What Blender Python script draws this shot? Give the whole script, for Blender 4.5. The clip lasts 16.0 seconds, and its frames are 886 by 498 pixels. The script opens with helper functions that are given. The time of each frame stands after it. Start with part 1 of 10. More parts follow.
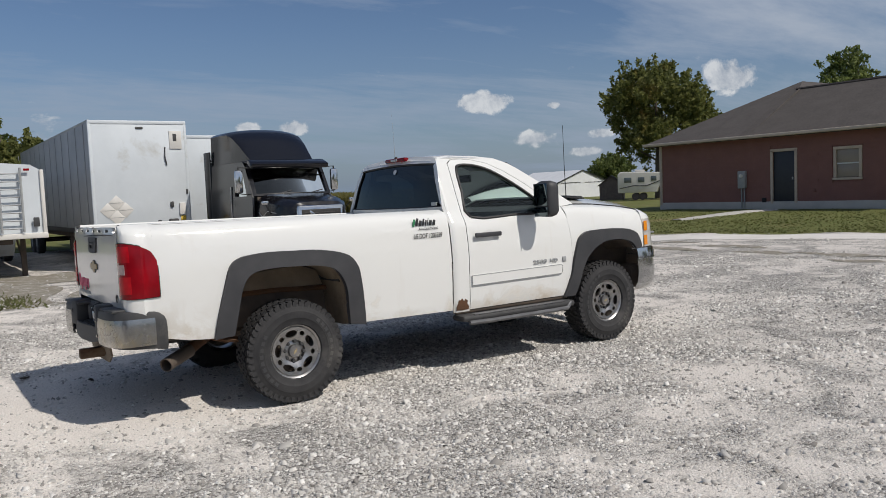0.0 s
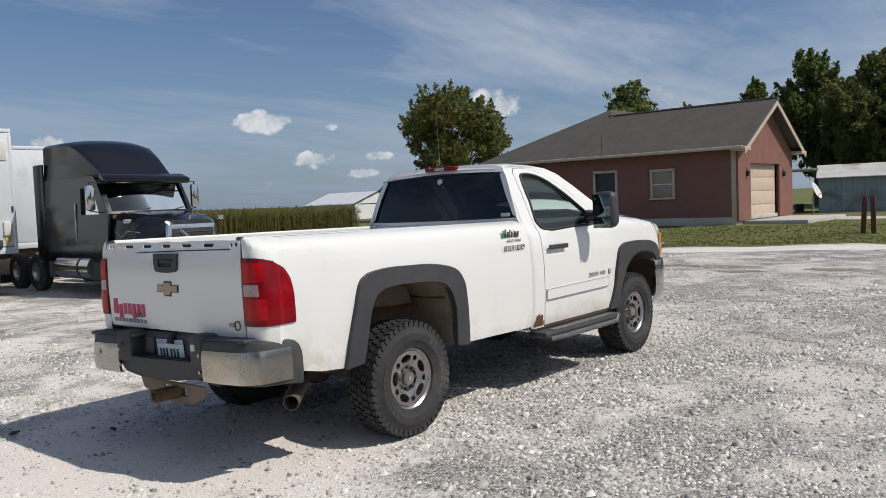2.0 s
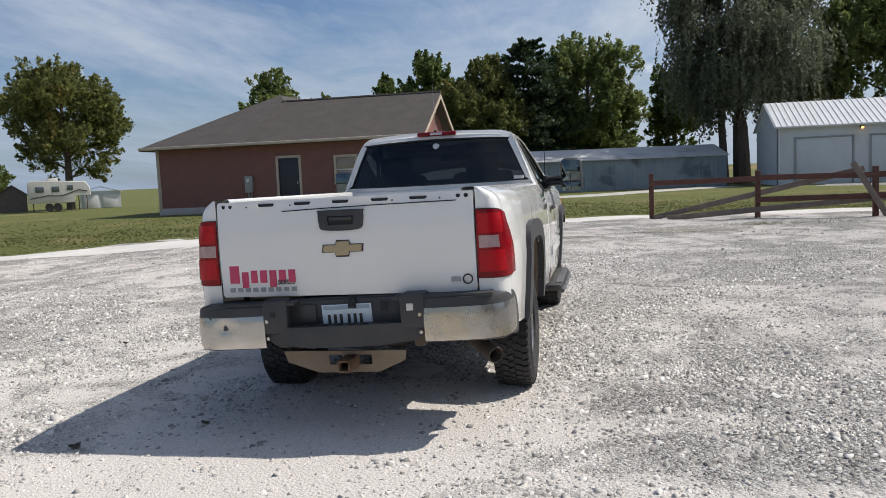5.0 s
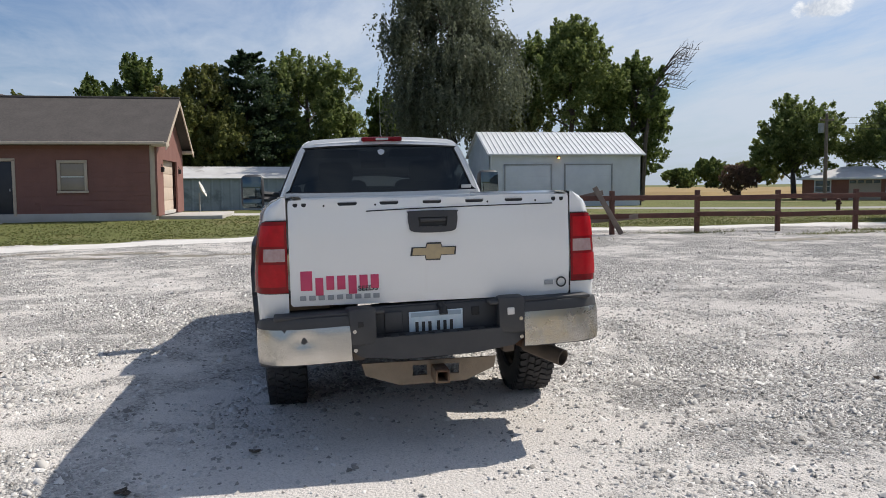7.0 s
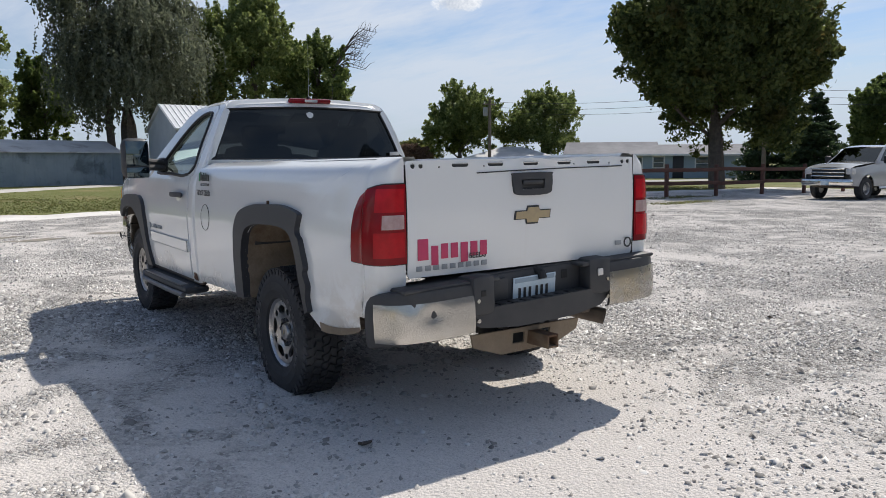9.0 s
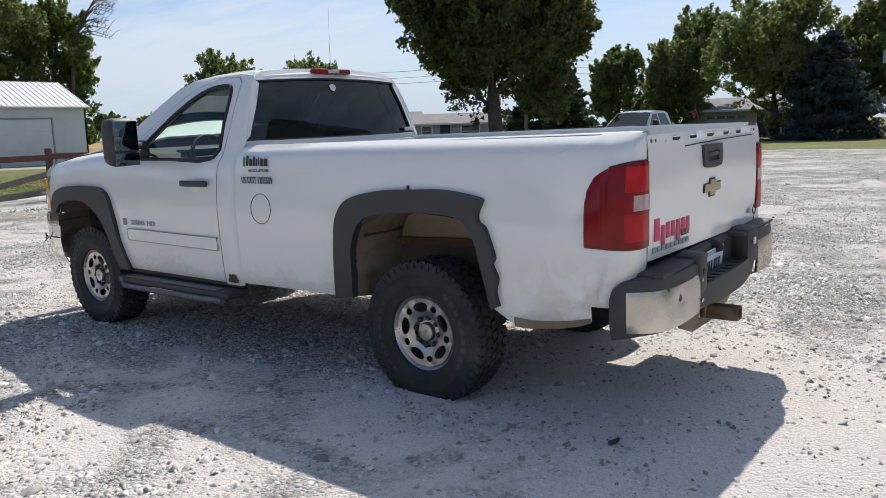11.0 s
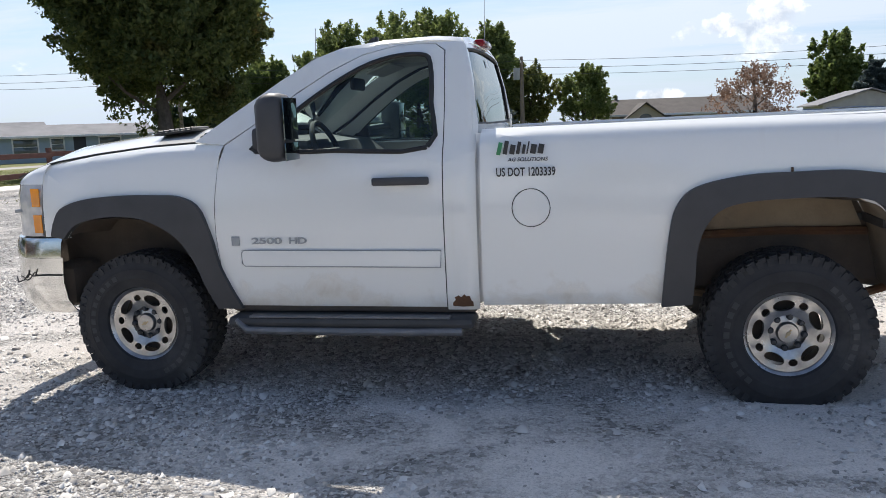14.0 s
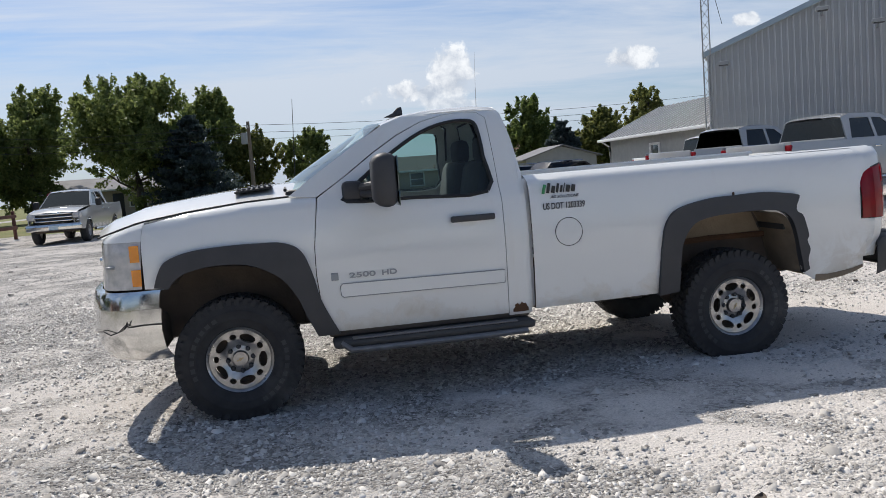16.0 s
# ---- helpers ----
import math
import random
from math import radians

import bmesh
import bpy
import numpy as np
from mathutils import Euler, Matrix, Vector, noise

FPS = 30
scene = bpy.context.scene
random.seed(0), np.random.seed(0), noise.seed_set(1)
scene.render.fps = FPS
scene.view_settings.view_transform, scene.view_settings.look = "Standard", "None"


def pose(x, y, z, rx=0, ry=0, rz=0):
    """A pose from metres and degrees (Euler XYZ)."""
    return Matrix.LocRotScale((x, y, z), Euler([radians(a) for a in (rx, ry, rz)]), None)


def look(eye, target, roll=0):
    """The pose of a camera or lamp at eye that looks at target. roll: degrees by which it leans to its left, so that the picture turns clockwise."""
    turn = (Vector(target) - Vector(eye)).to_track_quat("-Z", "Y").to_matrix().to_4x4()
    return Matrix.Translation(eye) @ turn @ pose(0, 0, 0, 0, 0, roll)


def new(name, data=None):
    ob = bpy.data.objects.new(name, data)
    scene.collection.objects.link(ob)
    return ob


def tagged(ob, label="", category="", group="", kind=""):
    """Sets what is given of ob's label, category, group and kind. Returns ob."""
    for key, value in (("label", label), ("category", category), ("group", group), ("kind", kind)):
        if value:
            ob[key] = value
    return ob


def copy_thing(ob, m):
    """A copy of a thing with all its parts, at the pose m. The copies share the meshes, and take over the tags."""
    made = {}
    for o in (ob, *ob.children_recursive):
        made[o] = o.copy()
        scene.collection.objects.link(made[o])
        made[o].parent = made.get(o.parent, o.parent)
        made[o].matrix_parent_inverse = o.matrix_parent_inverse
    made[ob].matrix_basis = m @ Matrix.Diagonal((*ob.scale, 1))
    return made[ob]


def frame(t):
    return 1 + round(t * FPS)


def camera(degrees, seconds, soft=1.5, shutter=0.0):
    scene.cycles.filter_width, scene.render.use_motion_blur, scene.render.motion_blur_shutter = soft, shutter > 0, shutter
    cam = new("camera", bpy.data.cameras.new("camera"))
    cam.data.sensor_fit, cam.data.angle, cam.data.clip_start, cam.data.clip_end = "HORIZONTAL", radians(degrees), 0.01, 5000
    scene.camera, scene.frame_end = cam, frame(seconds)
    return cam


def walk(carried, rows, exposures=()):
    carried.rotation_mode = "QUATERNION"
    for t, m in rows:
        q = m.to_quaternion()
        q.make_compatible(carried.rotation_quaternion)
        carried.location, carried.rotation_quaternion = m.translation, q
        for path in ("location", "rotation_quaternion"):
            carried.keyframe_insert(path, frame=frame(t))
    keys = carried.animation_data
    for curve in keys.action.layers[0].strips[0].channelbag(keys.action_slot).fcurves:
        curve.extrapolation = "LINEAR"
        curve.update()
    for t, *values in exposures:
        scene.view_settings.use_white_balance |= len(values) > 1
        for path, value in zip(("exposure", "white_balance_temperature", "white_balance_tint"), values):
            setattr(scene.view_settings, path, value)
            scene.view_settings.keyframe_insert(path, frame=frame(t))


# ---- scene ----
cam = camera(58.3, 16.0, soft=0.7)
PATH = [
    (0, (-2.408, -6.563, 1.553), (-1.291, -4.91, 1.405), -2.4),
    (0.5, (-2.858, -6.1, 1.588), (-1.634, -4.523, 1.462), -2.2),
    (1, (-3.217, -5.657, 1.612), (-1.894, -4.161, 1.503), -2.1),
    (1.5, (-3.555, -5.09, 1.589), (-2.131, -3.69, 1.483), -2.2),
    (2, (-3.936, -4.578, 1.557), (-2.409, -3.292, 1.44), -2.3),
    (2.5, (-4.234, -4.038, 1.545), (-2.608, -2.882, 1.413), -2.4),
    (3, (-4.633, -3.546, 1.529), (-2.915, -2.533, 1.383), -2.4),
    (3.5, (-4.933, -3.005, 1.49), (-3.142, -2.13, 1.33), -2.3),
    (3.7, (-5.063, -2.819, 1.51), (-3.25, -1.992, 1.345), -2.3),
    (5.8, (-5.637, -0.572, 1.45), (-3.648, -0.471, 1.27), -1.8),
    (6, (-5.626, -0.339, 1.465), (-3.634, -0.314, 1.288), -1.5),
    (6.5, (-5.612, 0.194, 1.452), (-3.626, 0.032, 1.286), -0.9),
    (7, (-5.488, 0.715, 1.429), (-3.524, 0.369, 1.273), -0.5),
    (7.5, (-5.317, 1.258, 1.404), (-3.398, 0.72, 1.25), -0.2),
    (8, (-5.108, 1.774, 1.394), (-3.257, 1.035, 1.231), -0.3),
    (8.5, (-4.757, 2.29, 1.366), (-3.001, 1.35, 1.18), -0.3),
    (8.7, (-4.635, 2.495, 1.348), (-2.923, 1.481, 1.149), -0.2),
    (10.8, (-2.869, 4.023, 1.439), (-1.608, 2.497, 1.154), -1.9),
    (11, (-2.653, 4.139, 1.414), (-1.434, 2.581, 1.118), -1.8),
    (11.5, (-2.112, 4.379, 1.400), (-1.003, 2.747, 1.079), -1.4),
    (12, (-1.465, 4.537, 1.389), (-0.481, 2.832, 1.051), -1.0),
    (12.5, (-0.869, 4.648, 1.394), (-0.026, 2.872, 1.050), -0.8),
    (13, (-0.206, 4.636, 1.366), (0.481, 2.794, 1.022), -1.0),
    (13.5, (0.369, 4.734, 1.352), (0.895, 2.836, 1.025), -1.3),
    (14, (0.911, 4.846, 1.360), (1.282, 2.906, 1.064), -2.1),
    (14.5, (1.469, 5.076, 1.381), (1.678, 3.106, 1.127), -2.9),
    (15, (2.009, 5.374, 1.429), (2.034, 3.388, 1.214), -3.6),
    (15.5, (2.495, 5.671, 1.467), (2.341, 3.688, 1.263), -4.2),
    (16, (2.951, 5.952, 1.399), (2.594, 3.992, 1.215), -4.4),
]
walk(cam, [(t, look(e, g, r)) for t, e, g, r in PATH],
     [(0, -0.52), (1.5, -0.40), (3.5, -0.22), (6, -0.06), (8.5, 0.04), (11, 0.20), (12.5, 0.46), (14, 0.42), (15, 0.24), (16, 0.03)])

# ---- light ----
SUN = Vector((0.35, -0.80, 1.0)).normalized()
sun = new("sun", bpy.data.lights.new("sun", "SUN"))
sun.data.energy, sun.data.angle, sun.data.color = 4.6, radians(0.53), (1.0, 0.94, 0.86)
sun.matrix_world = look(SUN * 60, (0, 0, 0))


def link(nt, a, b):
    nt.links.new(a, b)


def node(nt, kind, **vals):
    n = nt.nodes.new(kind)
    for k, v in vals.items():
        if k in n.inputs:
            n.inputs[k].default_value = v
    return n


def math_node(nt, op, a, b=None, clamp=False):
    n = nt.nodes.new("ShaderNodeMath")
    n.operation, n.use_clamp = op, clamp
    for i, v in enumerate((a, b)):
        if v is None:
            continue
        if isinstance(v, (int, float)):
            n.inputs[i].default_value = v
        else:
            link(nt, v, n.inputs[i])
    return n.outputs[0]


def ramp(nt, fac, stops):
    r = nt.nodes.new("ShaderNodeValToRGB")
    els = r.color_ramp.elements
    while len(els) < len(stops):
        els.new(0.5)
    for e, (p, c) in zip(els, stops):
        e.position = p
        e.color = (c, c, c, 1) if isinstance(c, (int, float)) else (*c, 1)
    link(nt, fac, r.inputs[0])
    return r.outputs[0]


def mix(nt, fac, a, b):
    m = nt.nodes.new("ShaderNodeMix")
    m.data_type = "RGBA"
    for sock, v in ((m.inputs[0], fac), (m.inputs[6], a), (m.inputs[7], b)):
        if isinstance(v, (int, float)):
            sock.default_value = v
        elif isinstance(v, tuple):
            sock.default_value = (*v, 1)
        else:
            link(nt, v, sock)
    return m.outputs[2]


def noise_tex(nt, vec, scale, detail=4.0, rough=0.55, distortion=0.0):
    n = node(nt, "ShaderNodeTexNoise", Scale=scale, Detail=detail, Roughness=rough, Distortion=distortion)
    link(nt, vec, n.inputs["Vector"])
    return n.outputs[0]


CLOUDS = (((0.602, 0.791, 0.106), 0.037, 0.015), ((0.804, 0.583, 0.118), 0.034, 0.022), ((0.403, 0.911, 0.083), 0.022, 0.010), ((0.670, 0.736, 0.098), 0.009, 0.005),
          ((0.653, 0.755, 0.058), 0.030, 0.012), ((0.353, 0.931, 0.084), 0.018, 0.009), ((0.713, 0.698, 0.061), 0.018, 0.007), ((0.700, 0.712, 0.040), 0.024, 0.007),
          ((-0.205, -0.971, 0.122), 0.034, 0.038), ((-0.410, -0.904, 0.121), 0.034, 0.018), ((-0.149, -0.983, 0.106), 0.026, 0.014), ((-0.080, -0.996, 0.031), 0.030, 0.011),
          ((-0.522, -0.840, 0.150), 0.018, 0.009), ((0.802, -0.566, 0.192), 0.032, 0.013))


def make_world():
    w = bpy.data.worlds.new("sky")
    scene.world = w
    w.use_nodes = True
    nt = w.node_tree
    nt.nodes.clear()
    sky = nt.nodes.new("ShaderNodeTexSky")
    sky.sky_type, sky.sun_disc = "NISHITA", False
    sky.sun_elevation, sky.sun_rotation = math.asin(SUN.z), math.atan2(SUN.x, SUN.y)
    sky.air_density, sky.dust_density, sky.ozone_density = 1.0, 0.6, 1.6
    tc = nt.nodes.new("ShaderNodeTexCoord")
    sep = nt.nodes.new("ShaderNodeSeparateXYZ")
    link(nt, tc.outputs["Generated"], sep.inputs[0])
    # a flat cloud sheet: the direction is laid onto a plane overhead
    up = math_node(nt, "MAXIMUM", math_node(nt, "ADD", sep.outputs[2], 0.09), 0.03)
    px = math_node(nt, "DIVIDE", sep.outputs[0], up)
    py = math_node(nt, "DIVIDE", sep.outputs[1], up)
    com = nt.nodes.new("ShaderNodeCombineXYZ")
    link(nt, px, com.inputs[0])
    link(nt, py, com.inputs[1])
    mp = nt.nodes.new("ShaderNodeMapping")
    mp.inputs["Rotation"].default_value = (0, 0, radians(-24))
    mp.inputs["Scale"].default_value = (0.42, 1.0, 1.0)
    link(nt, com.outputs[0], mp.inputs[0])
    big = noise_tex(nt, mp.outputs[0], 0.55, 7, 0.62, 0.5)
    fine = noise_tex(nt, mp.outputs[0], 2.6, 8, 0.66, 0.9)
    sheet = math_node(nt, "ADD", math_node(nt, "MULTIPLY", big, 0.80), math_node(nt, "MULTIPLY", fine, 0.20))
    # more cloud on the sun's side of the sky
    side = math_node(nt, "ADD", math_node(nt, "MULTIPLY", sep.outputs[0], SUN.x), math_node(nt, "MULTIPLY", sep.outputs[1], SUN.y))
    sheet = math_node(nt, "ADD", sheet, math_node(nt, "MULTIPLY", side, 0.09))
    cirrus = ramp(nt, sheet, [(0.41, 0.0), (0.49, 0.42), (0.60, 1.0)])
    # small heaped clouds low over the horizon
    mp2 = nt.nodes.new("ShaderNodeMapping")
    mp2.inputs["Scale"].default_value = (1, 1, 1.8)
    link(nt, tc.outputs["Generated"], mp2.inputs[0])
    puff = noise_tex(nt, mp2.outputs[0], 8.5, 8, 0.60, 0.1)
    band = ramp(nt, sep.outputs[2], [(0.02, 0.0), (0.05, 1.0), (0.11, 1.0), (0.17, 0.0)])
    puffs = math_node(nt, "MULTIPLY", ramp(nt, puff, [(0.64, 0.0), (0.69, 0.8)]), band)
    # the larger heaped clouds one by one: direction, half width and half height
    lump = noise_tex(nt, tc.outputs["Generated"], 34.0, 7, 0.62, 0.2)
    for way, wide, tall in CLOUDS:
        d = Vector(way).normalized()
        right = d.cross(Vector((0, 0, 1))).normalized()
        axes = ((right, 1 / wide), (right.cross(d), 1 / tall))
        parts = []
        for axis, k in axes:
            dot = nt.nodes.new("ShaderNodeVectorMath")
            dot.operation = "DOT_PRODUCT"
            link(nt, tc.outputs["Generated"], dot.inputs[0])
            dot.inputs[1].default_value = axis
            off = axis.dot(d)
            parts.append(math_node(nt, "POWER", math_node(nt, "MULTIPLY", math_node(nt, "SUBTRACT", dot.outputs["Value"], off), k), 2.0))
        ahead = nt.nodes.new("ShaderNodeVectorMath")
        ahead.operation = "DOT_PRODUCT"
        link(nt, tc.outputs["Generated"], ahead.inputs[0])
        ahead.inputs[1].default_value = d
        body = math_node(nt, "SUBTRACT", math_node(nt, "ADD", math_node(nt, "MULTIPLY", lump, 3.2), -0.75), math_node(nt, "ADD", parts[0], parts[1]))
        body = math_node(nt, "MULTIPLY", ramp(nt, body, [(0.0, 0.0), (0.45, 0.95)]), math_node(nt, "GREATER_THAN", ahead.outputs["Value"], 0.5))
        puffs = math_node(nt, "MAXIMUM", puffs, body)
    cloud_col = mix(nt, ramp(nt, lump, [(0.36, 0.0), (0.62, 1.0)]), (3.4, 3.8, 4.5), (7.6, 7.7, 7.8))
    cover = mix(nt, ramp(nt, math_node(nt, "ADD", math_node(nt, "MULTIPLY", side, 0.75), 0.5), [(0.12, 0.0), (0.92, 1.0)]), (3.6, 4.2, 5.2), (5.1, 5.5, 6.15))
    deep = nt.nodes.new("ShaderNodeMix")
    deep.data_type, deep.blend_type = "RGBA", "MULTIPLY"
    deep.inputs[0].default_value = 1.0
    link(nt, sky.outputs[0], deep.inputs[6])
    deep.inputs[7].default_value = (0.55, 0.61, 0.72, 1)
    col = mix(nt, math_node(nt, "MULTIPLY", cirrus, 0.86), deep.outputs[2], cover)
    col = mix(nt, math_node(nt, "MULTIPLY", puffs, 0.85), col, cloud_col)
    # grey-blue haze low down, deeper away from the sun
    low = ramp(nt, sep.outputs[2], [(0.0, 0.70), (0.07, 0.35), (0.20, 0.0)])
    tone = mix(nt, ramp(nt, math_node(nt, "ADD", math_node(nt, "MULTIPLY", side, 0.75), 0.5), [(0.12, 0.0), (0.92, 1.0)]), (1.7, 2.4, 3.6), (3.1, 3.8, 4.75))
    col = mix(nt, math_node(nt, "MULTIPLY", low, math_node(nt, "SUBTRACT", 1.0, math_node(nt, "MULTIPLY", puffs, 0.8))), col, tone)
    bg = node(nt, "ShaderNodeBackground", Strength=0.134)
    out = nt.nodes.new("ShaderNodeOutputWorld")
    link(nt, col, bg.inputs[0])
    link(nt, bg.outputs[0], out.inputs[0])


make_world()


# ---- materials ----
def material(name, a, b=None, scale=4.0, rough=0.6, metal=0.0, bump=0.0, bump_scale=40.0, fine=None, stain=None, coat=0.0,
             spec=0.5, rough_var=0.08, stain_scale=1.3, stain_at=0.58, stain_soft=0.12, per_piece=0.0, kind="noise", distance=0.01):
    """Two colours mixed by a coarse noise, a fine grain over it, a stain colour in patches, and a bump."""
    m = bpy.data.materials.new(name)
    m.use_nodes = True
    nt = m.node_tree
    p = nt.nodes["Principled BSDF"]
    tc = nt.nodes.new("ShaderNodeTexCoord")
    vec = tc.outputs["Object"]
    b = b or tuple(c * 0.82 for c in a)
    n1 = noise_tex(nt, vec, scale, 5, 0.6)
    col = mix(nt, ramp(nt, n1, [(0.32, 0.0), (0.68, 1.0)]), a, b)
    if fine:
        n2 = noise_tex(nt, vec, fine[0], 3, 0.7)
        col = mix(nt, ramp(nt, n2, [(0.35, 0.0), (0.65, fine[1])]), col, fine[2])
    if stain:
        n3 = noise_tex(nt, vec, stain_scale, 6, 0.65, 0.3)
        col = mix(nt, ramp(nt, n3, [(stain_at, 0.0), (stain_at + stain_soft, 0.9)]), col, stain)
    if per_piece:
        oi = nt.nodes.new("ShaderNodeObjectInfo")
        hsv = nt.nodes.new("ShaderNodeHueSaturation")
        link(nt, math_node(nt, "ADD", math_node(nt, "MULTIPLY", oi.outputs["Random"], per_piece), 1 - per_piece / 2), hsv.inputs["Value"])
        link(nt, col, hsv.inputs["Color"])
        col = hsv.outputs[0]
    link(nt, col, p.inputs["Base Color"])
    p.inputs["Metallic"].default_value = metal
    p.inputs["Specular IOR Level"].default_value = spec
    p.inputs["Coat Weight"].default_value = coat
    p.inputs["Coat Roughness"].default_value = 0.06
    if rough_var:
        r = math_node(nt, "ADD", math_node(nt, "MULTIPLY", n1, rough_var * 2), rough - rough_var, True)
        link(nt, r, p.inputs["Roughness"])
    else:
        p.inputs["Roughness"].default_value = rough
    if bump:
        bn = node(nt, "ShaderNodeBump", Strength=bump, Distance=distance)
        link(nt, noise_tex(nt, vec, bump_scale, 5, 0.65), bn.inputs["Height"])
        link(nt, bn.outputs[0], p.inputs["Normal"])
    return m


def glass(name, tint, rough=0.02, alpha=0.35):
    """Tinted pane: a see-through film with a glossy face."""
    m = bpy.data.materials.new(name)
    m.use_nodes = True
    nt = m.node_tree
    nt.nodes.clear()
    tr = nt.nodes.new("ShaderNodeBsdfTransparent")
    tr.inputs[0].default_value = (*tint, 1)
    gl = node(nt, "ShaderNodeBsdfGlossy", Roughness=rough)
    gl.inputs[0].default_value = (0.9, 0.95, 0.95, 1)
    fr = node(nt, "ShaderNodeFresnel", IOR=1.5)
    mx = nt.nodes.new("ShaderNodeMixShader")
    link(nt, fr.outputs[0], mx.inputs[0])
    link(nt, tr.outputs[0], mx.inputs[1])
    link(nt, gl.outputs[0], mx.inputs[2])
    out = nt.nodes.new("ShaderNodeOutputMaterial")
    link(nt, mx.outputs[0], out.inputs[0])
    return m


def gravel_material():
    m = bpy.data.materials.new("crushed limestone")
    m.use_nodes = True
    nt = m.node_tree
    p = nt.nodes["Principled BSDF"]
    tc = nt.nodes.new("ShaderNodeTexCoord")
    vec = tc.outputs["Object"]
    v = node(nt, "ShaderNodeTexVoronoi", Scale=52.0)
    link(nt, vec, v.inputs["Vector"])
    v2 = node(nt, "ShaderNodeTexVoronoi", Scale=125.0)
    link(nt, vec, v2.inputs["Vector"])
    hs = nt.nodes.new("ShaderNodeSeparateColor")
    link(nt, v.outputs["Color"], hs.inputs[0])
    # the dark cells hold shadow between stones as well as stone tone
    grit = ramp(nt, hs.outputs[0], [(0.0, (0.19, 0.179, 0.165)), (0.35, (0.41, 0.390, 0.362)), (1.0, (0.68, 0.653, 0.615))])
    # stony drifts and packed, dusty tracks between them; the loose chips follow the same drifts
    sp = nt.nodes.new("ShaderNodeSeparateXYZ")
    link(nt, vec, sp.inputs[0])
    gx, gy = sp.outputs[0], sp.outputs[1]
    wave = lambda op, a, ka, b, kb, amp: math_node(nt, op, math_node(nt, "ADD", math_node(nt, "MULTIPLY", a, ka), math_node(nt, "MULTIPLY", math_node(nt, "SINE", math_node(nt, "MULTIPLY", b, kb)), amp)))
    drift = math_node(nt, "MULTIPLY", wave("SINE", gx, 0.9, gy, 0.7, 1.3), wave("COSINE", gy, 1.1, gx, 0.5, 0.8))
    e1 = math_node(nt, "POWER", math_node(nt, "DIVIDE", math_node(nt, "ADD", gx, 1.0), 2.6), 2.0)
    e2 = math_node(nt, "POWER", math_node(nt, "DIVIDE", math_node(nt, "SUBTRACT", gy, 0.2), 1.9), 2.0)
    packed = ramp(nt, math_node(nt, "ADD", e1, e2), [(0.15, 0.20), (1.0, 0.0)])
    lay = math_node(nt, "ADD", math_node(nt, "MULTIPLY", drift, -0.07), noise_tex(nt, vec, 1.3, 8, 0.68, 0.6))
    dust = ramp(nt, math_node(nt, "ADD", lay, packed), [(0.44, 0.0), (0.60, 0.92)])
    col = mix(nt, dust, grit, (0.72, 0.672, 0.622))
    dirt = ramp(nt, noise_tex(nt, vec, 0.8, 7, 0.7, 0.4), [(0.56, 0.0), (0.74, 0.45)])
    col = mix(nt, dirt, col, (0.52, 0.485, 0.45))
    # fine grit lying on the dust
    speck = ramp(nt, noise_tex(nt, vec, 95.0, 3, 0.75), [(0.34, 0.62), (0.50, 1.0), (0.72, 1.12)])
    mul = nt.nodes.new("ShaderNodeMix")
    mul.data_type, mul.blend_type = "RGBA", "MULTIPLY"
    mul.inputs[0].default_value = 0.75
    link(nt, col, mul.inputs[6])
    link(nt, speck, mul.inputs[7])
    link(nt, mul.outputs[2], p.inputs["Base Color"])
    p.inputs["Roughness"].default_value = 0.95
    p.inputs["Diffuse Roughness"].default_value = 0.35
    p.inputs["Specular IOR Level"].default_value = 0.05
    h = math_node(nt, "ADD", math_node(nt, "MULTIPLY", v.outputs["Distance"], -1.0), math_node(nt, "MULTIPLY", v2.outputs["Distance"], -0.5))
    bn = node(nt, "ShaderNodeBump", Strength=0.9, Distance=0.020)
    link(nt, h, bn.inputs["Height"])
    # packed dust lies smoother than the loose stone
    link(nt, math_node(nt, "SUBTRACT", 1.0, math_node(nt, "MULTIPLY", dust, 0.62)), bn.inputs["Strength"])
    link(nt, bn.outputs[0], p.inputs["Normal"])
    return m


def stone_material():
    m = bpy.data.materials.new("limestone chips")
    m.use_nodes = True
    nt = m.node_tree
    p = nt.nodes["Principled BSDF"]
    geo = nt.nodes.new("ShaderNodeNewGeometry")
    col = ramp(nt, geo.outputs["Random Per Island"], [(0.0, (0.25, 0.236, 0.218)), (0.30, (0.45, 0.430, 0.402)), (0.8, (0.66, 0.634, 0.597)), (1.0, (0.80, 0.775, 0.735))])
    link(nt, col, p.inputs["Base Color"])
    p.inputs["Roughness"].default_value = 0.95
    p.inputs["Diffuse Roughness"].default_value = 0.0
    p.inputs["Specular IOR Level"].default_value = 0.05
    return m


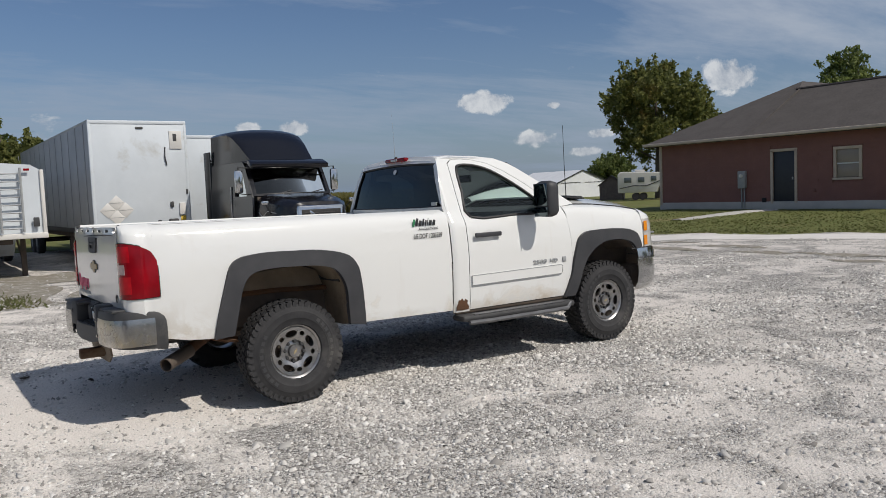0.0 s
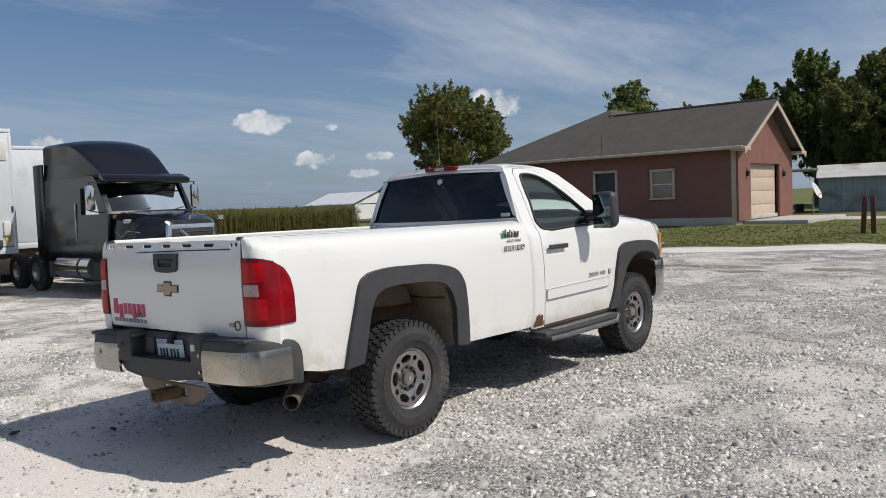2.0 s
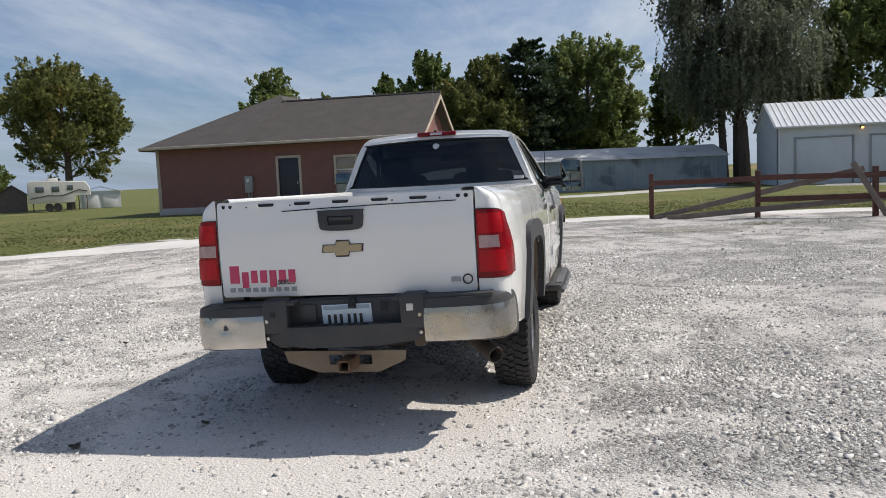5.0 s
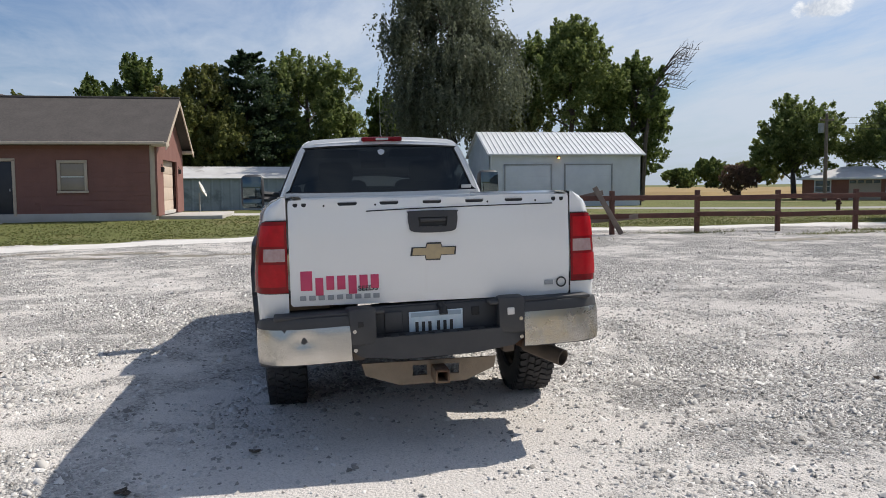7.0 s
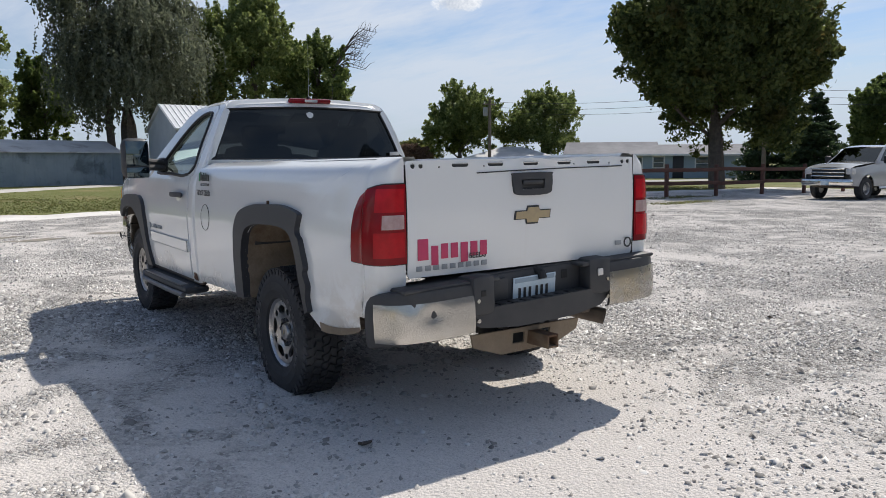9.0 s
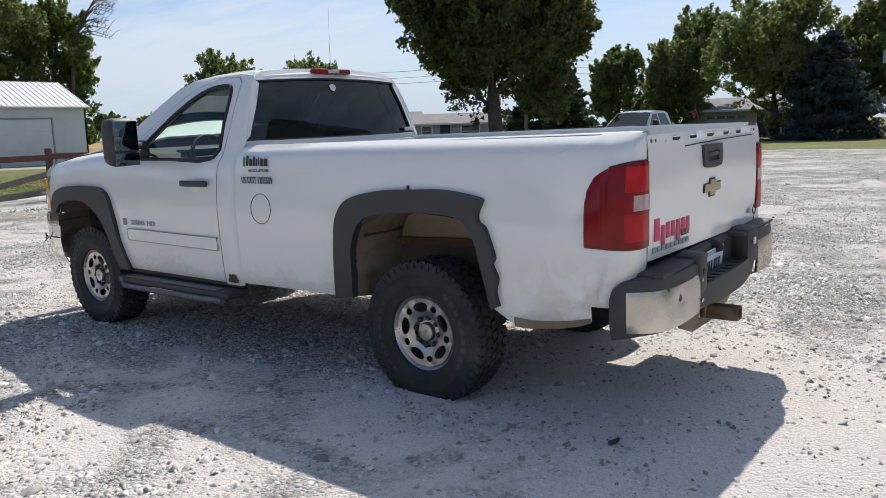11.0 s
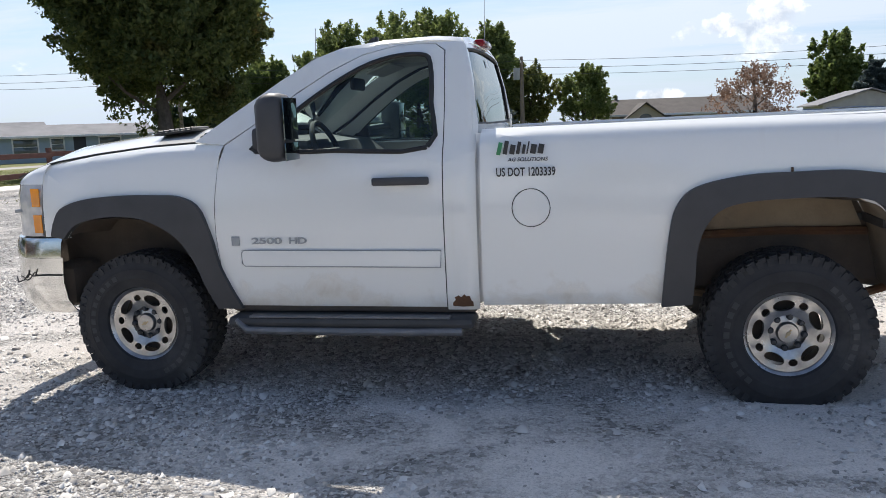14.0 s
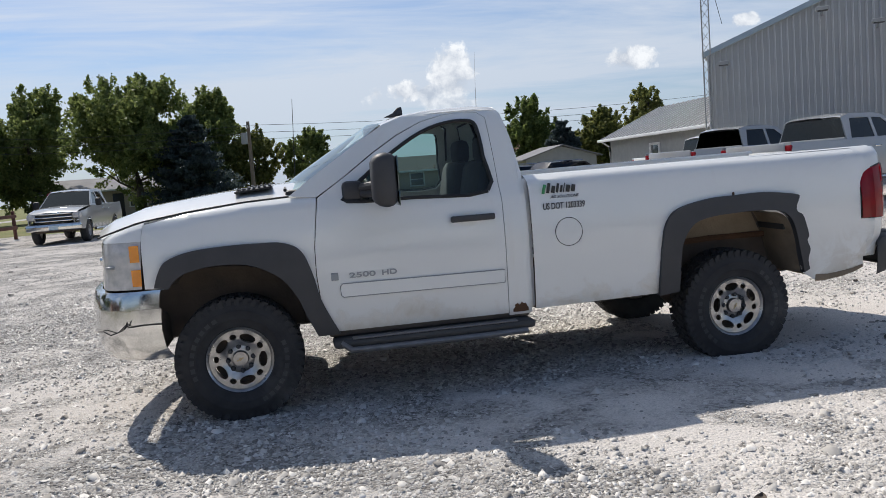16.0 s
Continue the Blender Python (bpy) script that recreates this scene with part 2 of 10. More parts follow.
def leaf_material(name, dark, light, autumn=None):
    m = bpy.data.materials.new(name)
    m.use_nodes = True
    nt = m.node_tree
    p = nt.nodes["Principled BSDF"]
    geo = nt.nodes.new("ShaderNodeNewGeometry")
    col = mix(nt, geo.outputs["Random Per Island"], dark, light)
    if autumn:
        tc = nt.nodes.new("ShaderNodeTexCoord")
        f = ramp(nt, noise_tex(nt, tc.outputs["Object"], 0.35, 3, 0.6), [(0.58, 0.0), (0.74, 0.55)])
        col = mix(nt, f, col, autumn)
    link(nt, col, p.inputs["Base Color"])
    p.inputs["Roughness"].default_value = 0.55
    p.inputs["Specular IOR Level"].default_value = 0.3
    # light that passes through the leaf
    tl = nt.nodes.new("ShaderNodeBsdfTranslucent")
    link(nt, col, tl.inputs[0])
    mx = node(nt, "ShaderNodeMixShader", Fac=0.50)
    out = nt.nodes["Material Output"]
    link(nt, p.outputs[0], mx.inputs[1])
    link(nt, tl.outputs[0], mx.inputs[2])
    link(nt, mx.outputs[0], out.inputs[0])
    return m


def paint_material(name, colour, grime, coat=0.6, rough=0.28):
    """Car paint with road dust on its lower flanks and faint streaks."""
    m = bpy.data.materials.new(name)
    m.use_nodes = True
    nt = m.node_tree
    p = nt.nodes["Principled BSDF"]
    tc = nt.nodes.new("ShaderNodeTexCoord")
    sep = nt.nodes.new("ShaderNodeSeparateXYZ")
    link(nt, tc.outputs["Object"], sep.inputs[0])
    n = noise_tex(nt, tc.outputs["Object"], 3.2, 6, 0.65, 0.4)
    splash = math_node(nt, "ADD", math_node(nt, "MULTIPLY", sep.outputs[2], -2.6), math_node(nt, "MULTIPLY", n, 2.1))
    f = ramp(nt, math_node(nt, "MULTIPLY", math_node(nt, "ADD", splash, 0.62), 1.0), [(0.15, 0.0), (0.75, 0.75)])
    mp = nt.nodes.new("ShaderNodeMapping")
    mp.inputs["Scale"].default_value = (9, 9, 0.6)
    link(nt, tc.outputs["Object"], mp.inputs[0])
    streak = ramp(nt, noise_tex(nt, mp.outputs[0], 1.0, 4, 0.6), [(0.60, 0.0), (0.85, 0.30)])
    # mud thrown up behind the rear wheels
    back = math_node(nt, "MULTIPLY", math_node(nt, "ADD", sep.outputs[0], 0.45), -1.7, True)
    foot = math_node(nt, "MULTIPLY", math_node(nt, "SUBTRACT", 0.86, sep.outputs[2]), 3.0, True)
    blot = ramp(nt, noise_tex(nt, tc.outputs["Object"], 4.5, 5, 0.6, 1.2), [(0.40, 0.0), (0.56, 0.75)])
    col = mix(nt, f, colour, grime)
    col = mix(nt, math_node(nt, "MULTIPLY", math_node(nt, "MULTIPLY", back, foot), blot), col, tuple(g * 0.9 for g in grime))
    col = mix(nt, streak, col, tuple((a + b) / 2 for a, b in zip(colour, grime)))
    link(nt, col, p.inputs["Base Color"])
    link(nt, math_node(nt, "ADD", math_node(nt, "MULTIPLY", f, 0.5), math_node(nt, "MULTIPLY", n, rough), True), p.inputs["Roughness"])
    p.inputs["Coat Weight"].default_value = coat
    p.inputs["Coat Roughness"].default_value = 0.08
    return m


MAT = {}


def build_materials():
    M = MAT
    M["white"] = paint_material("white truck paint", (0.785, 0.787, 0.765), (0.52, 0.44, 0.33))
    M["silver"] = paint_material("silver truck paint", (0.34, 0.35, 0.36), (0.26, 0.24, 0.21))
    M["black_paint"] = paint_material("black tractor paint", (0.008, 0.008, 0.010), (0.022, 0.021, 0.02), rough=0.35, coat=0.08)
    M["flare"] = material("black fender plastic", (0.034, 0.035, 0.039), (0.050, 0.050, 0.054), 6, 0.55, bump=0.15, bump_scale=300, distance=0.002)
    M["rubber"] = material("dusty tyre rubber", (0.018, 0.018, 0.020), (0.040, 0.039, 0.040), 9, 0.8, bump=0.25, bump_scale=120, distance=0.003, stain=(0.085, 0.08, 0.076), stain_at=0.58)
    M["alloy"] = material("brushed wheel alloy", (0.52, 0.51, 0.50), (0.33, 0.32, 0.31), 14, 0.30, 0.95, stain=(0.17, 0.13, 0.10), stain_scale=9, stain_at=0.63)
    M["chrome"] = material("pitted chrome", (0.72, 0.72, 0.71), (0.60, 0.60, 0.59), 5, 0.14, 1.0, stain=(0.36, 0.32, 0.27), stain_scale=4, stain_at=0.62)
    M["steel"] = material("dull bumper steel", (0.50, 0.49, 0.47), (0.38, 0.37, 0.34), 3, 0.26, 1.0, stain=(0.46, 0.41, 0.31), stain_scale=3, stain_at=0.52, bump=0.08, bump_scale=6)
    M["dark"] = material("grey black step plastic", (0.036, 0.037, 0.040), (0.060, 0.059, 0.058), 5, 0.6, bump=0.2, bump_scale=200, distance=0.002, stain=(0.16, 0.15, 0.13), stain_at=0.6)
    M["rust"] = material("rusty steel", (0.16, 0.075, 0.035), (0.09, 0.05, 0.03), 7, 0.85, 0.2, bump=0.5, bump_scale=60, stain=(0.26, 0.19, 0.12), stain_at=0.52)
    M["mud"] = material("dust caked wheel well", (0.30, 0.24, 0.17), (0.20, 0.155, 0.11), 4, 0.95, bump=0.5, bump_scale=30, stain=(0.12, 0.07, 0.04), stain_at=0.56)
    M["frame"] = material("dirty chassis steel", (0.075, 0.06, 0.05), (0.13, 0.10, 0.075), 5, 0.85, bump=0.3, bump_scale=40)
    M["red"] = material("red lamp lens", (0.27, 0.003, 0.009), (0.17, 0.002, 0.006), 5, 0.16, coat=0.0, rough_var=0.03, spec=0.3)
    M["red_inner"] = material("bright red lens", (0.52, 0.006, 0.014), (0.36, 0.004, 0.010), 14, 0.18, coat=0.0, rough_var=0.03, spec=0.3)
    M["clear"] = material("clear lamp lens", (0.62, 0.60, 0.58), (0.42, 0.42, 0.42), 16, 0.12, coat=0.8, rough_var=0.03)
    M["reverse"] = material("pinkish reversing lens", (0.46, 0.33, 0.32), (0.36, 0.22, 0.22), 30, 0.15, coat=0.5, rough_var=0.03)
    M["amber"] = material("amber lamp lens", (0.85, 0.30, 0.02), (0.70, 0.22, 0.01), 14, 0.15, coat=0.6, rough_var=0.03)
    M["gold"] = material("tan badge", (0.46, 0.36, 0.20), (0.38, 0.30, 0.18), 20, 0.45)
    M["step_edge"] = material("scuffed step metal", (0.20, 0.20, 0.205), (0.13, 0.13, 0.135), 8, 0.4, 0.5)
    M["black"] = material("flat black", (0.012, 0.012, 0.012), (0.02, 0.02, 0.02), 10, 0.6)
    M["interior"] = material("grey cab trim", (0.085, 0.085, 0.09), (0.06, 0.06, 0.063), 6, 0.75, bump=0.1, bump_scale=200, distance=0.002)
    M["pink"] = material("faded pink vinyl", (0.62, 0.06, 0.14), (0.52, 0.05, 0.12), 8, 0.5)
    M["green"] = material("green vinyl", (0.04, 0.26, 0.10), (0.03, 0.20, 0.08), 8, 0.5)
    M["ink"] = material("black vinyl letters", (0.02, 0.02, 0.022), (0.035, 0.035, 0.035), 8, 0.5)
    M["plate"] = material("plate face", (0.62, 0.70, 0.74), (0.50, 0.62, 0.68), 30, 0.4)
    M["window"] = glass("tinted window glass", (0.60, 0.74, 0.72))
    M["window_dark"] = glass("dark window glass", (0.022, 0.027, 0.032))
    M["mirror"] = material("mirror glass", (0.11, 0.135, 0.14), (0.11, 0.135, 0.14), 5, 0.03, 1.0, rough_var=0.0)
    M["gravel"] = gravel_material()
    M["stone"] = stone_material()
    M["grass"] = material("mown lawn", (0.125, 0.142, 0.042), (0.095, 0.118, 0.032), 0.35, 0.9, bump=0.6, bump_scale=45, fine=(9, 0.6, (0.19, 0.18, 0.07)), stain=(0.25, 0.20, 0.10), stain_scale=0.22, stain_at=0.55, spec=0.2, distance=0.04)
    M["blade"] = leaf_material("grass blades", (0.10, 0.118, 0.034), (0.20, 0.195, 0.08))
    M["concrete"] = material("pale concrete", (0.52, 0.50, 0.46), (0.42, 0.40, 0.37), 1.2, 0.85, bump=0.2, bump_scale=30)
    M["asphalt"] = material("pale worn road", (0.33, 0.32, 0.30), (0.26, 0.25, 0.24), 0.6, 0.9, bump=0.2, bump_scale=60)
    M["corn"] = leaf_material("drying corn leaves", (0.10, 0.115, 0.03), (0.24, 0.20, 0.075))
    M["bean"] = material("ripe field", (0.36, 0.24, 0.08), (0.28, 0.19, 0.07), 0.3, 0.95, bump=0.8, bump_scale=14, fine=(6, 0.5, (0.22, 0.16, 0.07)))
    M["bark"] = material("grey brown bark", (0.13, 0.105, 0.085), (0.075, 0.062, 0.05), 6, 0.95, bump=0.8, bump_scale=25)
    M["siding"] = material("dusty rose siding", (0.225, 0.102, 0.083), (0.195, 0.087, 0.071), 2, 0.7, bump=0.15, bump_scale=80, fine=(22, 0.25, (0.265, 0.128, 0.105)))
    M["trim"] = material("beige trim paint", (0.55, 0.46, 0.37), (0.48, 0.40, 0.32), 3, 0.6)
    M["shingle"] = material("brown grey shingles", (0.080, 0.069, 0.063), (0.056, 0.049, 0.046), 1.5, 0.92, bump=0.5, bump_scale=25, fine=(12, 0.6, (0.11, 0.095, 0.085)))
    M["door_beige"] = material("beige garage door", (0.62, 0.50, 0.40), (0.56, 0.45, 0.36), 2, 0.55)
    M["door_dark"] = material("dark door paint", (0.022, 0.025, 0.035), (0.03, 0.033, 0.042), 5, 0.45)
    M["shed_wall"] = material("white steel cladding", (0.66, 0.69, 0.72), (0.58, 0.61, 0.64), 1, 0.5, bump=0.1, bump_scale=20)
    M["shed_roof"] = material("white roof steel", (0.74, 0.75, 0.76), (0.66, 0.67, 0.68), 1, 0.42)
    M["zinc"] = material("weathered zinc wall", (0.29, 0.34, 0.37), (0.22, 0.27, 0.30), 0.7, 0.6, 0.2, stain=(0.12, 0.15, 0.17), stain_scale=0.6, stain_at=0.53)
    M["old_roof"] = material("peeling pale roof", (0.58, 0.57, 0.55), (0.46, 0.45, 0.43), 0.8, 0.7, stain=(0.25, 0.22, 0.20), stain_scale=0.5, stain_at=0.56)
    M["grey_steel"] = material("grey ribbed steel", (0.50, 0.51, 0.51), (0.44, 0.45, 0.455), 0.8, 0.62, 0.0)
    M["fence"] = material("red brown fence timber", (0.115, 0.050, 0.036), (0.085, 0.040, 0.030), 4, 0.85, bump=0.5, bump_scale=50)
    M["wood_grey"] = material("grey weathered timber", (0.21, 0.17, 0.14), (0.15, 0.12, 0.10), 4, 0.9, bump=0.5, bump_scale=50)
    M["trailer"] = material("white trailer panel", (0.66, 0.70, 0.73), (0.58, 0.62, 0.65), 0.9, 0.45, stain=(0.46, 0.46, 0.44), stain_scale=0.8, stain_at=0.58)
    # darker copy of the trailer white: the sides' shade is put into the colour
    M["trailer_shade"] = material("white trailer skin with shade in its grey", (0.36, 0.37, 0.38), (0.30, 0.31, 0.32), 0.8, 0.5)
    M["brick"] = material("red brown brick", (0.26, 0.11, 0.075), (0.20, 0.085, 0.06), 3, 0.85, fine=(14, 0.5, (0.32, 0.15, 0.11)))
    M["cream"] = material("pale camper skin", (0.70, 0.68, 0.64), (0.62, 0.60, 0.56), 1, 0.5)
    M["blue_siding"] = material("pale blue siding", (0.34, 0.42, 0.48), (0.29, 0.37, 0.43), 1, 0.7)
    M["tan_wall"] = material("tan stucco", (0.46, 0.39, 0.31), (0.40, 0.34, 0.27), 1, 0.8)
    M["grey_roof"] = material("grey shingle roof", (0.22, 0.22, 0.23), (0.17, 0.17, 0.18), 1, 0.9)
    M["lamp"] = material("lamp glass", (0.8, 0.5, 0.2), rough=0.3)
    M["lamp"].node_tree.nodes["Principled BSDF"].inputs["Emission Color"].default_value = (1.0, 0.45, 0.10, 1)
    M["lamp"].node_tree.nodes["Principled BSDF"].inputs["Emission Strength"].default_value = 4.0
    M["leaf"] = leaf_material("maple leaves", (0.078, 0.122, 0.036), (0.215, 0.262, 0.082))
    M["leaf_gold"] = leaf_material("turning leaves", (0.100, 0.125, 0.040), (0.26, 0.265, 0.085), (0.36, 0.22, 0.066))
    M["leaf_great"] = leaf_material("great maple leaves", (0.050, 0.078, 0.026), (0.135, 0.155, 0.048), (0.26, 0.150, 0.045))
    M["leaf_light"] = leaf_material("bright green leaves", (0.100, 0.145, 0.044), (0.285, 0.325, 0.112))
    M["leaf_dark"] = leaf_material("dark needles", (0.036, 0.062, 0.032), (0.088, 0.128, 0.062))
    M["leaf_blue"] = leaf_material("blue spruce needles", (0.039, 0.058, 0.057), (0.098, 0.130, 0.130))
    M["leaf_willow"] = leaf_material("willow leaves", (0.098, 0.111, 0.072), (0.195, 0.215, 0.143))
    M["leaf_red"] = leaf_material("rusty leaves", (0.143, 0.085, 0.058), (0.286, 0.195, 0.143))
    M["white_plain"] = material("white gloss paint", (0.74, 0.74, 0.73), (0.68, 0.68, 0.67), 2, 0.4)
    M["yellow"] = material("yellow sticker", (0.70, 0.48, 0.06), (0.62, 0.42, 0.05), 6, 0.5)
    M["grey_plain"] = material("grey enamel", (0.35, 0.36, 0.36), (0.30, 0.31, 0.31), 3, 0.5)


build_materials()


# ---- mesh tools ----
def finish(name, bm, mat, parent=None, label="", smooth=True, angle=32, recalc=True):
    if recalc:
        bmesh.ops.recalc_face_normals(bm, faces=bm.faces)
    me = bpy.data.meshes.new(name)
    bm.to_mesh(me)
    bm.free()
    me.materials.append(MAT[mat] if isinstance(mat, str) else mat)
    if smooth:
        me.polygons.foreach_set("use_smooth", [True] * len(me.polygons))
        me.set_sharp_from_angle(angle=radians(angle))
    ob = new(name, me)
    if parent:
        ob.parent = parent
    if label:
        ob["label"] = label
    return ob


def part(name, bm, mat, parent, label="", **kw):
    return finish(name, bm, mat, parent, label, **kw)


def thing(name, m, label, category, group="", kind=""):
    ob = new(name)
    ob.empty_display_size = 0.2
    ob.matrix_world = m
    return tagged(ob, label, category, group, kind)


def add_box(bm, c, s, bevel=0.0, rot=None, segments=2):
    """A box of size s about c, its edges rounded."""
    r = bmesh.ops.create_cube(bm, size=1.0)
    vs = r["verts"]
    for v in vs:
        v.co = Vector((v.co.x * s[0], v.co.y * s[1], v.co.z * s[2]))
    if bevel:
        es = list({e for v in vs for e in v.link_edges})
        out = bmesh.ops.bevel(bm, geom=es, offset=min(bevel, min(s) * 0.45), segments=segments, affect="EDGES", profile=0.5)
        vs = list({v for f in out["faces"] for v in f.verts} | {v for v in vs if v.is_valid})
    m = Matrix.Translation(c) @ (rot.to_4x4() if rot else Matrix())
    bmesh.ops.transform(bm, matrix=m, verts=vs)
    return vs


def box(c, s, bevel=0.0, rot=None):
    bm = bmesh.new()
    add_box(bm, c, s, bevel, rot)
    return bm


def add_tube(bm, pts, r, n=10, caps=True, flat=1.0):
    """A round bar along points; r is one radius or one for each point."""
    pts = [Vector(p) for p in pts]
    rings = []
    ref = Vector((0, 0, 1))
    for i, p in enumerate(pts):
        d = (pts[min(i + 1, len(pts) - 1)] - pts[max(i - 1, 0)]).normalized()
        a = d.cross(ref)
        if a.length < 0.05:
            a = d.cross(Vector((1, 0, 0)))
        a.normalize()
        b = a.cross(d).normalized()
        rr = r[i] if isinstance(r, (list, tuple)) else r
        rings.append([bm.verts.new(p + a * (math.cos(k * 2 * math.pi / n) * rr) + b * (math.sin(k * 2 * math.pi / n) * rr * flat)) for k in range(n)])
    for u, v in zip(rings, rings[1:]):
        for k in range(n):
            bm.faces.new((u[k], u[(k + 1) % n], v[(k + 1) % n], v[k]))
    if caps:
        bm.faces.new(rings[0][::-1])
        bm.faces.new(rings[-1])


def tube(pts, r, n=10, **kw):
    bm = bmesh.new()
    add_tube(bm, pts, r, n, **kw)
    return bm


def add_grid(bm, rows):
    """A sheet through rows of points."""
    vs = [[bm.verts.new(p) for p in row] for row in rows]
    for a, b in zip(vs, vs[1:]):
        for i in range(len(a) - 1):
            bm.faces.new((a[i], a[i + 1], b[i + 1], b[i]))
    return vs


def thicken(bm, t):
    """Gives a sheet its thickness."""
    bmesh.ops.recalc_face_normals(bm, faces=bm.faces)
    bmesh.ops.solidify(bm, geom=bm.faces[:], thickness=t)


CORE = Vector((1.4, 0, 0.9))


def orient(bm, core):
    """Turns the faces of a skin away from a point inside it."""
    bmesh.ops.recalc_face_normals(bm, faces=bm.faces)
    s = sum((f.normal.dot(f.calc_center_median() - core)) * f.calc_area() for f in bm.faces)
    if s < 0:
        bmesh.ops.reverse_faces(bm, faces=bm.faces[:])
    bm.normal_update()


def shell(bm, t, core=CORE):
    """Gives a skin its thickness, inwards to a point inside the thing."""
    orient(bm, core)
    pairs = [(v.co.copy(), v.normal.copy()) for v in bm.verts]
    geo = bmesh.ops.extrude_face_region(bm, geom=bm.faces[:])
    fresh = [g for g in geo["geom"] if isinstance(g, bmesh.types.BMVert)]
    look_up = {tuple(round(c, 6) for c in co): n for co, n in pairs}
    for v in fresh:
        n = look_up.get(tuple(round(c, 6) for c in v.co))
        if n is not None:
            v.co -= n * t


def push(bm, vec):
    """Draws a flat outline out into a solid."""
    geo = bmesh.ops.extrude_face_region(bm, geom=bm.faces[:])
    for g in geo["geom"]:
        if isinstance(g, bmesh.types.BMVert):
            g.co += Vector(vec)


def smooth_line(pts, n=6, closed=False):
    """A soft curve through points."""
    out = []
    k = len(pts)
    for i in range(k if closed else k - 1):
        p = [np.array(pts[(i + j) % k] if closed else pts[min(max(i + j, 0), k - 1)], float) for j in (-1, 0, 1, 2)]
        for s in range(n):
            t = s / n
            out.append(tuple(0.5 * (2 * p[1] + (p[2] - p[0]) * t + (2 * p[0] - 5 * p[1] + 4 * p[2] - p[3]) * t * t + (3 * p[1] - p[0] - 3 * p[2] + p[3]) * t ** 3)))
    if not closed:
        out.append(tuple(float(c) for c in pts[-1]))
    return out


def sheet(outer, holes, place, cuts_u=(), cuts_v=(), thick=0.0):
    """A flat outline with holes, cut into a mesh fine enough to be bent by place(u, v)."""
    bm = bmesh.new()
    for loop in (outer, *holes):
        vs = [bm.verts.new((u, v, 0)) for u, v in loop]
        for a, b in zip(vs, vs[1:] + vs[:1]):
            bm.edges.new((a, b))
    bmesh.ops.triangle_fill(bm, use_beauty=True, use_dissolve=False, edges=bm.edges[:], normal=(0, 0, 1))
    for c in cuts_u:
        bmesh.ops.bisect_plane(bm, geom=bm.verts[:] + bm.edges[:] + bm.faces[:], plane_co=(c, 0, 0), plane_no=(1, 0, 0))
    for c in cuts_v:
        bmesh.ops.bisect_plane(bm, geom=bm.verts[:] + bm.edges[:] + bm.faces[:], plane_co=(0, c, 0), plane_no=(0, 1, 0))
    for v in bm.verts:
        v.co = Vector(place(v.co.x, v.co.y))
    if thick:
        thicken(bm, thick)
    return bm


def lathe(profile, n=40, axis="y"):
    """A ring turned about the axis; profile: (radius, along)."""
    bm = bmesh.new()
    rings = []
    for k in range(n):
        a = k * 2 * math.pi / n
        rings.append([bm.verts.new((math.cos(a) * r, h, math.sin(a) * r)) for r, h in profile])
    for k in range(n):
        u, v = rings[k], rings[(k + 1) % n]
        for i in range(len(profile) - 1):
            if profile[i][0] < 1e-6 and profile[i + 1][0] < 1e-6:
                continue
            bm.faces.new((u[i], u[i + 1], v[i + 1], v[i]))
    bmesh.ops.remove_doubles(bm, verts=bm.verts, dist=1e-5)
    return bm


def raw(name, verts, faces, mat, parent=None, smooth=False):
    """A mesh from arrays of corners and faces that code has filled."""
    me = bpy.data.meshes.new(name)
    verts, faces = np.asarray(verts, np.float32), np.asarray(faces, np.int32)
    k = faces.shape[1]
    me.vertices.add(len(verts))
    me.vertices.foreach_set("co", verts.ravel())
    me.loops.add(faces.size)
    me.loops.foreach_set("vertex_index", faces.ravel())
    me.polygons.add(len(faces))
    me.polygons.foreach_set("loop_start", np.arange(0, faces.size, k, dtype=np.int32))
    if smooth:
        me.polygons.foreach_set("use_smooth", np.ones(len(faces), bool))
    me.update(calc_edges=True)
    me.materials.append(MAT[mat])
    ob = new(name, me)
    if parent:
        ob.parent = parent
    return ob


def words(name, text, size, mat, parent, m, depth=0.002, shear=0.0, width=None, label=""):
    """Flat letters in the built-in font, as a mesh."""
    cu = bpy.data.curves.new(name, "FONT")
    cu.body, cu.size, cu.extrude, cu.shear, cu.offset = text, size, depth / 2, shear, size * 0.022
    tmp = bpy.data.objects.new(name, cu)
    scene.collection.objects.link(tmp)
    bpy.context.view_layer.update()
    me = bpy.data.meshes.new_from_object(tmp.evaluated_get(bpy.context.evaluated_depsgraph_get()))
    bpy.data.objects.remove(tmp)
    xs = [v.co.x for v in me.vertices]
    if width and xs:
        k = width / (max(xs) - min(xs))
        for v in me.vertices:
            v.co.x = (v.co.x - min(xs)) * k
    me.materials.clear()
    me.materials.append(MAT[mat])
    me.transform(m)
    ob = new(name, me)
    ob.parent = parent
    if label:
        ob["label"] = label
    return ob


# ---- the ground ----
def step(a, b, v):
    k = np.clip((v - a) / (b - a), 0, 1)
    return k * k * (3 - 2 * k)


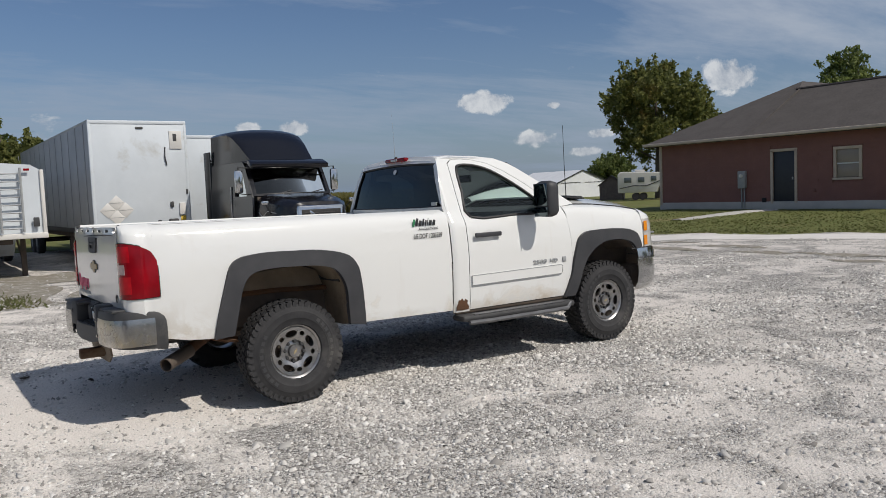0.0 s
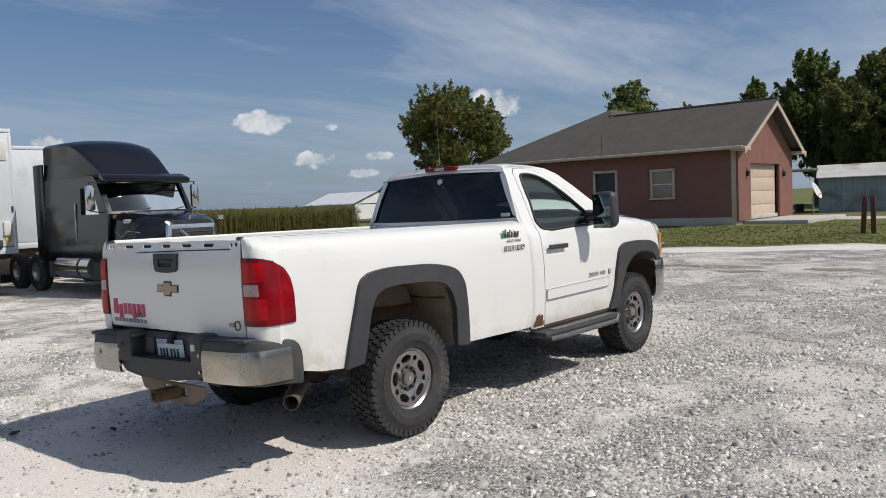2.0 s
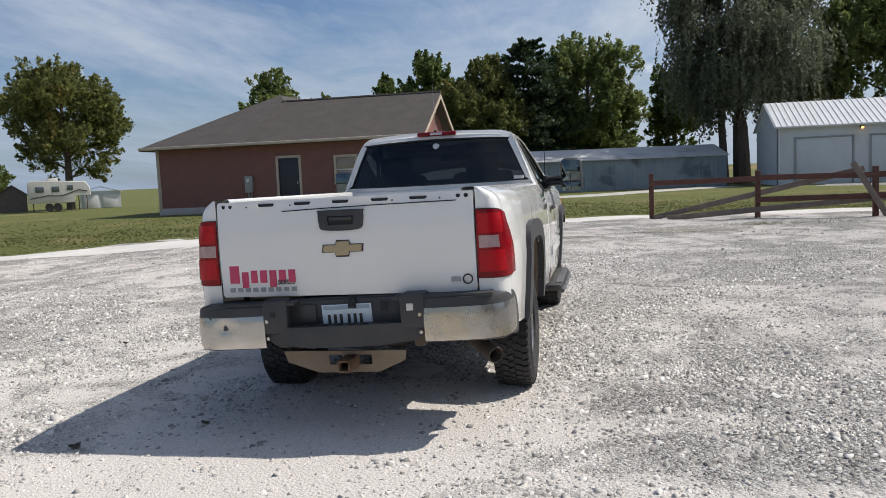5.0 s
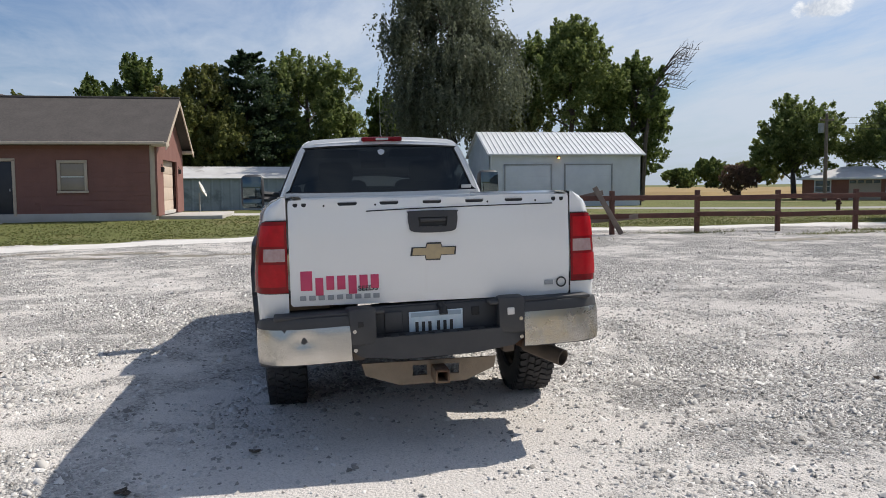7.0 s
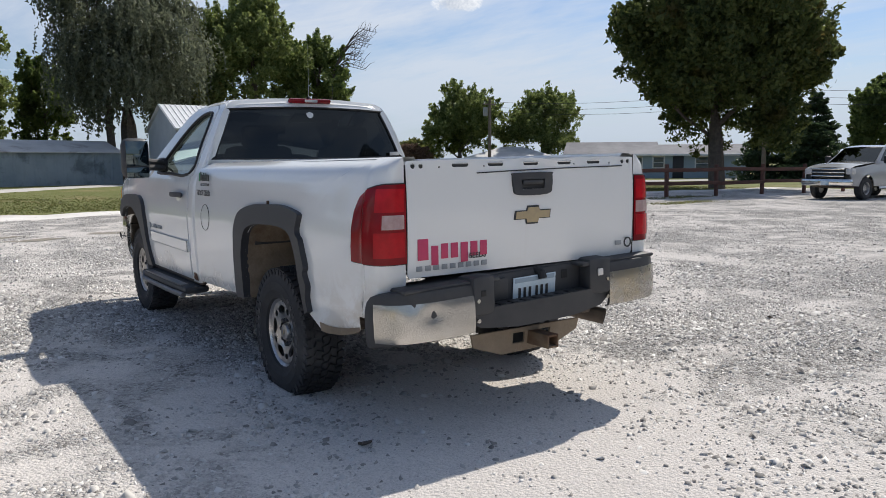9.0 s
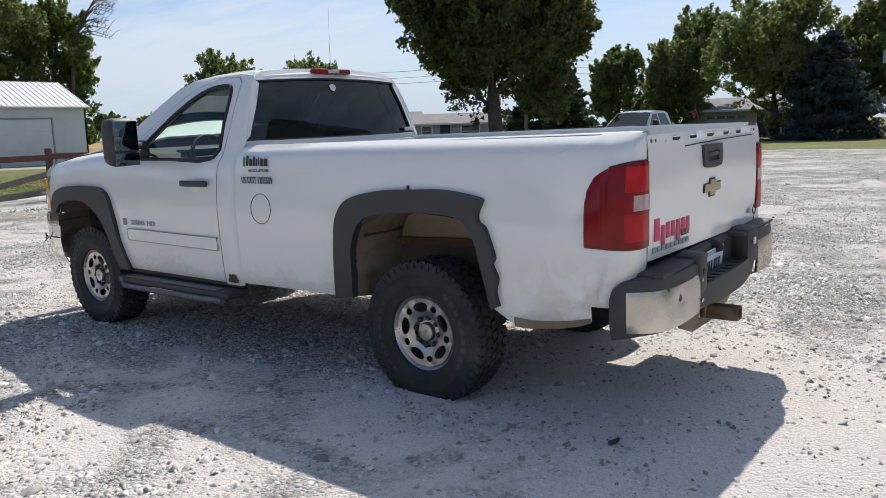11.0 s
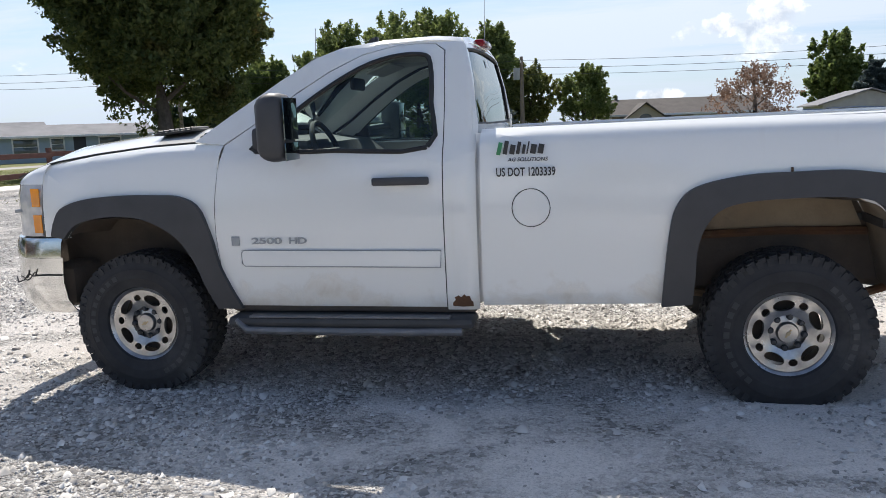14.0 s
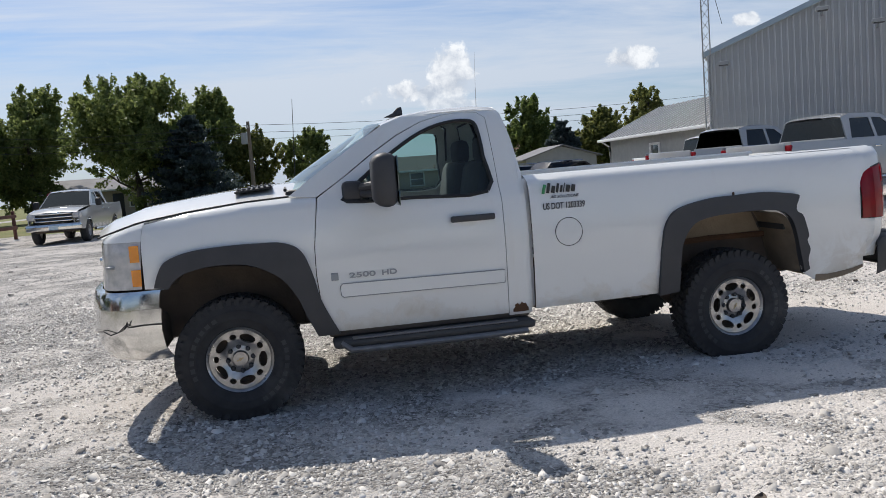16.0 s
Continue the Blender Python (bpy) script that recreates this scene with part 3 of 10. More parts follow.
def ground_z(x, y):
    """The lie of the land: the yard falls to the parked trailers, the lawn rises to the garage."""
    x, y = np.asarray(x, float), np.asarray(y, float)
    low = -0.28 * step(6, 11, y) * (1 - step(13, 17, x))
    rise = 0.26 * step(17, 25, x) * step(-5, 4, y) * (1 - step(30, 45, x))
    field = -0.3 * step(24, 40, y)
    roll = 0.012 * np.sin(x * 1.3 + 0.7 * y) + 0.010 * np.sin(y * 1.9 - 0.4 * x)
    dip = -0.022 * np.exp(-((x - 1.7) / 4.0) ** 2 - (y / 2.6) ** 2)
    return low + rise + dip + np.where(y > 11, np.minimum(field + 0.28 * (1 - step(13, 17, x)), 0) * (x > -60) * step(11, 24, y), 0) + roll * (np.hypot(x, y) < 40)


def yard_edge(y):
    """Where the gravel ends ahead."""
    return np.interp(y, [-36, -22, -3, 0, 3, 7, 11.5, 17.5, 30], [21.5, 21.0, 20.4, 19.6, 18.6, 16.9, 16.0, 12.9, 10.5])


def grid_object(name, xs, ys, z, mat):
    X, Y = np.meshgrid(xs, ys)
    Z = z(X, Y)
    v = np.stack([X.ravel(), Y.ravel(), Z.ravel()], 1)
    n, m = len(xs), len(ys)
    i = np.arange(n * m).reshape(m, n)
    f = np.stack([i[:-1, :-1].ravel(), i[:-1, 1:].ravel(), i[1:, 1:].ravel(), i[1:, :-1].ravel()], 1)
    return raw(name, v, f, mat, smooth=True)


far = np.array([90, 120, 170, 260, 400, 700, 1200, 2200, 4000])
axis_pts = np.concatenate([-far[::-1], np.arange(-70, 71, 1.4), far])
YARD = (-48.0, -36.0, 30.0)


def land(x, y):
    inside = (x > YARD[0] + 0.5) & (x < yard_edge(y) - 1.0) & (y > YARD[1] + 0.5) & (y < YARD[2] - 0.5)
    return ground_z(x, y) - 0.12 * inside


tagged(grid_object("ground", axis_pts, axis_pts, land, "grass"), "flat mown grass and farm land round the yard", "ground", kind="structure")


def build_yard():
    ys = np.arange(YARD[1], YARD[2] + 0.1, 0.5)
    us = np.concatenate([np.linspace(0, 0.55, 40), np.linspace(0.57, 1, 70)])
    E = yard_edge(ys) + 0.25 * np.sin(ys * 1.7) + 0.15 * np.sin(ys * 4.1)
    X = YARD[0] + (E[:, None] - YARD[0]) * us[None, :]
    Y = np.repeat(ys[:, None], len(us), 1)
    Z = ground_z(X, Y) + 0.02
    Z[:, -1] -= 0.06
    v = np.stack([X.ravel(), Y.ravel(), Z.ravel()], 1)
    i = np.arange(X.size).reshape(X.shape)
    f = np.stack([i[:-1, :-1].ravel(), i[:-1, 1:].ravel(), i[1:, 1:].ravel(), i[1:, :-1].ravel()], 1)
    ob = raw("gravel_yard", v, f, "gravel", smooth=True)
    for vv in ob.data.vertices:
        vv.co.z -= 0.02
    tagged(ob, "wide yard of pale crushed limestone gravel", "gravel yard", kind="structure")
    # loose stones, thick where the camera passes, thin in the wheel tracks
    rng = np.random.default_rng(5)
    n = 500000
    r = np.where(rng.uniform(0, 1, n) < 0.80, np.abs(rng.normal(0, 6.2, n)), rng.uniform(5, 24, n)) + 0.2
    a = rng.uniform(0, 2 * np.pi, n)
    x, y = 0.3 + r * np.cos(a) * 1.15, 0.0 + r * np.sin(a)

    def patches(cell, seed):
        """Soft random patches of that size, from 0 to 1."""
        g = np.random.default_rng(seed).uniform(0, 1, (97, 97))
        u, w = (x / cell) % 96, (y / cell) % 96
        i, j = u.astype(int), w.astype(int)
        fu, fw = u - i, w - j
        fu, fw = fu * fu * (3 - 2 * fu), fw * fw * (3 - 2 * fw)
        return (g[i, j] * (1 - fu) + g[i + 1, j] * fu) * (1 - fw) + (g[i, j + 1] * (1 - fu) + g[i + 1, j + 1] * fu) * fw
    waves = 0.5 + 0.5 * np.sin(x * 0.9 + 1.3 * np.sin(y * 0.7)) * np.cos(y * 1.1 + 0.8 * np.sin(x * 0.5))
    dens = 0.22 * waves + 0.34 * patches(1.5, 31) + 0.26 * patches(0.52, 32) + 0.18 * patches(0.19, 33)
    stony = 0.10 * np.clip((-y - 2.5) / 3, 0, 1) + 0.06 * np.clip((y - 1.5) / 2, 0, 1) * np.clip((x - 0.5) / 2, 0, 1)
    dens = np.clip((dens + stony - 0.33) / 0.36, 0, 1)
    packed = np.exp(-((x + 1.0) / 2.6) ** 2 - ((y - 0.2) / 1.9) ** 2)
    keep = (rng.uniform(0, 1, n) < (0.035 + 0.90 * dens ** 1.2) * (1 - 0.85 * packed)) & (x < yard_edge(y) - 0.2)
    x, y, r = x[keep], y[keep], r[keep]
    n = len(x)
    size = np.clip(rng.lognormal(-4.80, 0.46, n), 0.004, 0.036) * (1 + 0.017 * r)
    base = np.array([(1, 0, -0.3), (-1, 0, -0.3), (0, 1, -0.3), (0, -1, -0.3), (0.58, 0.34, 1), (-0.58, -0.34, 1)], float)
    tri = np.array([(0, 2, 4), (2, 1, 5), (2, 5, 4), (1, 3, 5), (3, 0, 4), (3, 4, 5)])
    v = base[None] * size[:, None, None] * rng.uniform(0.65, 1.35, (n, 6, 1))
    v[:, :, 2] *= 0.52
    v += rng.normal(0, 1, (n, 6, 3)) * np.array((0.22, 0.22, 0.14)) * size[:, None, None]
    ca, sa = np.cos(a[keep] * 7), np.sin(a[keep] * 7)
    vx = v[:, :, 0] * ca[:, None] - v[:, :, 1] * sa[:, None]
    vy = v[:, :, 0] * sa[:, None] + v[:, :, 1] * ca[:, None]
    v = np.stack([vx + x[:, None], vy + y[:, None], v[:, :, 2] + (ground_z(x, y) + size * 0.16)[:, None]], 2)
    f = tri[None] + (np.arange(n) * 6)[:, None, None]
    ob = raw("loose_gravel", v.reshape(-1, 3), f.reshape(-1, 3), "stone")
    tagged(ob, "loose crushed limestone chips over the yard", "gravel", kind="stuff")


build_yard()


def strip(name, pts, width, mat, label, category, lift=0.03):
    """A road or path of even width that follows the land."""
    line = smooth_line(pts, 8)
    rows = []
    for i, p in enumerate(line):
        a, b = np.array(line[max(i - 1, 0)]), np.array(line[min(i + 1, len(line) - 1)])
        d = (b - a) / np.linalg.norm(b - a)
        nrm = np.array((-d[1], d[0]))
        row = []
        for k in np.linspace(-0.5, 0.5, 5):
            q = np.array(p) + nrm * width * k
            row.append((q[0], q[1], float(ground_z(q[0], q[1])) + lift - (0.08 if abs(k) > 0.49 else 0)))
        rows.append(row)
    bm = bmesh.new()
    add_grid(bm, rows)
    return tagged(finish(name, bm, mat), label, category, kind="structure")


MAT["lane"] = material("pale packed limestone", (0.76, 0.73, 0.69), (0.62, 0.59, 0.555), 1.1, 0.95, bump=0.35, bump_scale=45, fine=(30, 0.4, (0.55, 0.53, 0.50)), spec=0.1)
strip("lane", [(float(yard_edge(y)) - 1.35, y) for y in (24, 18, 12, 7, 3, 0, -3, -9, -15, -22, -29, -35)], 2.1, "lane", "pale packed lane along the edge of the yard", "lane", 0.02)
strip("driveway", [(31, 5.4), (33, 3.0), (38, 0.5), (44, -3.0), (50, -9)], 4.2, "concrete", "pale concrete driveway before the garage", "driveway")
strip("road", [(45, -14), (39, -24), (36, -34), (34, -60), (33, -140)], 4.6, "asphalt", "pale worn lane beyond the fence", "road")
strip("garden_path", [(20.6, 12.4), (23.0, 11.9), (25.2, 11.6)], 0.9, "concrete", "short concrete path to the side door", "path", 0.04)

# low tufts on the lawn beyond the gravel
def build_grass():
    rng = np.random.default_rng(8)
    n = 42000
    y = rng.uniform(-34, 24, n)
    x = yard_edge(y) + np.abs(rng.normal(0, 5.0, n)) - 0.2
    ok = ~((x > 25.4) & (x < 34) & (y > 5) & (y < 21))
    x, y = x[ok], y[ok]
    n = len(x)
    a = rng.uniform(0, np.pi, n)
    h, w = rng.uniform(0.015, 0.045, n), rng.uniform(0.015, 0.05, n)
    z = ground_z(x, y)
    p0 = np.stack([x - w * np.cos(a), y - w * np.sin(a), z], 1)
    p1 = np.stack([x + w * np.cos(a), y + w * np.sin(a), z], 1)
    p2 = np.stack([x + rng.normal(0, 0.03, n), y + rng.normal(0, 0.03, n), z + h], 1)
    v = np.stack([p0, p1, p2], 1).reshape(-1, 3)
    ob = raw("lawn_grass", v, np.arange(n * 3).reshape(-1, 3), "blade")
    tagged(ob, "short patchy lawn grass", "grass", kind="stuff")


build_grass()


# ---- the pickup truck ----
# x: ahead from the rear axle, y: to its left, z: up
BODY = [(0.40, 0.955), (0.55, 0.975), (0.75, 0.987), (0.93, 0.992), (1.05, 0.986), (1.20, 0.970), (1.30, 0.950), (1.345, 0.925), (1.37, 0.885), (1.39, 0.84)]
CAB = [(0.40, 0.955), (0.55, 0.975), (0.75, 0.987), (0.93, 0.992), (1.05, 0.986), (1.20, 0.968), (1.26, 0.945), (1.31, 0.905), (1.40, 0.868), (1.60, 0.782), (1.74, 0.716), (1.80, 0.675), (1.83, 0.635), (1.85, 0.60)]
ROOF = [(1.50, 1.70), (1.545, 1.795), (1.58, 1.828), (1.70, 1.843), (2.0, 1.835), (2.2, 1.808), (2.33, 1.762)]
HOOD_EDGE = [(2.80, 1.335), (2.98, 1.335), (3.26, 1.322), (3.59, 1.290), (3.89, 1.248), (4.05, 1.200), (4.12, 1.178), (4.18, 1.158)]
HOOD_MID = [(2.80, 1.430), (2.98, 1.420), (3.45, 1.388), (3.90, 1.332), (4.10, 1.262), (4.21, 1.185)]


def curve_at(pts, v):
    return float(np.interp(v, [p[0] for p in pts], [p[1] for p in pts]))


def taper(x):
    return curve_at([(-1.22, 0.075), (-0.9, 0.022), (-0.5, 0), (3.4, 0), (3.8, 0.012), (4.0, 0.035), (4.18, 0.11)], x)


def bed_half(x, z):
    return curve_at(BODY, z) - taper(x)


def rail_z(x):
    """The bed's top edge, a little higher at the tail."""
    return 1.352 + 0.009 * (1.45 - x)


def settle(x, z):
    """Lays the upper part of the bed side under its top edge."""
    return z if z < 1.2 else 1.2 + (z - 1.2) * (rail_z(x) - 1.2) / 0.185


def cab_half(x, z):
    return curve_at(CAB, z)


def fender_half(x, z):
    top = curve_at(HOOD_EDGE, x)
    if z > 1.05:
        z = 1.05 + (z - 1.05) * (1.39 - 1.05) / (top + 0.01 - 1.05)
    return curve_at(BODY, z) - taper(x)


CUT_X = [i * 0.12 for i in range(-10, 35)]
CUT_Z = [0.55, 0.65, 0.75, 0.84, 0.93, 0.99, 1.05, 1.12, 1.20, 1.25, 1.30, 1.345, 1.37, 1.40, 1.5, 1.6, 1.67, 1.74, 1.80, 1.83]

ARCH_R = [(0.45, 0.50), (0.44, 0.62), (0.425, 0.80), (0.35, 0.935), (0.22, 0.985), (0.0, 1.0), (-0.20, 1.0), (-0.34, 0.972), (-0.41, 0.88), (-0.455, 0.70), (-0.49, 0.54)]
FLARE_R = [(0.59, 0.485), (0.578, 0.65), (0.56, 0.83), (0.53, 0.965), (0.44, 1.058), (0.22, 1.108), (0.0, 1.118), (-0.20, 1.122), (-0.34, 1.112), (-0.43, 1.092), (-0.50, 1.03), (-0.555, 0.85), (-0.595, 0.70), (-0.63, 0.525)]
ARCH_F = [(3.735, 0.85), (3.69, 0.90), (3.62, 0.94), (3.45, 0.968), (3.25, 0.95), (3.08, 0.86), (2.985, 0.73), (2.935, 0.60), (2.875, 0.465)]
FLARE_F = [(3.815, 0.865), (3.785, 0.95), (3.735, 1.018), (3.60, 1.062), (3.40, 1.078), (3.20, 1.078), (3.04, 1.066), (2.935, 1.005), (2.875, 0.85), (2.835, 0.68), (2.737, 0.465)]


def flare(side, outer, inner, half, proud=0.032):
    """The black band round a wheel opening."""
    def place(u, v):
        return (u, side * (half(u, v) + proud), v)
    loop = smooth_line(outer, 5) + smooth_line(inner, 5)[::-1]
    bm = sheet(loop, [], place, cuts_v=[0.6, 0.75, 0.9, 1.0])
    geo = bmesh.ops.extrude_face_region(bm, geom=bm.faces[:])
    for v in [g for g in geo["geom"] if isinstance(g, bmesh.types.BMVert)]:
        v.co.y -= side * 0.05
    return bm


def wheel_well(side, arch, half, depth=0.42):
    rows = []
    for x, z in smooth_line(arch, 4):
        y0 = half(x, min(z, 1.3)) - 0.012
        rows.append([(x, side * (y0 - d), z + 0.015 * math.sin(7 * x + 9 * d)) for d in (0, 0.1, 0.25, depth)])
    bm = bmesh.new()
    vs = add_grid(bm, rows)
    return bm


def tyre_mesh():
    """The carcass, turned as one ring."""
    prof = [(0.203, -0.10), (0.222, -0.118), (0.278, -0.131), (0.335, -0.126), (0.370, -0.111), (0.384, -0.084), (0.386, 0.0),
            (0.384, 0.084), (0.370, 0.111), (0.335, 0.126), (0.318, 0.129), (0.312, 0.133), (0.262, 0.1335), (0.256, 0.130), (0.230, 0.121), (0.214, 0.117), (0.205, 0.10)]
    return lathe(prof, 72)


def tread_mesh():
    """Rubber blocks in five staggered rows and the shoulder lugs."""
    bm = bmesh.new()
    n = 46
    for k in range(n):
        a0 = k * 2 * math.pi / n
        for row, (y, w, off, sk) in enumerate(((-0.096, 0.040, 0, 0.2), (-0.045, 0.044, 0.5, -0.35), (0.0, 0.036, 0.1, 0.3), (0.045, 0.044, 0.6, -0.35), (0.096, 0.040, 0.25, 0.2))):
            a = a0 + off * 2 * math.pi / n
            r = 0.386 if abs(y) < 0.07 else 0.381
            rot = Matrix.Rotation(-a, 3, "Y") @ Matrix.Rotation(sk, 3, "X")
            c = Vector((math.cos(a) * r, y, math.sin(a) * r))
            add_box(bm, c, (0.024, w, 0.037), 0.0, rot)
        for s in (-1, 1):
            long = 0.052 if k % 2 else 0.036
            r = 0.384 - long / 2
            c = Vector((math.cos(a0) * r, s * 0.113, math.sin(a0) * r))
            add_box(bm, c, (long, 0.017, 0.030), 0.0, Matrix.Rotation(-a0, 3, "Y"))
    return bm


def flatten_foot(bm, m, low):
    """Presses a loaded tyre flat where it stands on the ground."""
    back = m.inverted()
    for v in bm.verts:
        p = m @ v.co
        if p.z < low:
            p.z = low + (p.z - low) * 0.1
            v.co = back @ p


def rim_face():
    """The alloy face with five large and five small openings."""
    outer = [(math.cos(k * 2 * math.pi / 60) * 0.188, math.sin(k * 2 * math.pi / 60) * 0.188) for k in range(60)]
    holes = []
    for k in range(5):
        for off, rad, lu, lv in ((0, 0.138, 0.050, 0.027), (36, 0.146, 0.021, 0.018)):
            a = radians(k * 72 + off + 66)
            holes.append([(math.cos(a) * (rad + lv * math.sin(b)) - math.sin(a) * lu * math.cos(b), math.sin(a) * (rad + lv * math.sin(b)) + math.cos(a) * lu * math.cos(b))
                          for b in (i * 2 * math.pi / 16 for i in range(16))])
    core = [(math.cos(-k * 2 * math.pi / 32) * 0.086, math.sin(-k * 2 * math.pi / 32) * 0.086) for k in range(32)]

    def place(u, v):
        r = math.hypot(u, v)
        return (u, curve_at([(0.08, 0.070), (0.10, 0.082), (0.125, 0.088), (0.155, 0.090), (0.175, 0.086), (0.19, 0.094)], r), v)
    bm = sheet(outer, holes + [core], place)
    shell(bm, 0.014, Vector((0, -1, 0)))
    return bm


def build_wheel(parent, m, cap_label=""):
    bm = tyre_mesh()
    flatten_foot(bm, m, -0.034)
    tyre = part("tyre", bm, "rubber", parent, "dusty black all-terrain tyre with blocky tread", angle=25)
    tyre.matrix_local = m
    bm = tread_mesh()
    flatten_foot(bm, m, -0.038)
    tagged(part("tread", bm, "rubber", tyre, "worn rubber tread blocks", angle=25), kind="stuff")
    part("rim_barrel", lathe([(0.204, -0.105), (0.210, -0.10), (0.190, -0.08), (0.180, 0.03), (0.188, 0.085), (0.200, 0.098), (0.216, 0.109), (0.221, 0.112), (0.221, 0.104), (0.205, 0.098)], 48), "alloy", tyre, "dulled alloy rim barrel")
    part("rim", rim_face(), "alloy", tyre, "alloy rim face with oval openings")
    part("hub", lathe([(0.0, 0.090), (0.02, 0.0905), (0.046, 0.088), (0.050, 0.082), (0.053, 0.058), (0.052, 0.04)], 32), "alloy", tyre)
    part("hub_flange", lathe([(0.048, 0.062), (0.060, 0.061), (0.098, 0.050), (0.098, 0.03)], 32), "alloy", tyre, "dulled alloy hub flange")
    for k in range(18):
        a = radians(k * 10 + (8 if k < 9 else 98))
        part("sidewall_bar", box((math.cos(a) * 0.288, 0.1345, math.sin(a) * 0.288), (0.026, 0.003, 0.030), 0.0, Matrix.Rotation(-a, 3, "Y")), "dark", tyre, "raised grey sidewall bar")
    part("brake_disc", lathe([(0.0, -0.02), (0.17, -0.02), (0.17, 0.0), (0.0, 0.0)], 32), "frame", tyre, "dark brake disc")
    # nuts coloured dark to stand in for the shade of their recessed pockets
    for k in range(8):
        a = radians(k * 45 + 20)
        bm = lathe([(0.0, 0.082), (0.010, 0.082), (0.015, 0.074), (0.0165, 0.05)], 10)
        bmesh.ops.translate(bm, verts=bm.verts, vec=(math.cos(a) * 0.078, 0, math.sin(a) * 0.078))
        part("lug_nut", bm, "dark", tyre, "lug nut darkened with its pocket's shade")
    bm = bmesh.new()
    bow(bm, 0.046, 0.017, lambda u, v: (u, 0.0915, v), 0.002, 0.0)
    part("cap_badge", bm, "gold", tyre, "small tan cap badge")
    return tyre


def bow(bm, w, h, place, depth, slant=0.25):
    """A plain cross-like badge shape."""
    a, b = w / 2, h / 2
    k = slant * b
    pts = [(-a, -b * 0.45), (-a * 0.38, -b * 0.45), (-a * 0.34, -b), (a * 0.28, -b), (a * 0.34, -b * 0.45), (a * 0.96, -b * 0.45), (a, b * 0.5), (a * 0.38, b * 0.5), (a * 0.34, b), (-a * 0.28, b), (-a * 0.34, b * 0.5), (-a * 0.94, b * 0.5)]
    lo = [bm.verts.new(place(u, v)) for u, v in pts]
    f = bm.faces.new(lo)
    bmesh.ops.recalc_face_normals(bm, faces=[f])
    if depth:
        bmesh.ops.solidify(bm, geom=[f], thickness=depth)


def loft_xy(path, zs, shape):
    """A skin that follows a path in plan through heights; shape(i, z) moves it out."""
    bm = bmesh.new()
    add_grid(bm, [[shape(p, z) for p in path] for z in zs])
    return bm


def tail_pillar(side, grow=0.0, z0=0.60, z1=1.385, upto=-1.0, n=13, first=0, last=99, more=()):
    """The rounded rear corner of the load bed; the lamp repeats it, a little proud."""
    path = [(-1.20, 0.785), (-1.202, 0.84), (-1.20, 0.868), (-1.187, 0.903), (-1.155, 0.930), (-1.09, 0.948)] + [(x, None) for x in more] + [(upto, None)]
    path = path[first:last]
    zs = [z0 + (z1 - z0) * i / (n - 1) for i in range(n)]
    rows = []
    for z in zs:
        row = []
        d = curve_at(BODY, z) - 0.987
        tip = 0.0 if z > 0.78 else (0.78 - z) * 0.3
        for x, y in path:
            if y is None:
                yy, xx = bed_half(x, z), x
            else:
                yy, xx = y + d * (y - 0.785) / 0.163, x
            # outward in plan
            nx = -1.0 if xx < -1.19 else (-0.6 if xx < -1.12 else 0.0)
            ny = 0.0 if (y is not None and y < 0.87) else (0.6 if xx < -1.12 else 1.0)
            row.append((xx + nx * grow + tip * (1 if xx < -1.05 else 0), side * (yy + ny * grow), settle(xx, z)))
        rows.append(row)
    bm = bmesh.new()
    add_grid(bm, rows)
    return bm


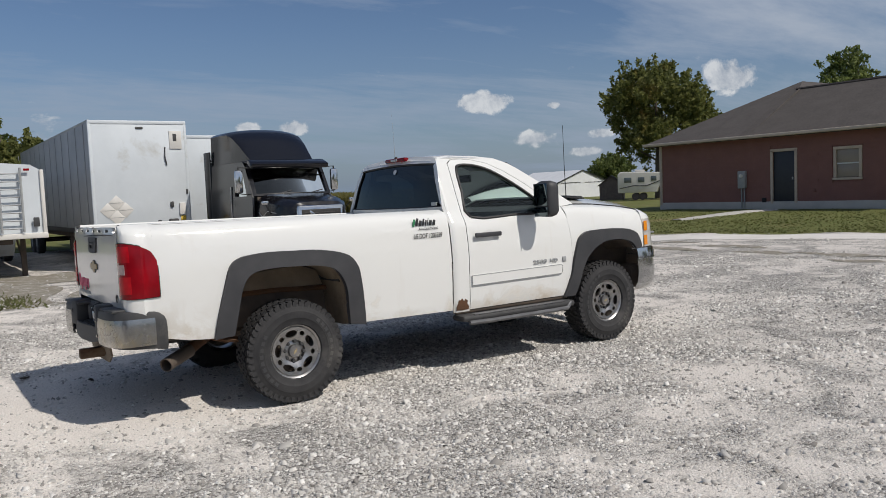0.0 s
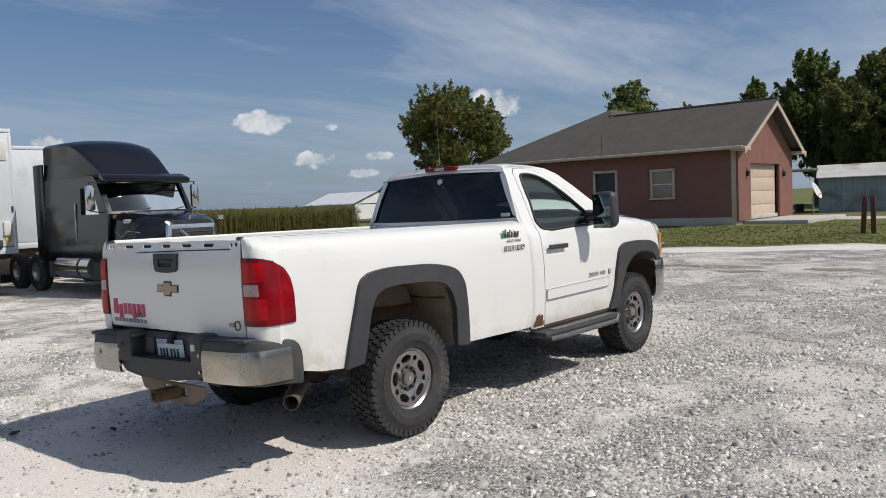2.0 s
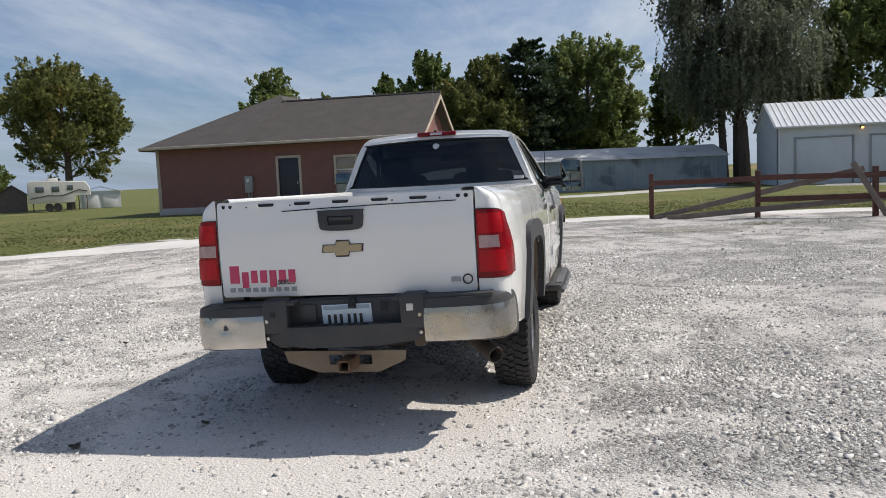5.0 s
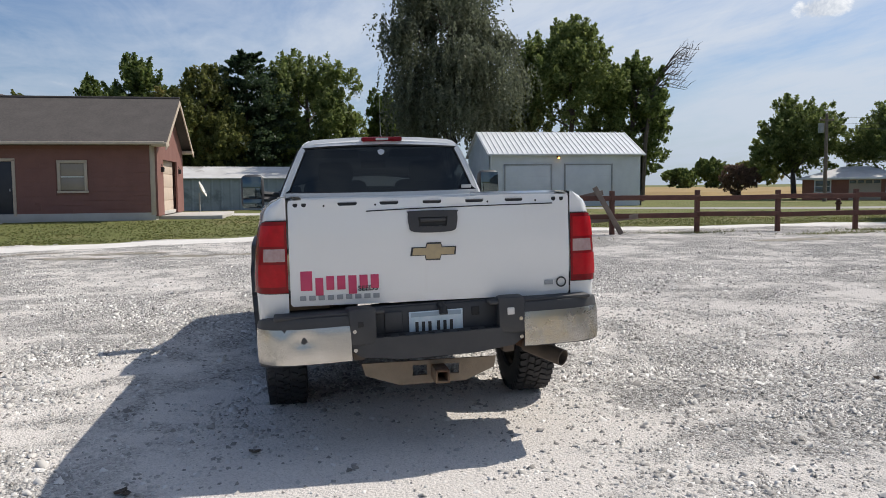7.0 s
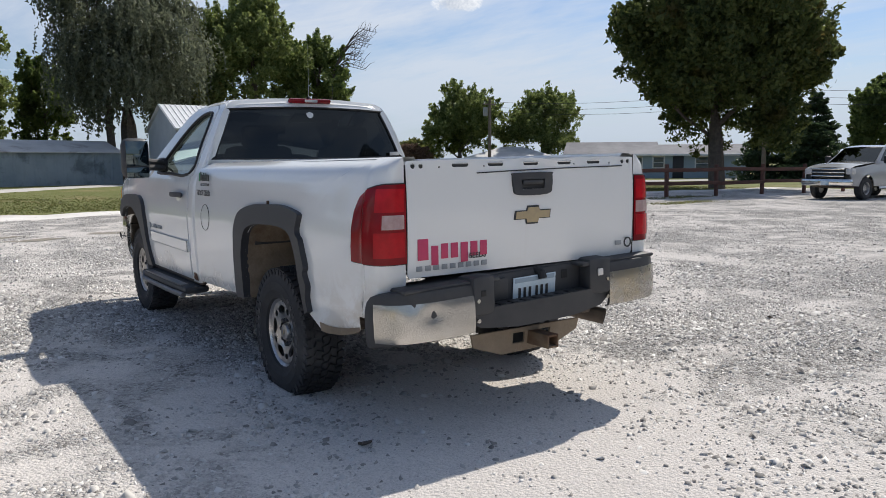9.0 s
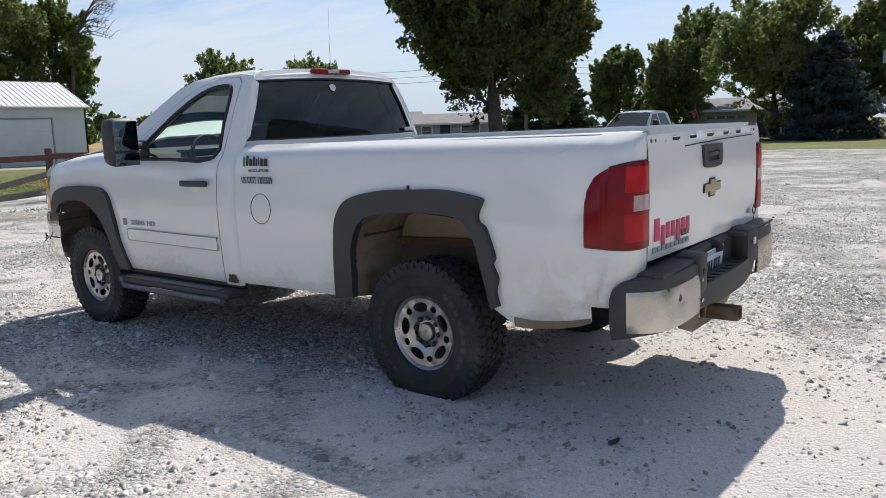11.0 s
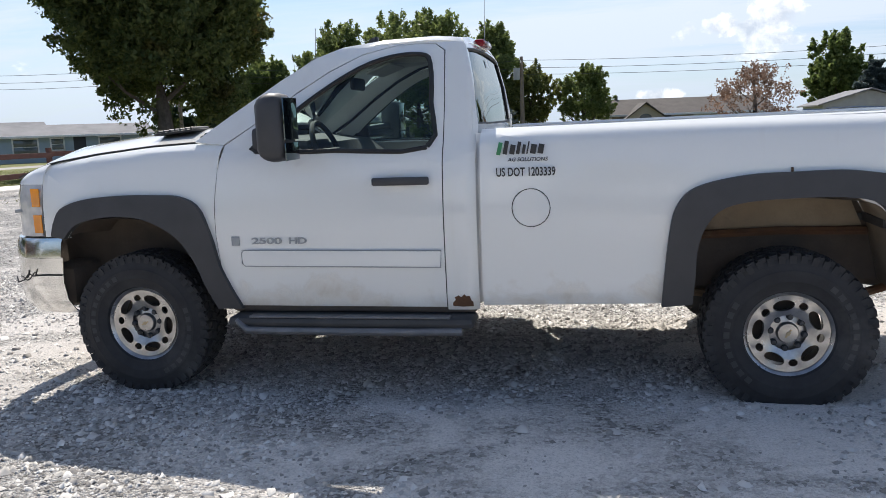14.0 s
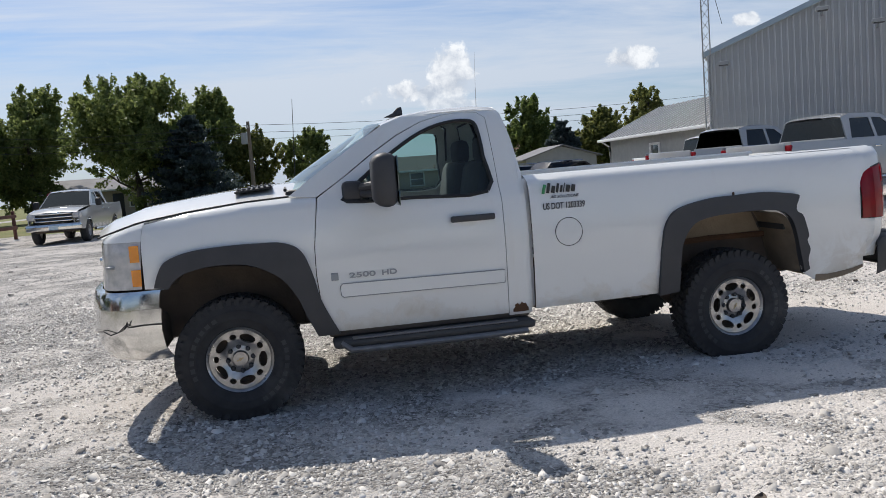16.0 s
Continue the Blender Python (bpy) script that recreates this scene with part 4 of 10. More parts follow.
def build_pickup():
    t = thing("pickup_truck", pose(0, 0, 0.012, -0.85, 0, 0), "white single-cab pickup with black fender flares on gravel", "pickup truck")
    # load bed sides
    for side in (1, -1):
        name = "bed_side"
        out = [(1.452, 0.485)] + smooth_line(ARCH_R, 5) + ([(-0.60, 0.47), (-0.80, 0.485), (-1.0, 0.53)] if side > 0 else [(-0.60, 0.53), (-0.80, 0.545), (-1.0, 0.585)]) + [(-1.0, 1.385), (1.452, 1.385)]
        bm = sheet(out, [], lambda u, v: (u, side * bed_half(u, v), settle(u, v) + (0.0 if v < 1.3 else 0.003 * math.sin(u * 2))), CUT_X, CUT_Z)
        shell(bm, 0.004)
        part(name, bm, "white", t)
        bm = tail_pillar(side, n=31, more=(-1.06, -1.03))
        part("bed_corner", bm, "white", t)
        if side > 0:
            foot = [(-0.60, 0.462), (-0.66, 0.458), (-0.74, 0.466), (-0.82, 0.474), (-0.93, 0.498), (-1.0, 0.522), (-1.0, 0.545), (-0.90, 0.525), (-0.78, 0.51), (-0.70, 0.505), (-0.60, 0.512)]
            bm = sheet(foot, [], lambda u, v: (u, bed_half(u, v) + 0.0025, v), CUT_X)
            part("rust_edge", bm, "mud", t, "rusty torn lower edge of the bed side")
        # top rail, rounded over towards the inside
        rows = []
        for i in range(24):
            x = 1.452 - i * (2.63 / 23)
            y = bed_half(x, 1.385)
            z = rail_z(x)
            rows.append([(x, side * (y + 0.002), z - 0.001), (x, side * (y - 0.008), z + 0.005), (x, side * (y - 0.02), z + 0.007), (x, side * (y - 0.07), z + 0.007), (x, side * (y - 0.08), z - 0.005), (x, side * (y - 0.08), 1.03)])
        bm = bmesh.new()
        add_grid(bm, rows)
        part("bed_rail", bm, "white", t)
        # wheel openings
        part("wheel_well", wheel_well(side, ARCH_R, bed_half), "mud", t, "tan dust-caked rear wheel well")
        part("wheel_well", wheel_well(side, ARCH_F, fender_half), "frame", t, "dusty dark front wheel well")
        for arch, x in ((ARCH_R, 0), (ARCH_F, 1)):
            bm = sheet(smooth_line(arch, 4), [], lambda u, v: (u, side * (0.58 if x == 0 else 0.54), v))
            part("well_back", bm, "frame", t, "dark brown inner wall of the wheel well")
            if x == 0:
                bm = sheet([(-0.40, 0.815), (0.41, 0.80), (0.36, 0.92), (0.22, 0.97), (-0.22, 0.985), (-0.34, 0.955)], [], lambda u, v: (u, side * 0.605, v))
                push(bm, (0, -side * 0.02, 0))
                part("inner_panel", bm, "mud", t, "tan dusty liner panel")
                part("liner_ledge", tube([(-0.42, side * 0.62, 0.79), (0.0, side * 0.62, 0.795), (0.43, side * 0.62, 0.775)], 0.022, 6), "rust", t, "rusty ledge in the wheel well")
        if side < 0:
            part("fender_flare", flare(side, FLARE_R, ARCH_R, bed_half), "flare", t, "black plastic rear fender flare")
        else:
            torn = FLARE_R[:8] + [(-0.36, 1.104), (-0.45, 1.086), (-0.456, 1.064), (-0.432, 1.01), (-0.437, 0.972), (-0.475, 0.945), (-0.50, 0.88), (-0.522, 0.80), (-0.508, 0.765), (-0.533, 0.70), (-0.518, 0.63), (-0.532, 0.56)]
            part("fender_flare", flare(side, torn, ARCH_R, bed_half), "flare", t, "black plastic rear fender flare, torn at the back")
            bm = box((0.02, 0.985, 1.128), (0.010, 0.016, 0.022), 0.003)
            part("flare_clip", bm, "rust", t, "rusty clip")
        part("fender_flare", flare(side, FLARE_F, ARCH_F, fender_half), "flare", t, "black plastic front fender flare")
        # tail lamp
        round_off = [(-1.30, 1.0), (-1.20, 1.0), (-1.12, 0.94), (-1.06, 0.84), (-1.025, 0.74), (-1.0, 0.62), (-0.985, 0.50)]

        def lamp_skin(grow, z0, z1, upto):
            bm = tail_pillar(side, grow, z0, z1, upto, 11, more=(-1.065, -1.045, -1.025, -1.008, -0.995))
            for v in bm.verts:
                k = curve_at(round_off, v.co.x + (-0.985 - upto))
                v.co.z = 1.03 + (v.co.z - 1.03) * (k if v.co.z > 1.03 else 0.92 + 0.08 * k)
            shell(bm, 0.004)
            return bm
        part("lamp_gasket", lamp_skin(0.006, 0.867, 1.262, -0.978), "black", t, "black lamp gasket")
        bm = lamp_skin(0.013, 0.872, 1.256, -0.985)
        lamp = part("tail_lamp", bm, "red", t, "red wraparound tail lamp")
        for nm, z0, z1, mt in (("reverse_lens", 1.040, 1.108, "reverse"), ("lens_bar", 1.122, 1.235, "red_inner"), ("lens_bar", 0.905, 1.025, "red_inner")):
            bm = tail_pillar(side, 0.0155, z0, z1, -1.0, 5, 0, 4 if nm == "reverse_lens" else 5)
            for v in bm.verts:
                v.co.y += side * 0.012 * (abs(v.co.y) < 0.80)
            shell(bm, 0.003)
            part(nm, bm, mt, lamp, "pinkish clear reversing lens" if mt == "reverse" else "")
        # cab shell: rear corner, roof rail and windscreen pillar
        cab_out = [(1.475, 0.46), (1.635, 0.46), (1.635, 1.2), (1.638, 1.5), (1.648, 1.765), (1.70, 1.803), (1.80, 1.808), (1.92, 1.802), (2.085, 1.765), (2.26, 1.685), (2.44, 1.575), (2.63, 1.44), (2.815, 1.325),
                 (2.98, 1.345), (2.79, 1.475), (2.52, 1.65), (2.34, 1.757), (2.2, 1.808), (2.0, 1.834), (1.7, 1.842), (1.585, 1.828), (1.545, 1.79), (1.50, 1.60), (1.468, 1.38), (1.475, 1.25)]
        bm = sheet(cab_out, [], lambda u, v: (u, side * (cab_half(u, v) - (0.02 * max(0, (1.53 - u) / 0.06) ** 2 if u < 1.53 else 0)), v), CUT_X + [1.49, 1.505, 1.52, 1.535], CUT_Z)
        shell(bm, 0.02)
        part("cab_shell", bm, "white", t)
        rag = [(1.492, 0.478), (1.56, 0.474), (1.622, 0.478), (1.626, 0.505), (1.605, 0.535), (1.612, 0.555), (1.585, 0.575), (1.57, 0.555), (1.55, 0.585), (1.535, 0.565), (1.515, 0.57), (1.505, 0.53), (1.494, 0.52)]
        bm = sheet(rag if side < 0 else [(x * 0.8 + 0.31, 0.48 + (z - 0.48) * 0.6) for x, z in rag], [], lambda u, v: (u, side * (cab_half(u, v) + 0.002), v), cuts_v=[0.51, 0.54])
        part("rust_patch", bm, "rust", t, "brown rust patch with peeling paint")
        # door
        door_out = [(1.640, 0.475), (2.770, 0.478), (2.835, 0.62), (2.853, 0.85), (2.849, 1.02), (2.826, 1.20), (2.806, 1.321), (2.625, 1.4365), (2.435, 1.5695), (2.254, 1.681), (2.083, 1.7605), (1.92, 1.7975), (1.80, 1.8035), (1.703, 1.7985), (1.653, 1.762), (1.642, 1.5), (1.640, 1.2)]
        win = smooth_line([(1.718, 1.280), (1.708, 1.5), (1.722, 1.70), (1.775, 1.748), (1.93, 1.742), (2.10, 1.69), (2.30, 1.575), (2.48, 1.445), (2.60, 1.345), (2.625, 1.283), (2.2, 1.277)], 3, True)
        bm = sheet(door_out, [win], lambda u, v: (u, side * (cab_half(u, v) + 0.003), v), CUT_X, CUT_Z)
        shell(bm, 0.03)
        door = part("door", bm, "white", t, "white door with a body-coloured moulding")
        rim = [(2.82, 1.322), (2.625, 1.437), (2.436, 1.570), (2.255, 1.680), (2.082, 1.760), (1.92, 1.797), (1.80, 1.803), (1.705, 1.799), (1.654, 1.765), (1.641, 1.5)]
        part("door_seal", tube([(u, side * (cab_half(u, v) - 0.020), v) for u, v in rim], 0.011, 6), "black", door, "black rubber door seal")
        pane = sheet(win, [], lambda u, v: (u, side * (cab_half(u, v) - 0.012), v), CUT_X, CUT_Z)
        orient(pane, CORE)
        p = part("window_pane", pane, "window", door, "lightly tinted side window", recalc=False)
        p.visible_shadow = False
        bm = bmesh.new()
        ring = [Vector((u, side * (cab_half(u, v) + 0.004), v)) for u, v in win]
        add_tube(bm, ring + ring[:1], 0.013, 6, caps=False)
        part("window_seal", bm, "black", door, "black rubber window seal")
        bm = sheet([(1.66, 0.685), (2.71, 0.695), (2.715, 0.78), (1.655, 0.77)], [], lambda u, v: (u, side * (cab_half(u, v) + 0.016), v), CUT_X[::2])
        geo = bmesh.ops.extrude_face_region(bm, geom=bm.faces[:])
        for v in [g for g in geo["geom"] if isinstance(g, bmesh.types.BMVert)]:
            v.co.y -= side * 0.014
        part("moulding", bm, "white", door)
        # grey line drawn round the moulding to mark its outline
        ring = [Vector((u, side * (cab_half(u, v) + 0.0155), v)) for u, v in ((1.66, 0.685), (2.0, 0.688), (2.4, 0.692), (2.70, 0.695), (2.715, 0.71), (2.715, 0.765), (2.70, 0.78), (2.4, 0.777), (2.0, 0.773), (1.655, 0.77), (1.66, 0.685))]
        part("moulding_edge", tube(ring, 0.0035, 5, caps=False), "grey_plain", door, "thin grey outline")
        bm = bmesh.new()
        add_box(bm, (1.845, side * 1.012, 1.120), (0.29, 0.022, 0.040), 0.012)
        add_box(bm, (1.74, side * 1.008, 1.120), (0.06, 0.026, 0.030), 0.010)
        part("door_handle", bm, "flare", door, "black pull handle")
        bm = lathe([(0.0, 0.0), (0.05, 0.0), (0.058, 0.004), (0.0, 0.006)], 24)
        bmesh.ops.transform(bm, matrix=Matrix.Translation((1.87, side * 0.984, 1.113)) @ Matrix.Diagonal((1.15, side, 0.85, 1)), verts=bm.verts)
        part("handle_cup", bm, "white", door)
        # badges on the door
        if side > 0:
            m = Matrix.Translation((2.655, 1.0, 0.812)) @ pose(0, 0, 0, 90, 0, 180)
            words("door_badge", "2500", 0.046, "grey_plain", door, m, 0.004, width=0.165, label="worn grey badge digits")
            words("door_badge", "HD", 0.046, "grey_plain", door, m @ Matrix.Translation((0.205, 0, 0)), 0.004, width=0.095, label="worn grey badge letters")
            add = box((2.745, 0.998, 0.828), (0.045, 0.006, 0.048), 0.006)
        else:
            m = Matrix.Translation((2.36, -1.0, 0.812)) @ pose(0, 0, 0, 90, 0, 0)
            words("door_badge", "2500", 0.046, "grey_plain", door, m, 0.004, width=0.165, label="worn grey badge digits")
            words("door_badge", "HD", 0.046, "grey_plain", door, m @ Matrix.Translation((0.205, 0, 0)), 0.004, width=0.095, label="worn grey badge letters")
            add = box((2.745, -0.998, 0.828), (0.045, 0.006, 0.048), 0.006)
        part("fuel_badge", add, "grey_plain", door)
        # fender
        fo = [(2.777, 0.47), (2.840, 0.62), (2.858, 0.85), (2.854, 1.02), (2.831, 1.20), (2.815, 1.325), (2.98, 1.335), (3.26, 1.322), (3.59, 1.288), (3.87, 1.238), (3.872, 0.86)] + smooth_line(ARCH_F, 5)
        bm = sheet(fo, [], lambda u, v: (u, side * fender_half(u, v), v), CUT_X, CUT_Z + [1.27, 1.29, 1.31, 1.325])
        shell(bm, 0.004)
        part("front_fender", bm, "white", t)
        # headlamp
        rows = []
        for z in np.linspace(0.862, 1.148, 6):
            rows.append([(x + 0.02 * (1.148 - z) / 0.29, side * (y - 0.02 * (z > 1.12)), z) for x, y in ((3.872, 0.966), (3.95, 0.955), (4.03, 0.925), (4.09, 0.865), (4.13, 0.765), (4.15, 0.64))])
        bm = bmesh.new()
        add_grid(bm, rows)
        shell(bm, 0.01)
        lamp = part("headlamp", bm, "clear", t, "cloudy clear headlamp with amber corner")
        for z in (0.93, 1.075):
            bm = sheet([(3.876, z - 0.05), (3.93, z - 0.05), (3.93, z + 0.05), (3.874, z + 0.05)], [], lambda u, v: (u + 0.01, side * (curve_at([(3.87, 0.975), (3.95, 0.964)], u)), v))
            shell(bm, 0.004)
            part("amber_lens", bm, "amber", lamp, "amber turn lens")
        bm = bmesh.new()
        add_box(bm, (4.06, side * 0.915, 1.0), (0.05, 0.05, 0.018), 0.004, Matrix.Rotation(side * -0.9, 3, "Z"))
        part("lamp_bar", bm, "grey_plain", lamp)
        # fender tip over the headlamp, up to the bonnet's edge
        rows = []
        for k in range(6):
            row = []
            for x, y in ((3.868, 0.966), (3.95, 0.955), (4.03, 0.925), (4.09, 0.865), (4.125, 0.785), (4.14, 0.70)):
                top = curve_at(HOOD_EDGE, x) + 0.004
                z = 1.146 + (top - 1.146) * k / 5
                drop = fender_half(3.87, 1.146 + (1.238 - 1.146) * k / 5) - fender_half(3.87, 1.146)
                row.append((x - 0.02 * (k / 5) ** 2, side * (y - 0.012 + drop * (1.0 if x < 4.1 else 0.4)), z))
            rows.append(row)
        bm = bmesh.new()
        add_grid(bm, rows)
        shell(bm, 0.004)
        part("fender_tip", bm, "white", t)
        # running board
        bm = bmesh.new()
        add_box(bm, (2.14, side * 0.985, 0.412), (1.30, 0.19, 0.055), 0.025)
        board = part("running_board", bm, "dark", t, "black running board")
        part("step_strip", box((2.14, side * 1.045, 0.441), (1.06, 0.06, 0.012), 0.005), "step_edge", board, "scuffed grey tread strip")
        bm = bmesh.new()
        add_tube(bm, [(2.74, side * 1.06, 0.42), (2.68, side * 1.085, 0.375), (2.5, side * 1.085, 0.372), (1.8, side * 1.085, 0.372), (1.55, side * 1.075, 0.375)], 0.020, 10)
        part("board_edge", bm, "step_edge", board)
        part("rocker", box((2.15, side * 0.93, 0.47), (1.32, 0.06, 0.06), 0.02), "frame", t, "dirty rocker panel")
        # mirror
        bm = bmesh.new()
        add_box(bm, (2.40, side * 1.165, 1.405), (0.125, 0.215, 0.325), 0.058, segments=3)
        for v in bm.verts:
            v.co.x += 0.035 * (1 - ((v.co.z - 1.405) / 0.18) ** 2) * (1 if v.co.x > 2.40 else 0)
        mir = part("wing_mirror", bm, "flare", t, "large black towing mirror")
        part("mirror_glass", box((2.333, side * 1.165, 1.445), (0.008, 0.175, 0.20), 0.01), "mirror", mir, "flat mirror glass")
        part("mirror_glass", box((2.333, side * 1.165, 1.29), (0.008, 0.175, 0.085), 0.01), "mirror", mir, "convex lower mirror glass")
        bm = bmesh.new()
        add_tube(bm, [(2.42, side * 1.08, 1.38), (2.50, side * 0.95, 1.37), (2.56, side * 0.885, 1.36)], 0.026, 8)
        add_tube(bm, [(2.40, side * 1.08, 1.33), (2.48, side * 0.95, 1.325), (2.56, side * 0.895, 1.325)], 0.026, 8)
        add_box(bm, (2.585, side * 0.90, 1.345), (0.13, 0.07, 0.13), 0.03)
        part("mirror_arm", bm, "flare", mir)
        # marks on the bed side
        y = side * 0.983
        face = pose(0, 0, 0, 90 + 6 * 1, 0, 180 if side > 0 else 0)
        x0 = 1.375 if side > 0 else 1.08
        sg = -1 if side > 0 else 1
        words("decal_text", "AG SOLUTIONS", 0.026, "ink", t, Matrix.Translation((x0 + sg * 0.06, side * 0.977, 1.200)) @ face, 0.001, 0.2, 0.195, label="small black slanted letters")
        words("decal_text", "US DOT 1203339", 0.058, "ink", t, Matrix.Translation((x0 + sg * 0.005, side * 0.985, 1.130)) @ face, 0.001, 0, 0.285, label="black sticker letters and digits")
        bm = bmesh.new()
        add_box(bm, (x0 + sg * 0.022, side * 0.970, 1.262), (0.020, 0.003, 0.062), 0.001, Matrix.Rotation(sg * 0.25, 3, "Y"))
        part("decal_mark", bm, "green", t, "green leaf-coloured sticker mark")
        # plain bars in place of the maker's word
        bx = 0.04
        for w, h in ((0.026, 0.066), (0.030, 0.046), (0.022, 0.060), (0.020, 0.046), (0.012, 0.060), (0.032, 0.046), (0.032, 0.046)):
            bm = box((x0 + sg * (bx + w / 2), side * (0.9705 - (h - 0.046) * 0.06), 1.234 + h / 2), (w - 0.005, 0.003, h), 0.006, Matrix.Rotation(sg * 0.2, 3, "Y"))
            part("decal_bar", bm, "ink", t, "bold black sticker bar")
            bx += w + 0.004
        if side > 0:
            bm = bmesh.new()
            ring = [Vector((1.205 + 0.092 * math.cos(a), bed_half(1.2, 0.975 + 0.092 * math.sin(a)) + 0.002, 0.975 + 0.092 * math.sin(a))) for a in np.linspace(0, 2 * math.pi, 41)]
            add_tube(bm, ring, 0.0020, 5, caps=False)
            part("fuel_door_gap", bm, "black", t, "round fuel door seam")
            bm = sheet([(1.205 + 0.089 * math.cos(a), 0.975 + 0.089 * math.sin(a)) for a in np.linspace(0, 2 * math.pi, 33)[:-1]], [], lambda u, v: (u, bed_half(u, v) + 0.0015, v), cuts_v=[0.93, 0.97, 1.0])
            part("fuel_door", bm, "white", t)
        else:
            bm = tube([(0.86, -0.977, 1.075), (0.80, -0.978, 1.072), (0.72, -0.978, 1.076)], 0.003, 5)
            part("scratch", bm, "grey_plain", t, "short grey scratch")

    # seams between panels
    for side in (1, -1):
        for pts in ([(1.641, z) for z in np.linspace(0.48, 1.78, 18)], [(2.855 + 0.0 * z, z) for z in np.linspace(0.85, 1.05, 5)]):
            bm = bmesh.new()
            add_tube(bm, [(x, side * (cab_half(x, z) - 0.004), z) for x, z in pts], 0.0035, 5)
            part("panel_gap", bm, "black", t)
        bm = sheet([(1.448, 0.50), (1.482, 0.48), (1.478, 1.34), (1.448, 1.34)], [], lambda u, v: (u, side * (bed_half(u, v) - 0.040), v), cuts_v=[0.8, 1.1])
        part("cab_gap", bm, "white", t)

    # cab roof, windscreen, rear wall
    rows = []
    for x in (1.545, 1.56, 1.585, 1.64, 1.72, 1.85, 2.0, 2.1, 2.2, 2.28, 2.34):
        z0 = curve_at(ROOF, x)
        fx = 0.045 * max(0, (x - 2.2) / 0.14)
        rows.append([(x + fx * (1 - (k / 8) ** 2), k / 8 * 0.665, z0 + 0.028 * (1 - (k / 8) ** 2) - 0.02 * max(0, abs(k) - 7)) for k in range(-8, 9)])
    bm = bmesh.new()
    add_grid(bm, rows)
    shell(bm, 0.02)
    roof = part("cab_roof", bm, "white", t)
    rows = []
    for i in range(9):
        s = i / 8
        w = 0.69 + 0.185 * s
        rows.append([(2.345 + 0.60 * s + (0.055 + 0.09 * s) * (1 - (k / 8) ** 2), w * k / 8, 1.768 - 0.425 * s + 0.02 * (1 - (k / 8) ** 2)) for k in range(-8, 9)])
    bm = bmesh.new()
    add_grid(bm, rows)
    orient(bm, CORE)
    ws = part("windscreen", bm, "window", t, "pale reflecting windscreen", recalc=False)
    ws.visible_shadow = False

    def rear(u, v):
        return (curve_at([(0.85, 1.478), (1.30, 1.472), (1.38, 1.462), (1.60, 1.494), (1.78, 1.54), (1.85, 1.585)], v) + 0.03 * (abs(u) / 0.8) ** 4, u, v)
    out = [(-0.925, 0.9), (0.925, 0.9), (0.915, 1.25), (0.895, 1.32), (0.862, 1.40), (0.775, 1.60), (0.705, 1.745), (0.655, 1.805), (0.60, 1.828), (0.3, 1.852), (0.0, 1.858), (-0.3, 1.852), (-0.60, 1.828), (-0.655, 1.805), (-0.705, 1.745), (-0.775, 1.60), (-0.862, 1.40), (-0.895, 1.32), (-0.915, 1.25)]
    win = smooth_line([(-0.785, 1.385), (0.0, 1.38), (0.785, 1.385), (0.80, 1.41), (0.72, 1.60), (0.655, 1.745), (0.625, 1.77), (0.0, 1.79), (-0.625, 1.77), (-0.655, 1.745), (-0.72, 1.60), (-0.80, 1.41)], 3, True)
    cuts = [k * 0.1 for k in range(-9, 10)]
    bm = sheet(out, [win], rear, cuts, CUT_Z)
    shell(bm, 0.012)
    part("cab_back", bm, "white", t)
    bm = sheet(win, [], lambda u, v: (rear(u, v)[0] + 0.004, u, v), cuts, CUT_Z)
    orient(bm, CORE + Vector((0.6, 0, 0.5)))
    rw = part("rear_window", bm, "window_dark", t, "dark tinted rear window", recalc=False)
    rw.visible_shadow = False
    bm = bmesh.new()
    ring = [Vector(rear(u, v)) + Vector((-0.003, 0, 0)) for u, v in win]
    add_tube(bm, ring + ring[:1], 0.010, 6, caps=False)
    part("window_seal", bm, "black", rw, "black rubber seal")
    bm = sheet([(0.03 * math.cos(a) + 0.0, 1.735 + 0.032 * math.sin(a) - (0.012 if math.sin(a) > 0.7 else 0)) for a in np.linspace(0, 2 * math.pi, 17)[:-1]], [], lambda u, v: (rear(u, v)[0] - 0.003, u - 0.0, v))
    part("window_sticker", bm, "white_plain", rw, "pale round sticker")
    bm = box((1.462, -0.745, 1.412), (0.006, 0.09, 0.03), 0.008)
    part("window_label", bm, "cream", rw, "small pale label")
    # third brake lamp
    bm = bmesh.new()
    add_box(bm, (1.545, -0.01, 1.840), (0.06, 0.36, 0.040), 0.016)
    lamp = part("roof_lamp", bm, "red", t, "red high brake lamp")
    part("lamp_centre", box((1.513, -0.01, 1.840), (0.008, 0.11, 0.022), 0.003), "clear", lamp)
    # aerials
    bm = tube([(2.22, 0.0, 1.83), (2.215, 0.0, 1.842)], 0.02, 12)
    fin = part("roof_fin", sheet([(2.13, 1.835), (2.27, 1.835), (2.20, 1.865), (2.165, 1.90), (2.135, 1.905)], [], lambda u, v: (u, 0.214, v - 0.004)), "flare", t, "black shark fin aerial")
    bmf = bmesh.new()
    bmf.from_mesh(fin.data)
    bmesh.ops.solidify(bmf, geom=bmf.faces[:], thickness=0.028)
    bmf.to_mesh(fin.data)
    bmf.free()
    bm.free()
    part("whip_aerial", tube([(1.535, 0.0, 1.85), (1.53, 0.0, 2.05), (1.52, 0.0, 2.29)], [0.003, 0.0012, 0.0007], 6), "grey_plain", t, "thin whip aerial")
